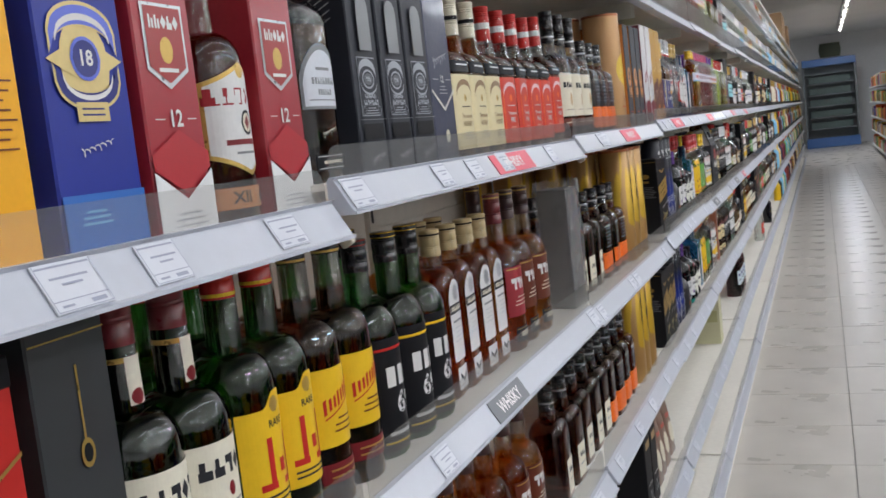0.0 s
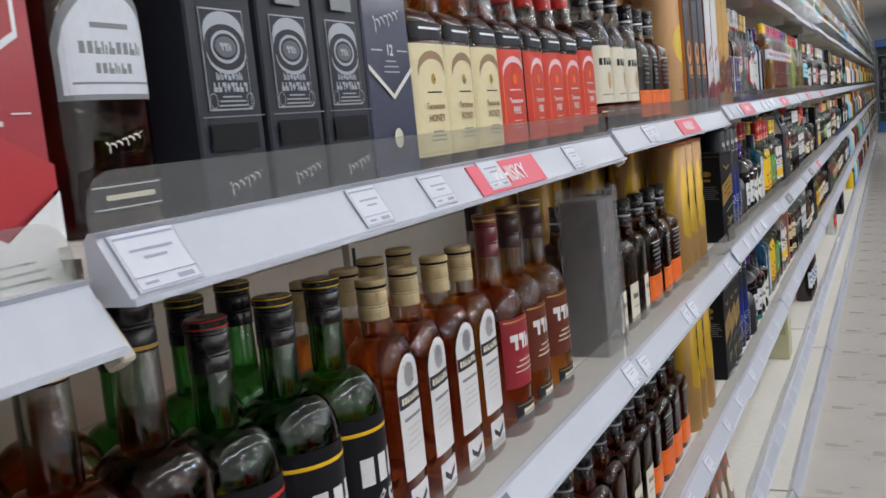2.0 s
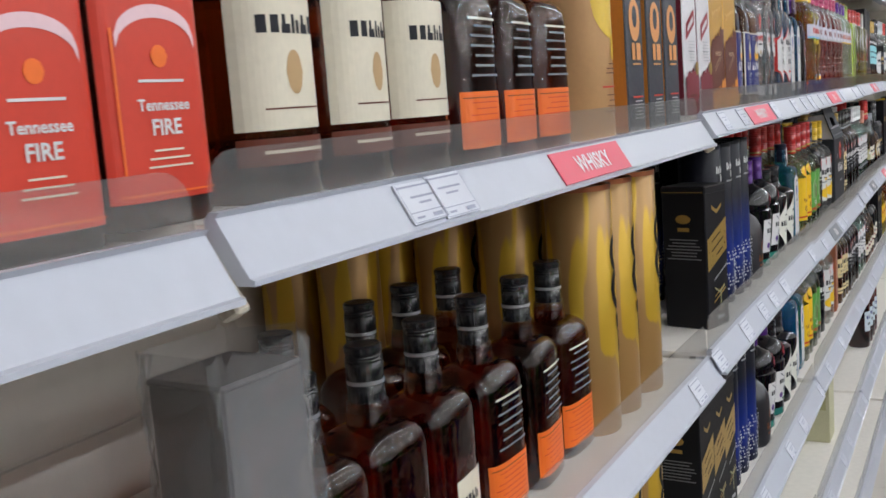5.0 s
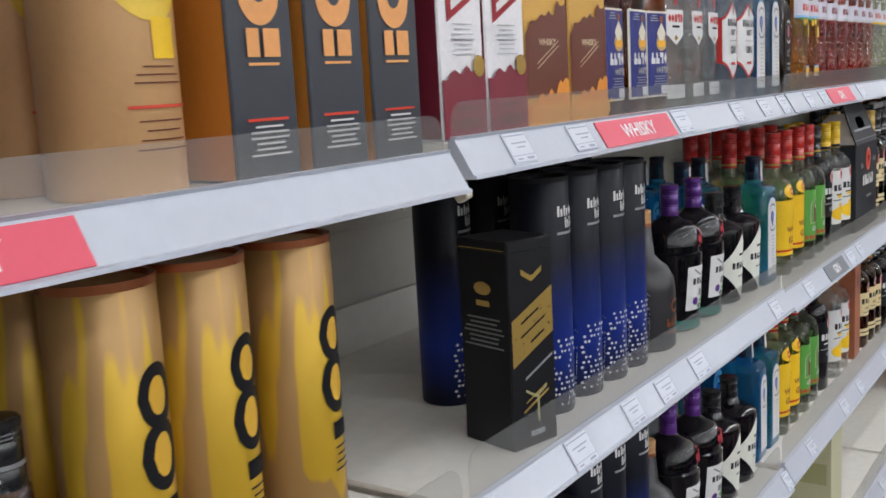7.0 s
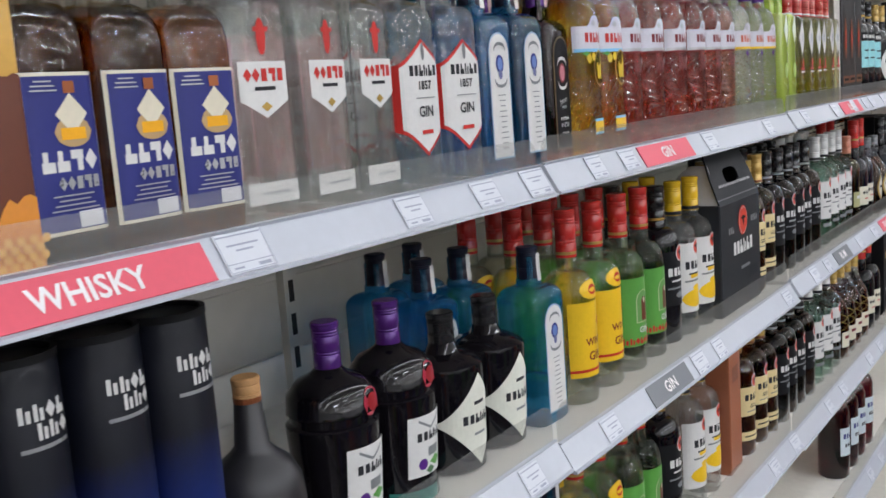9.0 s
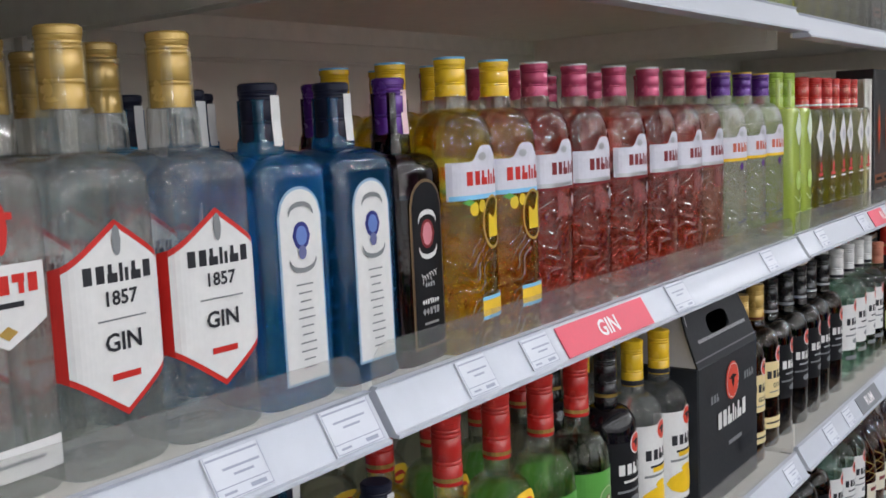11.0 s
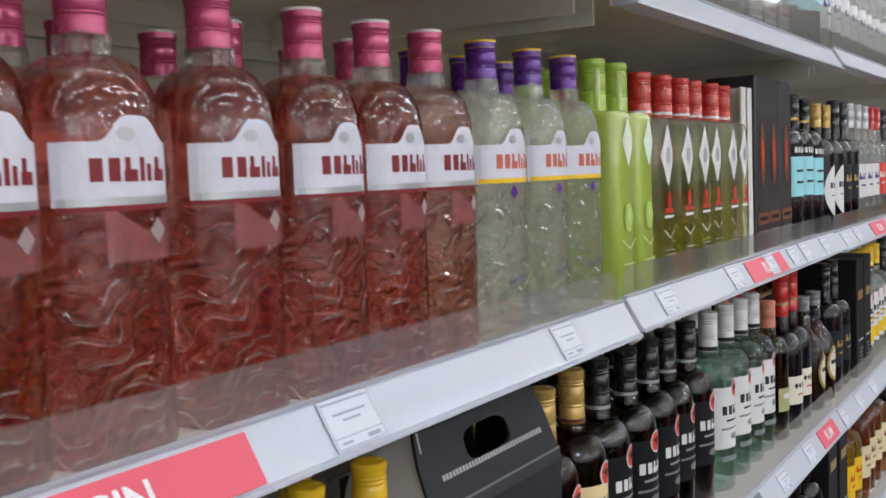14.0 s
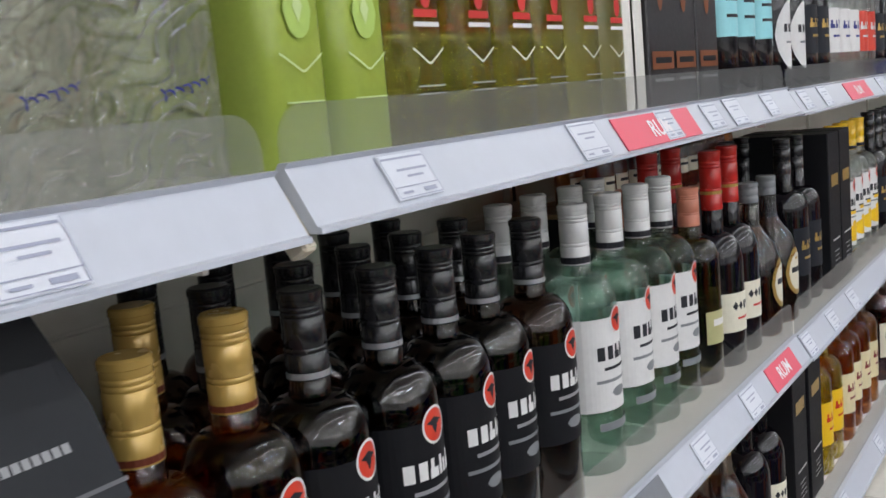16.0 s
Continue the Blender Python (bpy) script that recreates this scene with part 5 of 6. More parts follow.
    if kind == "talons":
        return carton("black_gold_gin_box", "black carton with gold diagonal band and palm print", 0.066, 0.075, 0.222, plain("card_black", (0.011, 0.011, 0.013), 0.45, spec=0.2), [
            ("gold_band", "s", (0.06, 0.05, 0, 0.13), GD, [("s", (0.026, 0.0025, -0.004, 0.142), BK), ("s", (0.036, 0.0025, 0, 0.13), BK), ("s", (0.02, 0.0025, 0.006, 0.119), BK)]),
            ("bird_print", "v", (0.03, 0.006, 0, 0.19), GD, []), ("small_print", "s", (0.04, 0.003, 0.006, 0.086), SV, []),
            ("palm_print", "s", (0.036, 0.003, 0, 0.05), GD, [("s", (0.03, 0.002, 0, 0.058), GD), ("v", (0.03, 0.003, 0, 0.064), K("olive")), ("b", (0.003, 0.03, 0.002, 0.042), K("olive")), ("b", (0.02, 0.006, 0, 0.016), SV)])],
            side=[("o", (0.026, 0.014, 0, 0.172), GD), ("b", (0.02, 0.006, 0, 0.156), GD)] + lines(7, 0.062, 0.14, 0.005, 0.0018, GR) + [("b", (0.07, 0.001, 0, 0.214), GD)], lid=(0.012, plain("card_black", (0.011, 0.011, 0.013), 0.45, spec=0.2)))
    if kind == "greybox":
        return carton("grey_bottle_box", "plain grey carton in clear crinkled wrap", 0.07, 0.06, 0.234, plain("card_grey", (0.15, 0.147, 0.147), 0.42, var=0.12, scale=9, bump=0.1), lid=(0.004, plain("card_grey_top", (0.16, 0.15, 0.15), 0.4)))
    if kind == "irishbox":
        return carton("black_whiskey_gift_box", "black gift box with thin gold lines and white name panel", 0.078, 0.08, 0.28, plain("card_charcoal", (0.03, 0.033, 0.036), 0.45), [
            ("key_print", "b", (0.002, 0.06, 0.004, 0.2), GD, [("b", (0.074, 0.0012, 0, 0.25), GD), ("o", (0.014, 0.02, 0.004, 0.17), GD), ("o", (0.009, 0.013, 0.004, 0.17), BK)]),
            ("name_print", "q", (0.066, 0.016, 0, 0.105), W, [("b", (0.03, 0.002, 0, 0.084), GD)])])
    if kind == "redbox":
        return carton("red_label_box", "red whisky box with slanting gold stripe", 0.08, 0.08, 0.25, K("red"), [("stripe", "s", (0.078, 0.003, 0, 0.17), GD, []), ("name_print", "s", (0.05, 0.012, 0, 0.13), W, [("s", (0.05, 0.012, 0, 0.11), W)])], lid=(0.02, BK))
    if kind == "copperbox":
        return carton("copper_gift_box", "copper-brown card gift box", 0.075, 0.075, 0.262, plain("card_copper", (0.32, 0.1, 0.045), 0.45), [("name_panel", "b", (0.04, 0.03, 0, 0.19), plain("card_copper_dark", (0.2, 0.06, 0.03), 0.45), [])])
    if kind == "dark":
        return carton("dark_spirit_box", "dark carton with copper figure print", 0.072, 0.075, 0.27, plain("card_dark", (0.02, 0.018, 0.02), 0.35, coat=0.2), [("figure_print", "o", (0.024, 0.1, 0, 0.15), K("copper"), [("o", (0.012, 0.05, 0, 0.15), K("firered"))]), ("foot_print", "b", (0.06, 0.018, 0, 0.05), K("copper"), [("b", (0.044, 0.006, 0, 0.05), BK), ("b", (0.05, 0.003, 0, 0.03), SV)])], group="dark spirit boxes")
    if kind == "tallblack":
        return carton("black_gold_box", "tall black box with gold and white print", 0.08, 0.08, 0.26, BK, [("name_print", "b", (0.05, 0.02, 0, 0.18), GD, []), ("small_print", "b", (0.05, 0.003, 0, 0.08), W, lines(4, 0.04, 0.06, 0.008, 0.002, SV))], group="black and gold boxes")
    return None


def wrapped_carton():
    """The grey carton in a loose bag of clear film, gathered at the top."""
    th = c_box("greybox")
    bm = bmesh.new()
    rings, seg = [], 40
    for k in range(14):
        z = 0.001 + 0.25 * k / 13
        ring_ = []
        for i in range(seg):
            a = 2 * math.pi * (i + 0.5) / seg
            c, q = math.cos(a), math.sin(a)
            loose = 0.0045 + 0.006 * noise.noise((c * 4.1, q * 4.1, z * 34)) + (0.006 if k > 11 else 0) * noise.noise((c * 6, q * 6, k))
            x, y = (0.031 + loose) * math.copysign(abs(c) ** 0.22, c), (0.035 + loose) * math.copysign(abs(q) ** 0.22, q)
            ring_.append(bm.verts.new((x, y, z + (0.007 * noise.noise((c * 5, q * 5, 4.2)) if k > 11 else 0))))
        rings.append(ring_)
    for p, q in zip(rings, rings[1:]):
        for i in range(seg):
            bm.faces.new((p[i], p[(i + 1) % seg], q[(i + 1) % seg], q[i]))
    film_mat = acrylic("wrap_film", (0.93, 0.93, 0.93), 0.1)
    w = part("film_wrap", bm, film_mat, th, "loose crinkled clear film bag", True)
    w.visible_shadow = False
    return th


def t_tube(kind):
    if kind == "eight":
        P2 = flame("tube_gold_copper", (0.43, 0.25, 0.09), (0.6, 0.37, 0.03))
        return tube("golden_whisky_tube", "golden card tube box with black rings", 0.0375, 0.282, P2, K("copper"), [
            ("ring_print", "o", (0.034, 0.044, 0.006, 0.204), BK, [("o", (0.018, 0.026, 0.006, 0.204), plain("tube_yellow", (0.62, 0.36, 0.04), 0.32))]),
            ("lower_ring_print", "o", (0.036, 0.048, 0.006, 0.164), BK, [("o", (0.019, 0.03, 0.006, 0.164), plain("tube_yellow", (0.62, 0.36, 0.04), 0.32))]),
            ("small_print", "b", (0.022, 0.014, 0.008, 0.126), BK, lines(4, 0.02, 0.112, 0.006, 0.0016, INK, 0.006))], "golden whisky tubes")
    if kind == "copper":
        return tube("copper_whisky_tube", "pale copper card tube box with a yellow disc", 0.046, 0.29, plain("tube_tan", (0.6, 0.35, 0.16), 0.36, metal=0.25, var=0.05), K("copper"), [
            ("disc_print", "o", (0.066, 0.08, 0.008, 0.15), plain("tube_disc", (0.75, 0.5, 0.04), 0.35), [("b", (0.02, 0.026, 0.016, 0.1), K("yellow"))]), ("line_print", "b", (0.05, 0.002, 0.01, 0.057), K("firered"), lines(4, 0.044, 0.048, 0.006, 0.001, K("brown"), 0.01) + lines(3, 0.04, 0.082, 0.005, 0.001, K("brown"), 0.01))])
    if kind == "night":
        P2 = banded("tube_blue_black", ((0.02, (0.005, 0.007, 0.025)), (0.085, (0.009, 0.028, 0.22)), (0.125, (0.008, 0.02, 0.13)), (0.19, (0.006, 0.007, 0.013))), 0.42, 0.05)
        dots = [("o", (0.0024, 0.0034, -0.026 + 0.0056 * (i % 10) + 0.0016 * math.sin(i * 1.7), 0.012 + 0.0064 * (i // 10)), W) for i in range(150) if noise.noise((0.6 * (i % 10), 0.28 * (i // 10), 0.5)) > -0.25 + 0.04 * (i // 10)]
        return tube("blue_black_whisky_tube", "blue and black card tube box with white dots", 0.0345, 0.275, P2, BK, [
            ("name_print", "q", (0.038, 0.012, 0.001, 0.236), W, [("q", (0.028, 0.012, 0.007, 0.2225), W), ("b", (0.038, 0.003, 0.001, 0.211), SV)]),
            ("dot_print", "o", (0.004, 0.005, 0, 0.02), W, dots)], "blue and black whisky tubes")
    return None


def carrier():
    """A two-bottle card carrier: a body whose top slopes to a handle panel with an oval hole."""
    th = root("bottle_carrier_box", "matt black card carrier box with handle hole and red roundel", "carrier box")
    cm = plain("card_carrier", (0.02, 0.022, 0.026), 0.55, var=0.1, spec=0.25)
    w, d, h = 0.225, 0.1, 0.204
    part("body", boxes((-d / 2, d / 2, -w / 2, w / 2, 0, h), bevel=0.002), cm, th)
    # handle panel: leaning sheet from the front edge, with the hole cut through
    bm = bmesh.new()
    hole = []
    for k in range(20):
        c, q = math.cos(2 * math.pi * k / 20), math.sin(2 * math.pi * k / 20)
        hole.append((0.036 * math.copysign(abs(c) ** 0.6, c), 0.014 * math.copysign(abs(q) ** 0.6, q)))
    out = []
    for cx, cz in hole:
        a = math.atan2(cz * 2.2, cx)
        ex, ez = math.cos(a), math.sin(a)
        s = min((w / 2 - 0.0095) / max(1e-6, abs(ex)), 0.045 / max(1e-6, abs(ez)))
        out.append((ex * s, ez * s))
    def lean(y, z):
        t = (z + 0.045) / 0.09
        return (d / 2 - 0.034 * t, y * (1.09 - 0.16 * t ** 2.4), h + 0.045 + z)

    vi = [bm.verts.new(lean(*p)) for p in hole]
    vo = [bm.verts.new(lean(*p)) for p in out]
    for k in range(20):
        bm.faces.new((vi[k], vo[k], vo[(k + 1) % 20], vi[(k + 1) % 20]))
    g = bmesh.ops.extrude_face_region(bm, geom=bm.faces[:])
    bmesh.ops.translate(bm, verts=[v for v in g["geom"] if isinstance(v, bmesh.types.BMVert)], vec=(-0.003, 0, 0))
    bmesh.ops.recalc_face_normals(bm, faces=bm.faces)
    part("handle_panel", bm, cm, th)
    for y, cap in ((-0.062, CAP("white")), (-0.006, CAP("gold"))):
        nb = loft([(h, 0.013, 0.013), (h + 0.014, 0.013, 0.013)], 2, 16)
        bmesh.ops.translate(nb, verts=nb.verts, vec=(-0.012, y, 0))
        nk = part("bottle_neck", nb, G_PALE, th, "pale glass bottle neck", True)
        nb = loft(cap_rows(h + 0.014, h + 0.066, 0.014), 2, 16)
        bmesh.ops.translate(nb, verts=nb.verts, vec=(-0.012, y, 0))
        part("cap", nb, cap, nk, "", True)
    # end flaps folded up, with a rounded outer edge, pale card on the inside
    for side in (-1, 1):
        b2 = bmesh.new()
        pts = [(d / 2 - 0.003, 0.0), (d / 2 - 0.012, 0.03), (d / 2 - 0.026, 0.07)]
        pts += [(-d / 2 + 0.004 + 0.05 * (1 - math.cos(a)), 0.07 * math.sin(a)) for a in (math.pi / 2 * k / 6 for k in range(6, -1, -1))]
        f = b2.faces.new([b2.verts.new((x, side * (w / 2 - 0.003 - 0.16 * z), h + z)) for x, z in pts])
        g = bmesh.ops.extrude_face_region(b2, geom=[f])
        bmesh.ops.translate(b2, verts=[v for v in g["geom"] if isinstance(v, bmesh.types.BMVert)], vec=(0, -side * 0.0015, 0))
        bmesh.ops.recalc_face_normals(b2, faces=b2.faces)
        part("end_flap", b2, plain("card_grey_inside", (0.5, 0.5, 0.52), 0.55, var=0.06) if side < 0 else cm, th, "pale grey card end flap" if side < 0 else "")
    # low back panel
    b2 = boxes((-d / 2, -d / 2 + 0.002, -w / 2 + 0.004, w / 2 - 0.004, h, h + 0.025))
    part("back_panel", b2, cm, th)
    # a line of small print and a fold line across the handle panel
    for z0, z1, ya, yb, pm, nm in ((0.232, 0.2365, -0.078, 0.085, plain("print_mid_grey", (0.36, 0.36, 0.37), 0.5), "small_print"), (0.2115, 0.2135, -0.104, 0.104, plain("fold_grey", (0.12, 0.12, 0.13), 0.5), "fold_line")):
        b2 = bmesh.new()
        cuts = 34 if nm == "small_print" else 1
        for i in range(cuts):
            ua, ub = ya + (yb - ya) * i / cuts, ya + (yb - ya) * (i + (0.78 if cuts > 1 else 1)) / cuts
            vs = []
            for y, z in ((ua, z0), (ub, z0), (ub, z1), (ua, z1)):
                x, yy, zz = lean(y, z - h - 0.045)
                vs.append(b2.verts.new((x + 0.0007, yy, zz)))
            b2.faces.new(vs)
        part(nm, b2, pm, th)
    P = ([(0, w / 2, d / 2), (h, w / 2, d / 2)], 60.0)
    bm = bmesh.new()
    lay(bm, P, "o", (0.05, 0.054, 0.008, 0.163), 0.0008)
    r = part("roundel", bm, K("firered"), th, "red round badge")
    prints(P, r, [("o", (0.045, 0.049, 0.008, 0.163), W), ("o", (0.043, 0.047, 0.008, 0.163), K("firered")), ("d", (0.03, 0.009, 0.008, 0.168), BK), ("d", (0.01, 0.02, 0.008, 0.162), BK)], 0.0014)
    prints(P, th, [("q", (0.11, 0.025, 0.004, 0.116), W), ("b", (0.05, 0.006, 0.015, 0.076), GR), ("b", (0.04, 0.012, 0.07, 0.16), GR), ("b", (0.03, 0.012, -0.06, 0.152), GR), ("b", (0.05, 0.02, 0.06, 0.06), K("charcoal"))], 0.0014, "print")
    return th


def b_misc(kind):
    """Liqueurs and other bottles farther on."""
    if kind == "cyan":
        return bottle("cyan_label_bottle", "black bottle with a pale cyan label", rb(0.255, 0.036, 0.17, 0.014, 1.0, 1.2), 2.4, G_BLACK, (0.21, 0.258, 0.016, CAP("black"), (0.212, 0.217, GD)), [("front_label", "b", (0.062, 0.07, 0, 0.11), K("cyan"), [("b", (0.044, 0.012, 0, 0.155), W), ("b", (0.04, 0.004, 0, 0.12), INK), ("b", (0.04, 0.004, 0, 0.1), INK)]), ("upper_label", "b", (0.062, 0.02, 0, 0.157), BK, [("b", (0.05, 0.01, 0, 0.157), W)])], "cyan label bottles")
    if kind == "bone":
        return bottle("bone_label_bottle", "black bottle with a bone white curved label", rb(0.25, 0.037, 0.15, 0.014, 1.0, 1.4), 2.0, G_BLACK, (0.205, 0.252, 0.016, CAP("gold"), None), [("front_label", "o", (0.06, 0.1, 0, 0.08), W, [("b", (0.04, 0.012, 0, 0.09), INK), ("b", (0.03, 0.003, 0, 0.07), GR)])], "bone label bottles")
    if kind == "redfoil":
        return bottle("red_foil_bottle", "dark bottle with red neck foil and cream label", rb(0.272, 0.036, 0.13, 0.0135, 1.0, 1.8), 2.0, G_BLACK, (0.2, 0.275, 0.0165, CAP("red"), (0.22, 0.224, GD)), [("front_label", "b", (0.062, 0.05, 0, 0.07), plain("label_ivory", (0.7, 0.68, 0.6), 0.5), [("b", (0.044, 0.011, 0, 0.078), INK), ("b", (0.03, 0.003, 0, 0.062), RD)])], "red foil bottles")
    if kind == "olive":
        return bottle("olive_liqueur_bottle", "olive tinted liqueur bottle with orange cap", rb(0.235, 0.034, 0.15, 0.0135, 1.0, 1.3), 2.0, glass("olive_glass", (0.5, 0.42, 0.15), 0.5), (0.192, 0.238, 0.016, plain("cap_salmon", (0.6, 0.22, 0.14), 0.4), None), [("front_label", "b", (0.05, 0.04, 0, 0.07), K("olive"), [("b", (0.034, 0.008, 0, 0.076), W)])], "olive liqueur bottles")
    if kind == "tag":
        return bottle("amber_tag_bottle", "stout dark bottle with a gold oval label", [(0, 0.036, 0.036), (0.004, 0.04, 0.04), (0.1, 0.041, 0.041), (0.13, 0.034, 0.034), (0.15, 0.018, 0.018), (0.16, 0.014, 0.014), (0.215, 0.0135, 0.0135)], 2.0, G_DARK, (0.19, 0.218, 0.017, CAP("grey"), None), [("front_label", "o", (0.05, 0.07, 0, 0.075), GD, [("o", (0.04, 0.056, 0, 0.075), PAP), ("b", (0.03, 0.008, 0, 0.078), INK)])], "gold label bottles")
    if kind == "net":
        return bottle("netted_rum_bottle", "dark rum bottle in gold wire net with cream label", [(0, 0.036, 0.036), (0.004, 0.039, 0.039), (0.09, 0.04, 0.04), (0.13, 0.036, 0.036), (0.16, 0.02, 0.02), (0.175, 0.0145, 0.0145), (0.22, 0.0135, 0.0135)], 2.0, G_DARK, (0.195, 0.225, 0.016, CAP("gold"), None), [("front_label", "b", (0.055, 0.04, 0, 0.05), PAP, [("b", (0.04, 0.008, 0, 0.056), K("maroon"))]), ("wire_net", "s", (0.06, 0.0016, 0, 0.09), GD, [("s", (0.06, 0.0016, 0, 0.11), GD), ("v", (0.06, 0.0016, 0, 0.12), GD), ("v", (0.06, 0.0016, 0, 0.1), GD)])], "netted rum bottles")
    if kind == "aperitif":
        return bottle("aperitif_bottle", "dark red aperitif bottle with blue-white label", rb(0.28, 0.04, 0.17, 0.015, 1.0, 1.3), 2.0, glass("aperitif_glass", (0.22, 0.02, 0.03), 0.35), (0.225, 0.283, 0.017, CAP("black"), None), [("front_label", "b", (0.06, 0.075, 0, 0.1), plain("label_pale_blue", (0.62, 0.7, 0.75), 0.5), [("b", (0.05, 0.014, 0, 0.115), K("royal")), ("b", (0.04, 0.01, 0, 0.09), INK)])], "aperitif bottles")
    cols = {"va": (G_CLEAR, "silver", "white", "royal"), "vb": (G_PALE, "white", "sky", "white"), "vc": (G_AMBER, "gold", "cream", "maroon"), "vd": (G_BLACK, "black", "charcoal", "gold"), "ve": (G_GREEN, "red", "green", "white"), "vf": (G_CLEAR, "red", "firered", "white"), "vg": (G_YEL, "yellow", "yellow", "red"), "vh": (G_DARK, "black", "paper", "ink")}[kind]
    g, cp, lb, ik = cols
    nm = {"va": "clear", "vb": "pale", "vc": "amber", "vd": "black", "ve": "green", "vf": "clear", "vg": "yellow", "vh": "dark"}[kind]
    return bottle(nm + "_spirit_bottle", "%s glass spirit bottle with a %s label" % (nm, {"firered": "red", "charcoal": "dark grey", "sky": "sky blue", "paper": "cream"}.get(lb, lb)), rb(0.262, 0.036, 0.155, 0.0145, 1.0, 1.3), 2.2, g, (0.21, 0.265, 0.016, CAP(cp), None), [("front_label", "b", (0.062, 0.075, 0, 0.09), K(lb), [("b", (0.046, 0.014, 0, 0.1), K(ik)), ("b", (0.034, 0.004, 0, 0.08), K(ik))])], nm + " spirit bottles")


BUILD = dict(honey=lambda: b_square("honey"), fire=lambda: b_square("fire"), jackdark=lambda: b_square("jackdark"), cream=b_cream, creamlow=b_creamlow, orange=b_orange, crown=b_crown, carrier=carrier)
for k in ("regal", "irish", "rare", "horse", "vat", "vatred", "bush", "grant", "grantdark"):
    BUILD[k] = lambda k=k: b_round(k)
for k in ("beef", "gilbey", "bombay", "bombaydeep", "bramble", "lemon", "pinkgin", "drygin", "mojito", "limebottle", "jaisal", "tanq", "hend", "wineyellow", "winegreen"):
    BUILD[k] = lambda k=k: b_gin(k)
for k in ("black", "white", "gold", "limon", "captain"):
    BUILD[k] = lambda k=k: b_rum(k)
for k in ("amber", "bluegift", "redgift", "blackgift", "navygift", "pm", "song", "honeybox", "lime", "talons", "greybox", "irishbox", "redbox", "copperbox", "dark", "tallblack"):
    BUILD["c_" + k] = lambda k=k: c_box(k)
BUILD["c_greybox"] = wrapped_carton
for k in ("eight", "copper", "night"):
    BUILD["t_" + k] = lambda k=k: t_tube(k)
for k in ("cyan", "bone", "redfoil", "olive", "tag", "net", "aperitif", "va", "vb", "vc", "vd", "ve", "vf", "vg", "vh"):
    BUILD[k] = lambda k=k: b_misc(k)

rnd = random.Random(7)


def put(kind, x, y, z, turn=None):
    m = pose(x, y, z, 0, 0, rnd.uniform(-5, 5) if turn is None else turn)
    if kind in PROTO:
        return copy_thing(PROTO[kind], m)
    PROTO[kind] = BUILD[kind]()
    PROTO[kind].matrix_basis = m
    return PROTO[kind]


def row(level, kind, ys, x=-0.492, back=1, step=0.082, turn=None, skip=0.0):
    """Puts a kind side by side at the front of a shelf, and back rows behind."""
    for y in ys:
        z = deck_z(level, bay_of(y)) + 0.0004
        for b in range(back + 1):
            if b and rnd.random() < skip:
                continue
            put(kind, x - step * b + (rnd.uniform(-0.004, 0.004) if b else rnd.uniform(-0.002, 0.002)), y + (rnd.uniform(-0.004, 0.004) if b else 0), z, turn)


# upper shelf, bay by bay
row("upper", "c_amber", [0.456], -0.505, 0, turn=0)
row("upper", "c_bluegift", [0.562], -0.505, 0, turn=1)
row("upper", "c_redgift", [0.65], -0.503, 0, turn=1)
row("upper", "regal", [0.736], -0.486, 1, turn=4)
row("upper", "c_redgift", [0.818], -0.503, 0, turn=1)
row("upper", "jackdark", [0.912], -0.5, 1, turn=2)
row("upper", "c_blackgift", [1.012, 1.088, 1.161], -0.503, 1, 0.09, turn=0)
row("upper", "c_navygift", [1.246], -0.503, 0, turn=1)
row("upper", "honey", [1.328, 1.398, 1.469], -0.495, 2)
row("upper", "fire", [1.546, 1.625, 1.703, 1.779, 1.855], -0.495, 2)
row("upper", "cream", [1.972, 2.062, 2.15], -0.497, 2)
row("upper", "orange", [2.236, 2.326, 2.412], -0.497, 1)
row("upper", "t_copper", [2.566], -0.51, 1, 0.095, turn=-6)
row("upper", "c_pm", [2.666, 2.744, 2.82], -0.5, 1, turn=0)
row("upper", "c_song", [2.922, 2.997], -0.498, 1, turn=0)
row("upper", "c_honeybox", [3.082, 3.182], -0.5, 1, 0.086, turn=0)
row("upper", "crown", [3.252, 3.318, 3.386], -0.492, 2, 0.075)
row("upper", "beef", [3.452, 3.526, 3.6], -0.495, 1, 0.075)
row("upper", "gilbey", [3.669, 3.748], -0.495, 2, 0.08)
row("upper", "bombay", [3.828], -0.495, 2, 0.08)
row("upper", "bombaydeep", [3.903], -0.495, 2, 0.08)
row("upper", "bramble", [3.966], -0.49, 2, 0.08)
row("upper", "lemon", [4.028, 4.1], -0.472, 2, 0.066)
row("upper", "pinkgin", [4.173, 4.251, 4.341, 4.424, 4.5, 4.57], -0.472, 2, 0.066, skip=0.3)
row("upper", "drygin", [4.656, 4.744, 4.82], -0.472, 1, 0.066)
row("upper", "limebottle", [4.906, 4.966], -0.48, 1, 0.08, turn=0)
row("upper", "mojito", [5.032, 5.093, 5.154, 5.215, 5.276, 5.337], -0.476, 2, 0.07, turn=0)
row("upper", "c_dark", [5.49, 5.566, 5.643], -0.5, 0, turn=0)
row("upper", "cyan", [5.746, 5.822, 5.9], -0.495, 1)
row("upper", "bone", [5.99, 6.075], -0.495, 1)
row("upper", "vd", [6.16, 6.24], -0.495, 1)
row("upper", "va", [6.33, 6.41, 6.49], -0.495, 1)
row("upper", "vf", [6.57, 6.65], -0.495, 1)

# middle shelf
row("middle", "c_redbox", [0.42], -0.51, 0, turn=0)
row("middle", "c_irishbox", [0.512], -0.512, 0, turn=3)
row("middle", "irish", [0.587, 0.652], -0.495, 2)
row("middle", "rare", [0.728, 0.795], -0.498, 2)
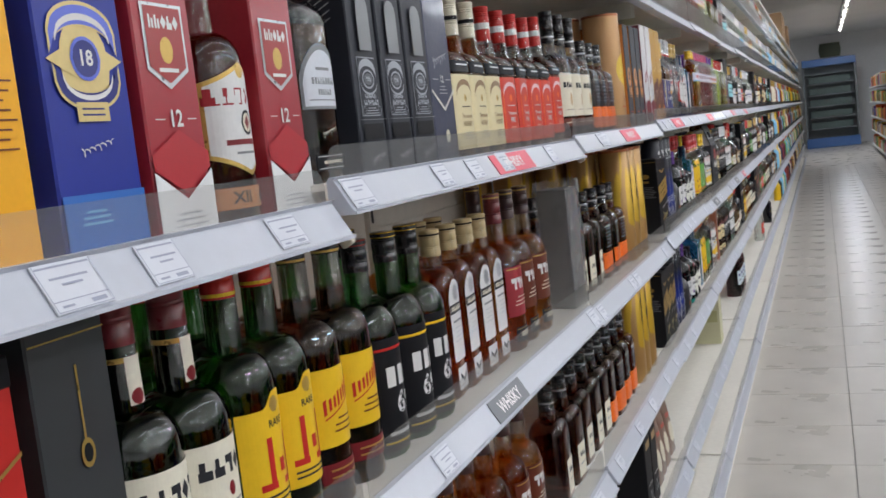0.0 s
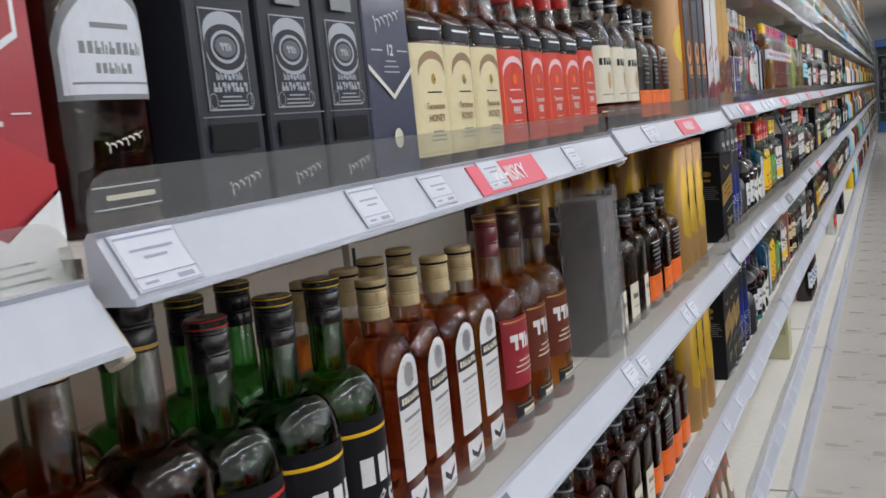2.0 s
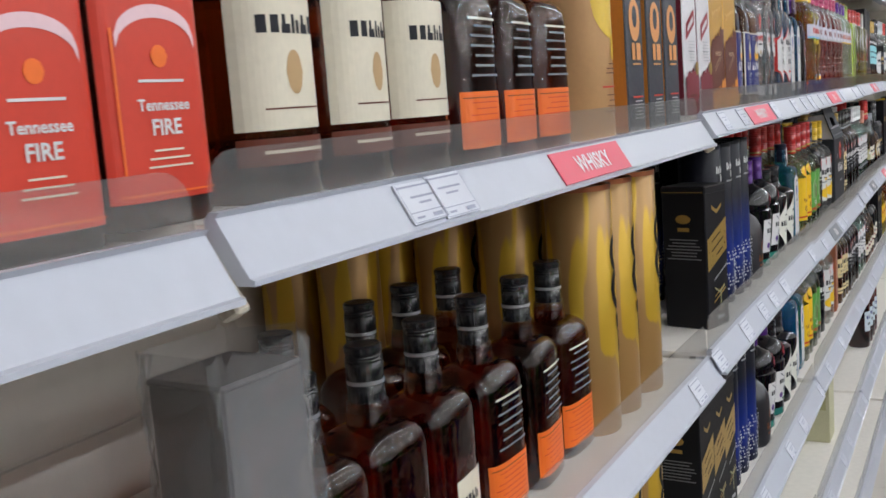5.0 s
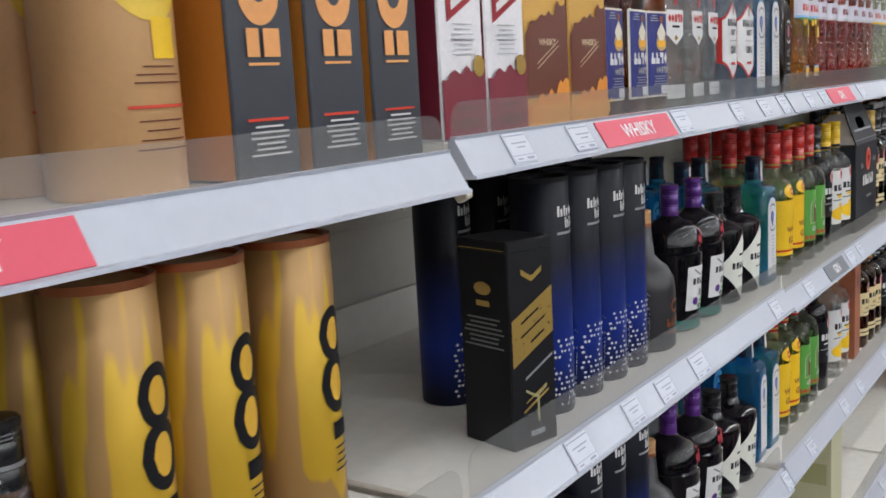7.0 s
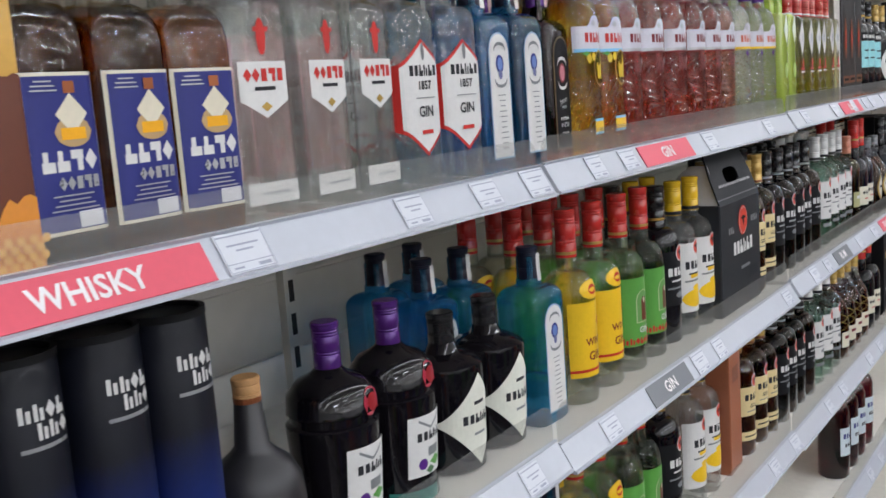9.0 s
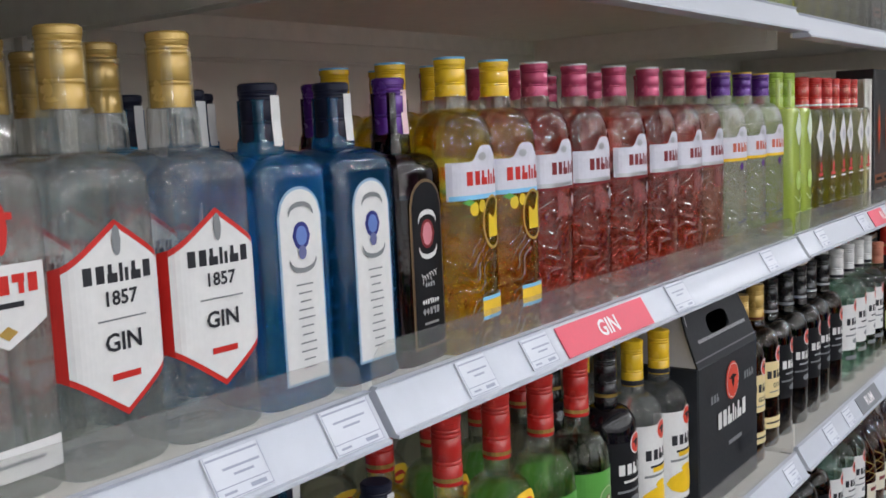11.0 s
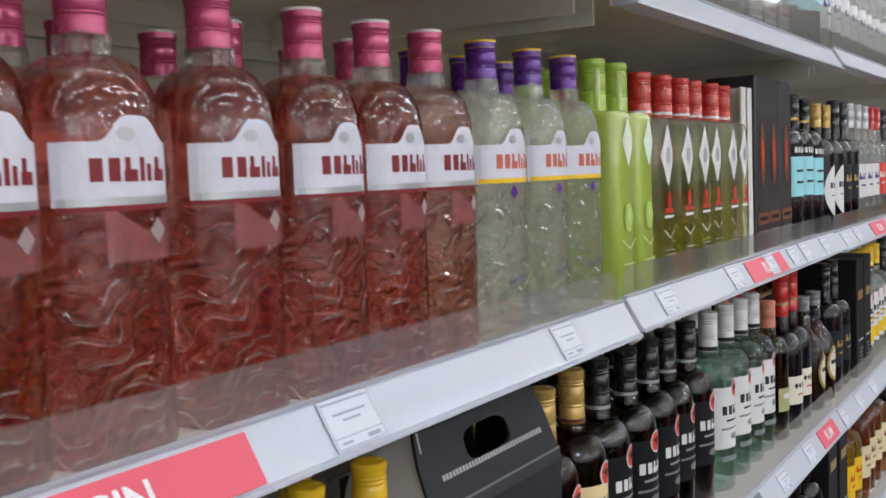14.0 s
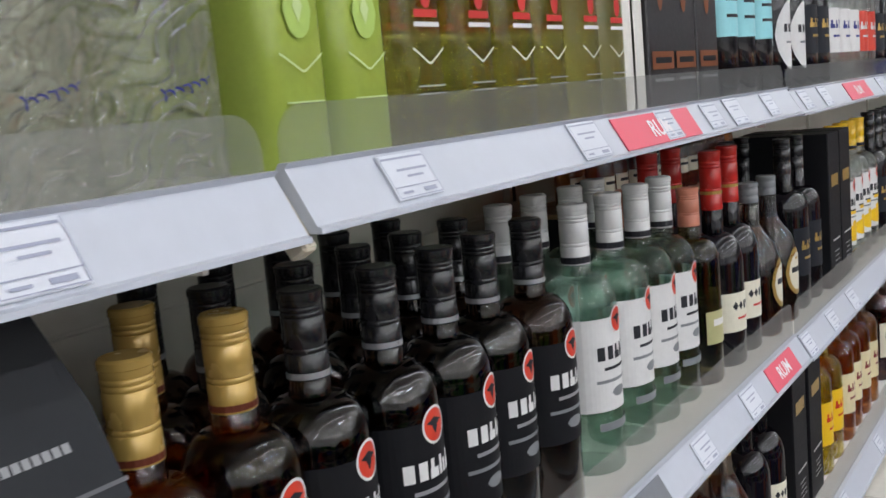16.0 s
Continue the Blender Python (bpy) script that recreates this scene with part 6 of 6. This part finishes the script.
row("middle", "horse", [0.863, 0.935], -0.498, 1)
row("middle", "vatred", [1.01], -0.5, 1)
row("middle", "vat", [1.085, 1.158], -0.5, 1)
row("middle", "bush", [1.25, 1.314, 1.38, 1.444], -0.505, 1, 0.068)
row("middle", "grant", [1.53], -0.505, 0)
row("middle", "grantdark", [1.605, 1.684], -0.505, 0)
put("grantdark", -0.63, 1.8, deck_z("middle", 1))
row("middle", "c_greybox", [1.925], -0.498, 0, turn=-4)
row("middle", "creamlow", [2.005, 2.093, 2.18], -0.51, 0)
row("middle", "orange", [2.275, 2.37, 2.46], -0.51, 0, 0.085)
row("middle", "orange", [2.11, 2.235, 2.32, 2.41], -0.605, 0, 0.085)
row("middle", "t_eight", [2.533, 2.614, 2.706], -0.5, 3, 0.084, turn=8)
row("middle", "t_eight", [2.45], -0.76, 1, 0.084, turn=75)
put("c_talons", -0.495, 3.036, deck_z("middle", 3), -15)
row("middle", "t_night", [3.142, 3.218], -0.508, 0, turn=4)
row("middle", "t_night", [3.288, 3.354], -0.508, 2, 0.075, turn=4)
row("middle", "t_night", [3.122, 3.212], -0.632, 0, 0.075, turn=10)
row("middle", "jaisal", [3.44], -0.512, 0)
row("middle", "tanq", [3.555, 3.653], -0.515, 0, turn=2)
row("middle", "hend", [3.752, 3.846], -0.518, 0, turn=0)
row("middle", "bombay", [3.955], -0.515, 0, 0.085)
for x, y in ((-0.61, 3.85), (-0.61, 3.935), (-0.7, 3.87), (-0.7, 3.955)):
    put("bombay", x, y, deck_z("middle", 4))
row("middle", "wineyellow", [4.05, 4.137], -0.51, 2, 0.08)
row("middle", "winegreen", [4.222, 4.305], -0.51, 2, 0.08)
row("middle", "captain", [4.388], -0.515, 1)
row("middle", "limon", [4.452, 4.524], -0.51, 1)
put("carrier", -0.515, 4.664, deck_z("middle", 4), 0)
row("middle", "gold", [4.813, 4.886], -0.505, 1)
row("middle", "black", [4.953, 5.03, 5.105, 5.174, 5.252], -0.505, 2, 0.078)
row("middle", "white", [5.346, 5.432, 5.505, 5.576], -0.505, 1)
row("middle", "olive", [5.65], -0.5, 1)
row("middle", "redfoil", [5.735, 5.812], -0.5, 1)
row("middle", "tag", [5.9, 5.99], -0.5, 0)
row("middle", "vd", [6.08, 6.16], -0.5, 1)
row("middle", "c_tallblack", [6.25, 6.34], -0.5, 1, turn=0)
row("middle", "limon", [6.43, 6.51, 6.59, 6.67], -0.5, 0)
BUILD["low_black"] = lambda: carton("low_black_carton", "low black carton with small bottles standing on it", 0.088, 0.16, 0.205, plain("card_black", (0.011, 0.011, 0.013), 0.45, spec=0.2), [("mark", "o", (0.01, 0.012, 0.01, 0.06), plain("dot_pink", (0.7, 0.08, 0.25), 0.4), [("o", (0.01, 0.012, -0.016, 0.056), plain("dot_pink", (0.7, 0.08, 0.25), 0.4))])], group="low black cartons", lid=(0.006, K("card")))
BUILD["mini"] = lambda: bottle("miniature_bottle", "miniature amber bottle with a copper cap", rb(0.105, 0.019, 0.06, 0.008, 1.0, 1.2), 2.0, glass("mini_amber_glass", (0.6, 0.25, 0.05), 0.5), (0.08, 0.108, 0.011, CAP("copper"), None), [("label", "b", (0.032, 0.022, 0, 0.035), PAP, [("b", (0.024, 0.004, 0, 0.038), INK)])], "miniature bottles")
for i in range(6):
    y = 5.7 + 0.092 * i
    z = deck_z("middle", bay_of(y)) + 0.0004
    put("low_black", -0.68, y, z, 0)
    for x in (-0.625, -0.67):
        for q in (-0.022, 0.022):
            put("mini", x, y + q, z + 0.2065)

# low shelf: much the same goods again
row("low", "vc", [0.9, 0.98, 1.06], -0.5, 1)
row("low", "grantdark", [1.2, 1.28, 1.36, 1.45, 1.53], -0.505, 1)
row("low", "creamlow", [1.72, 1.81, 1.9, 1.99, 2.08], -0.505, 0)
row("low", "orange", [2.15, 2.24, 2.33, 2.42], -0.505, 1)
row("low", "t_eight", [2.52, 2.6, 2.685], -0.5, 1, 0.084, turn=8)
row("low", "c_talons", [2.95, 3.03, 3.11], -0.505, 0, turn=-4)
row("low", "t_night", [3.2, 3.27, 3.34], -0.505, 1, 0.075, turn=4)
row("low", "jaisal", [3.42], -0.505, 0)
row("low", "tanq", [3.52, 3.615], -0.51, 0)
row("low", "hend", [3.71, 3.8], -0.51, 0)
row("low", "bombay", [3.885, 3.962], -0.51, 1, 0.085)
row("low", "wineyellow", [4.035, 4.11], -0.51, 1)
row("low", "winegreen", [4.185, 4.26], -0.51, 1)
row("low", "captain", [4.345], -0.51, 1)
row("low", "limon", [4.45, 4.53], -0.51, 0)
row("low", "c_copperbox", [4.63], -0.51, 0, turn=3)
row("low", "gold", [4.73, 4.81, 4.88], -0.505, 1)
row("low", "black", [4.96, 5.03, 5.1, 5.17], -0.505, 1)
row("low", "white", [5.26, 5.34, 5.42], -0.505, 1)
row("low", "net", [5.5, 5.58, 5.66, 5.74], -0.505, 1)
row("low", "redfoil", [5.83, 5.91], -0.505, 0)
row("low", "c_tallblack", [6.0, 6.1], -0.505, 0, turn=0)
row("low", "vg", [6.2, 6.28], -0.5, 0)
row("low", "vc", [6.38, 6.46, 6.54, 6.62], -0.5, 0)

# high shelf and top shelf
for lv in ("high", "top"):
    row(lv, "c_navygift", [1.9, 2.0], -0.51, 0, turn=0)
    row(lv, "va", [2.1, 2.2, 2.3, 2.4], -0.5, 0)
    row(lv, "beef", [2.52, 2.61, 2.7, 2.79], -0.5, 0)
    row(lv, "vb", [2.9, 2.98, 3.06, 3.15], -0.5, 0)
    row(lv, "gilbey", [3.25, 3.34, 3.43], -0.5, 0)
    row(lv, "va", [3.53, 3.62, 3.71], -0.5, 0)
row("high", "drygin", [3.8, 3.88], -0.495, 0)
row("high", "pinkgin", [3.98, 4.07, 4.16, 4.25, 4.34, 4.43, 4.52], -0.495, 1, 0.07)
row("high", "drygin", [4.61, 4.7, 4.79], -0.495, 1, 0.07)
row("high", "limebottle", [4.89, 4.96], -0.51, 0, turn=0)
row("high", "mojito", [5.04, 5.11, 5.18, 5.25, 5.32, 5.4], -0.495, 0)
row("high", "c_dark", [5.5, 5.58, 5.66], -0.505, 0, turn=0)
row("high", "cyan", [5.75, 5.83, 5.91], -0.5, 0)
row("high", "va", [6.0, 6.09, 6.18, 6.27, 6.36, 6.45, 6.54, 6.63, 6.72], -0.5, 0)
row("top", "va", [3.8 + 0.1 * k for k in range(30)], -0.5, 0)

# bottom shelf: few goods
row("bottom", "aperitif", [5.48, 5.57, 5.66, 5.76], -0.5, 0)


# ---- price tags and signs on the strips ----
LEAN = math.degrees(math.atan2(0.018, 0.03))


def strip_pose(level, y, up=0.018, out=0.0006):
    """A point on the face of a strip, for a flat thing that faces out and leans back with it."""
    zb = strip_z(level, bay_of(y))
    f = (up - 0.004) / 0.03
    return pose(X_STRIP + 0.009 - 0.018 * f + out * 0.86, y, zb + up + out * 0.5, 0, -LEAN, 0)


def flat(w, h, thick=0.0012):
    return boxes((0, thick, -w / 2, w / 2, -h / 2, h / 2), bevel=0.0003)


PT = ([(-1, 0.5, 0.0012), (1, 0.5, 0.0012)], 60.0)
TAGS = {}


def price_tag(level, y, style=0, up=0.018):
    if style in TAGS:
        return copy_thing(TAGS[style], strip_pose(level, y, up))
    w, h = ((0.05, 0.034), (0.042, 0.032), (0.046, 0.03))[style]
    t = root("price_tag", "small white paper price tag with grey print on the strip", "price tag", "price tags on the strips")
    part("card", flat(w, h), M_PAPER, t)
    pr = [("r", (w - 0.004, 0.0014, 0, h / 2 - 0.003), M_INK)]
    pr += [("r", (w * (0.66 - 0.3 * k), 0.0016, 0.002 * style, h / 2 - 0.011 - 0.0046 * k), M_INK) for k in range(2)]
    pr += [("r", (w - 0.002, 0.0007, 0, -h / 2 + 0.008), M_INK), ("r", (0.013, 0.0028, w / 2 - 0.012, -h / 2 + 0.0042), M_INK), ("r", (0.01, 0.0016, -w / 2 + 0.011, -h / 2 + 0.0042), M_INK)]
    pr += [("r", (0.0006, h - 0.002, q * (w / 2 - 0.001), 0), M_INK) for q in (-1, 1)] + [("r", (w - 0.002, 0.0006, 0, -h / 2 + 0.001), M_INK)]
    prints(PT, t, pr, 0.0004)
    t.matrix_basis = strip_pose(level, y, up)
    TAGS[style] = t
    return t


def section_sign(level, y0, y1, word, grey=False):
    w = y1 - y0
    t = root("section_sign", "%s plastic strip sign with white word %s" % ("grey" if grey else "red", word.lower()), "sign", "section signs on the strips")
    part("plate", flat(w, 0.032), M_TAGG if grey else M_RED, t)
    prints(PT, t, [("t", (word, 0.024, 0.0, -0.001), M_TAGW)], 0.0005, "writing")
    t.matrix_basis = strip_pose(level, (y0 + y1) / 2, 0.018, 0.0004)


for y0, y1, word in ((1.315, 1.5, "WHISKY"), (2.288, 2.475, "WHISKY"), (3.13, 3.335, "WHISKY"), (4.125, 4.312, "GIN"), (5.28, 5.47, "RUM"), (6.2, 6.38, "RUM")):
    section_sign("upper", y0, y1, word)
for y0, y1, word in ((1.2, 1.34, "WHISKY"), (4.12, 4.27, "GIN"), (5.2, 5.34, "RUM")):
    section_sign("middle", y0, y1, word, True)
section_sign("middle", 5.7, 5.82, "RUM")
UP_TAGS = (0.475, 0.565, 0.735, 0.88, 1.115, 1.235, 1.368, 1.63, 2.045, 2.09, 2.955, 3.085, 3.372, 3.592, 3.722, 3.828, 3.985, 4.085, 4.4, 4.714, 4.97, 5.222, 5.4, 5.53, 5.61, 5.75, 5.93, 6.05, 6.5, 6.6)
MID_TAGS = (0.8, 1.02, 1.82, 1.9, 2.24, 2.3, 2.74, 2.87, 3.06, 3.2, 3.3, 3.42, 3.78, 3.99, 4.32, 4.41, 4.81, 5.02, 5.13, 5.45, 5.62, 5.9, 6.05, 6.2)
for i, y in enumerate(UP_TAGS):
    price_tag("upper", y, i % 3, 0.019 if i != 6 else 0.0215)
for i, y in enumerate(MID_TAGS):
    price_tag("middle", y, (i + 1) % 3)
for lv in ("low", "bottom"):
    for i in range(26):
        price_tag(lv, 1.1 + 0.21 * i + 0.05 * math.sin(i * 3.1), i % 3)

# loose end caps at three joints of the upper strips
for y in (BAY0, BAY0 + PITCH, BAY0 + 2 * PITCH, BAY0 + 4 * PITCH):
    zb = strip_z("upper", bay_of(y - 0.05))
    c = root("strip_end_cap", "yellowed plastic end cap at a strip joint", "end cap", "strip end caps")
    bm = boxes((-0.012, 0.0, -0.006, 0.006, 0.0, 0.036), (-0.0135, 0.001, -0.002, 0.002, 0.002, 0.044), bevel=0.0015)
    part("moulding", bm, M_JOINT, c)
    c.matrix_basis = pose(X_STRIP + 0.008, y, zb - 0.004, 0, -LEAN, 6)

# a white divider card on the upper shelf
dv = root("divider_panel", "white upright divider panel between bottles on the shelf", "divider")
part("panel", boxes((-0.2, 0.0, -0.003, 0.003, 0.0, 0.25), (-0.003, 0.0, -0.026, 0.026, 0.0, 0.25)), plain("divider_white", (0.72, 0.7, 0.64), 0.4), dv)
dv.matrix_basis = pose(-0.465, 5.425, deck_z("upper", 5))

# bottom shelf: pouches, a cream carton and dark boxes
M_POUCH = plain("pouch_brown", (0.22, 0.13, 0.09), 0.35, var=0.3, scale=25, coat=0.5)


def pouch():
    t = root("foil_pouch", "brown printed foil pouch standing on the bottom shelf", "pouch", "foil pouches on the bottom shelf")
    part("bag", loft([(0, 0.045, 0.02), (0.01, 0.05, 0.026), (0.07, 0.048, 0.022), (0.13, 0.046, 0.01), (0.15, 0.046, 0.002), (0.165, 0.046, 0.0015)], 2.6, 20), M_POUCH, t, "", True)
    P = ([(0, 0.045, 0.02), (0.01, 0.05, 0.026), (0.07, 0.048, 0.022), (0.13, 0.046, 0.01), (0.165, 0.046, 0.0015)], 2.6)
    prints(P, t, [("o", (0.05, 0.06, 0, 0.07), PAP), ("b", (0.04, 0.012, 0, 0.12), K("firered"))], 0.001)
    return t


BUILD["pouch"] = pouch
row("bottom", "pouch", [2.66, 2.74, 2.82, 2.9], -0.5, 1, 0.06)
row("bottom", "c_tallblack", [2.46, 2.55], -0.51, 0, turn=0)
BUILD["creambox"] = lambda: carton("cream_carton", "plain cream card carton on the bottom shelf", 0.1, 0.16, 0.24, plain("card_cream", (0.55, 0.53, 0.34), 0.6), [], side=[("b", (0.1, 0.05, 0.02, 0.12), K("olive"))])
row("bottom", "creambox", [4.42], -0.55, 0, turn=0)

# ---- goods farther down the run ----
far = random.Random(11)
FAR_KINDS = ("va", "vb", "vc", "vd", "ve", "vf", "vd", "vh", "gold", "white", "black", "redfoil", "bone", "cyan", "c_tallblack", "c_dark")
for lv in LEVELS:
    if lv == "base":
        continue
    y = 6.78
    while y < 10.8:
        kind = far.choice(FAR_KINDS) if lv not in ("high", "top") else far.choice(("va", "vb", "va", "vf", "vc"))
        if lv == "bottom" and far.random() < 0.5:
            y += 0.5
            continue
        for k in range(far.randint(2, 4)):
            if y > 10.8:
                break
            put(kind, -0.5, y, deck_z(lv, bay_of(y)) + 0.0004)
            y += 0.083
        y += 0.01

FAR_COLS = [(K("navy"), CAP("black")), (K("paper"), CAP("gold")), (K("brown"), CAP("red")), (K("green"), CAP("red")), (K("white"), CAP("silver")), (K("charcoal"), CAP("black")), (K("maroon"), CAP("gold")), (K("sky"), CAP("white")), (K("yellow"), CAP("yellow"))]


def far_goods(lv, ya, yb):
    """Small bottles far off, joined colour by colour."""
    bms = [bmesh.new() for _ in range(len(FAR_COLS) * 2)]
    y = ya
    while y < yb:
        c = far.randrange(len(FAR_COLS)) if lv not in ("high", "top") else far.choice((4, 4, 7, 1))
        for _ in range(far.randint(2, 5)):
            if lv == "bottom" and far.random() < 0.4:
                y += 0.1
                continue
            z = deck_z(lv, bay_of(y))
            for bi, (z0, z1, r0, r1) in ((c * 2, (0, 0.16, 0.036, 0.036)), (c * 2, (0.16, 0.2, 0.036, 0.014)), (c * 2 + 1, (0.2, 0.265, 0.016, 0.016))):
                bmesh.ops.create_cone(bms[bi], segments=8, radius1=r0, radius2=r1, depth=z1 - z0, cap_ends=True, matrix=Matrix.Translation((-0.49, y, z + (z0 + z1) / 2)))
            y += 0.084
    holder = root("distant_bottles", "rows of small coloured bottles far down the shelf", "bottles", kind="stuff")
    for i, bm in enumerate(bms):
        if len(bm.verts):
            part("glass" if i % 2 == 0 else "caps", bm, FAR_COLS[i // 2][i % 2], holder)
        else:
            bm.free()


for lv in LEVELS:
    if lv != "base":
        for b in range(11, 25, 2):
            far_goods(lv, bay_span(b)[0] + 0.01, bay_span(b + 1)[1] - 0.02)

# cartons stacked on top of the run
for y, w in ((16.0, 0.5), (16.7, 0.45), (19.0, 0.6)):
    t = root("cardboard_carton", "brown cardboard carton stored on top of the shelf run", "carton", "cartons on the shelf run")
    part("carton", boxes((-0.2, 0.2, -w / 2, w / 2, 0, 0.4), bevel=0.004), plain("cardboard", (0.38, 0.24, 0.13), 0.8, var=0.12), t)
    part("tape", boxes((0.2, 0.2012, -0.03, 0.03, 0.0, 0.4)), plain("parcel_tape", (0.45, 0.33, 0.2), 0.3), t)
    t.matrix_basis = pose(-0.66, y, 2.422)
top_board = tagged(new("shelf_top_board", mesh_of("shelf_top_board", boxes((X_BACK, X_STRIP - 0.02, -2.1, 25.0, 2.40, 2.42)), M_SHELF)), "white steel cover board on top of the run", "board", kind="structure")

# ---- far end: open chiller with blue trim ----
ch = root("display_chiller", "tall open display chiller with blue trim and dark shelves", "chiller")
CY = END_Y - 0.6
M_BLUETRIM = plain("chiller_blue", (0.06, 0.16, 0.42), 0.35, coat=0.3)
M_DARKIN = plain("chiller_inside", (0.2, 0.22, 0.23), 0.5)
part("back", boxes((-0.45, 1.0, CY + 0.5, CY + 0.56, 0.1, 2.5)), M_DARKIN, ch)
part("side", boxes((-0.5, -0.45, CY, CY + 0.56, 0.0, 2.6)), M_DARKIN, ch)
part("side", boxes((1.0, 1.05, CY, CY + 0.56, 0.0, 2.6)), M_DARKIN, ch)
part("canopy", boxes((-0.5, 1.05, CY - 0.05, CY + 0.56, 2.5, 2.72), bevel=0.01), M_BLUETRIM, ch, "blue canopy")
part("plinth", boxes((-0.5, 1.05, CY - 0.05, CY + 0.1, 0.0, 0.3), bevel=0.01), M_BLUETRIM, ch, "blue plinth")
for z in (0.55, 0.9, 1.25, 1.6, 1.95, 2.25):
    part("shelf_board", boxes((-0.45, 1.0, CY + 0.05, CY + 0.5, z, z + 0.03)), M_DARKIN, ch)
for i, z in enumerate((0.58, 0.93, 1.28, 1.63, 1.98)):
    pk = root("chilled_pack", "grey-green chilled pack on the chiller shelf", "pack", "packs in the chiller")
    part("pack", boxes((-0.6, 0.6, -0.1, 0.1, 0, 0.2), bevel=0.01), plain("pack_greygreen", (0.1, 0.14, 0.13), 0.5, var=0.4, scale=6), pk)
    pk.matrix_basis = pose(0.27, CY + 0.25, z + 0.001)
lmp = root("wall_lamp", "round pale wall lamp high on the far wall", "wall lamp")
part("shade", loft([(-0.22, 0.3, 0.02), (0.0, 0.34, 0.05), (0.22, 0.3, 0.02)], 2, 20), plain("wall_lamp_shade", (0.1, 0.12, 0.07), 0.5), lmp, "", True)
lmp.matrix_basis = pose(0.35, END_Y + 0.84, 3.02, 0, 0, 90)

# ---- the shelf run across the aisle ----
M_MIX = [K(c) for c in ("red", "yellow", "blue", "white", "maroon", "green", "paper", "orange", "charcoal", "navy")]
rg = root("opposite_shelf_run", "white shelf run across the aisle with coloured packets, near stretch added unseen", "shelf run")
RX = 1.22
part("back", boxes((RX + 0.5, RX + 0.55, 17.5, 30.0, 0, 2.05)), M_BACK, rg)
part("back", boxes((RX + 0.5, RX + 0.55, -3.0, 17.5, 0, 1.22)), M_BACK, rg)
DECKS = (0.12, 0.5, 0.88, 1.26, 1.64)
for z in DECKS:
    part("deck", boxes((RX, RX + 0.5, -3.0 if z < 1.0 else 17.5, 30.0, z, z + 0.03)), M_LIP, rg)
packs = [bmesh.new() for _ in M_MIX]
for z in DECKS:
    y = -2.9 if z < 1.0 else 17.6
    while y < 18.9:
        w = far.uniform(0.07, 0.16)
        h = far.uniform(0.18, 0.32)
        c = far.randrange(len(M_MIX))
        for _ in range(far.randint(2, 4)):
            box(packs[c], RX + 0.04, RX + 0.3, y, y + w - 0.008, z + 0.031, z + 0.031 + h)
            y += w
goods = root("opposite_goods", "rows of coloured packets on the opposite shelves, mostly added out of view", "packets", kind="stuff")
for bm, m in zip(packs, M_MIX):
    part("packets", bm, m, goods)
for z in DECKS:
    y = 19.05
    while y < 29.8:
        w = far.uniform(0.3, 0.5)
        pk = root("packet_block", "block of bright packets on the opposite shelf", "packets", "packets on the opposite run")
        part("packet", boxes((0, 0.25, 0, w - 0.02, 0, far.uniform(0.2, 0.3)), bevel=0.006), far.choice(M_MIX[:8]), pk)
        pk.matrix_basis = pose(RX + 0.03, y, z + 0.031)
        y += w

# ---- floor tiles ----
TS = 0.54
bm = boxes((0.002, TS - 0.002, 0.002, TS - 0.002, -0.006, 0.0), bevel=0.0012)
ME_TILE = mesh_of("tile", bm, M_TILE)
X0, Y0 = 0.03 - TS * 2, 4.82 - TS * 13
for i in range(0, 6):
    for j in range(0, 48):
        t = new("tile", ME_TILE)
        t.parent, t.location = floor, (X0 + i * TS, Y0 + j * TS, 0.0005 * math.sin(i * 7.1 + j * 3.3))
rest = boxes((X0 + 6 * TS + 0.002, 19.9, -5.9, END_Y, -0.006, 0.0), (-5.9, X0 - 0.002, -5.9, END_Y, -0.006, 0.0), (X0, X0 + 6 * TS, Y0 + 48 * TS + 0.002, END_Y + 0.8, -0.006, 0.0), (X0, X0 + 6 * TS, -5.9, Y0 - 0.002, -0.006, 0.0))
part("floor_far", rest, M_TILE, floor)
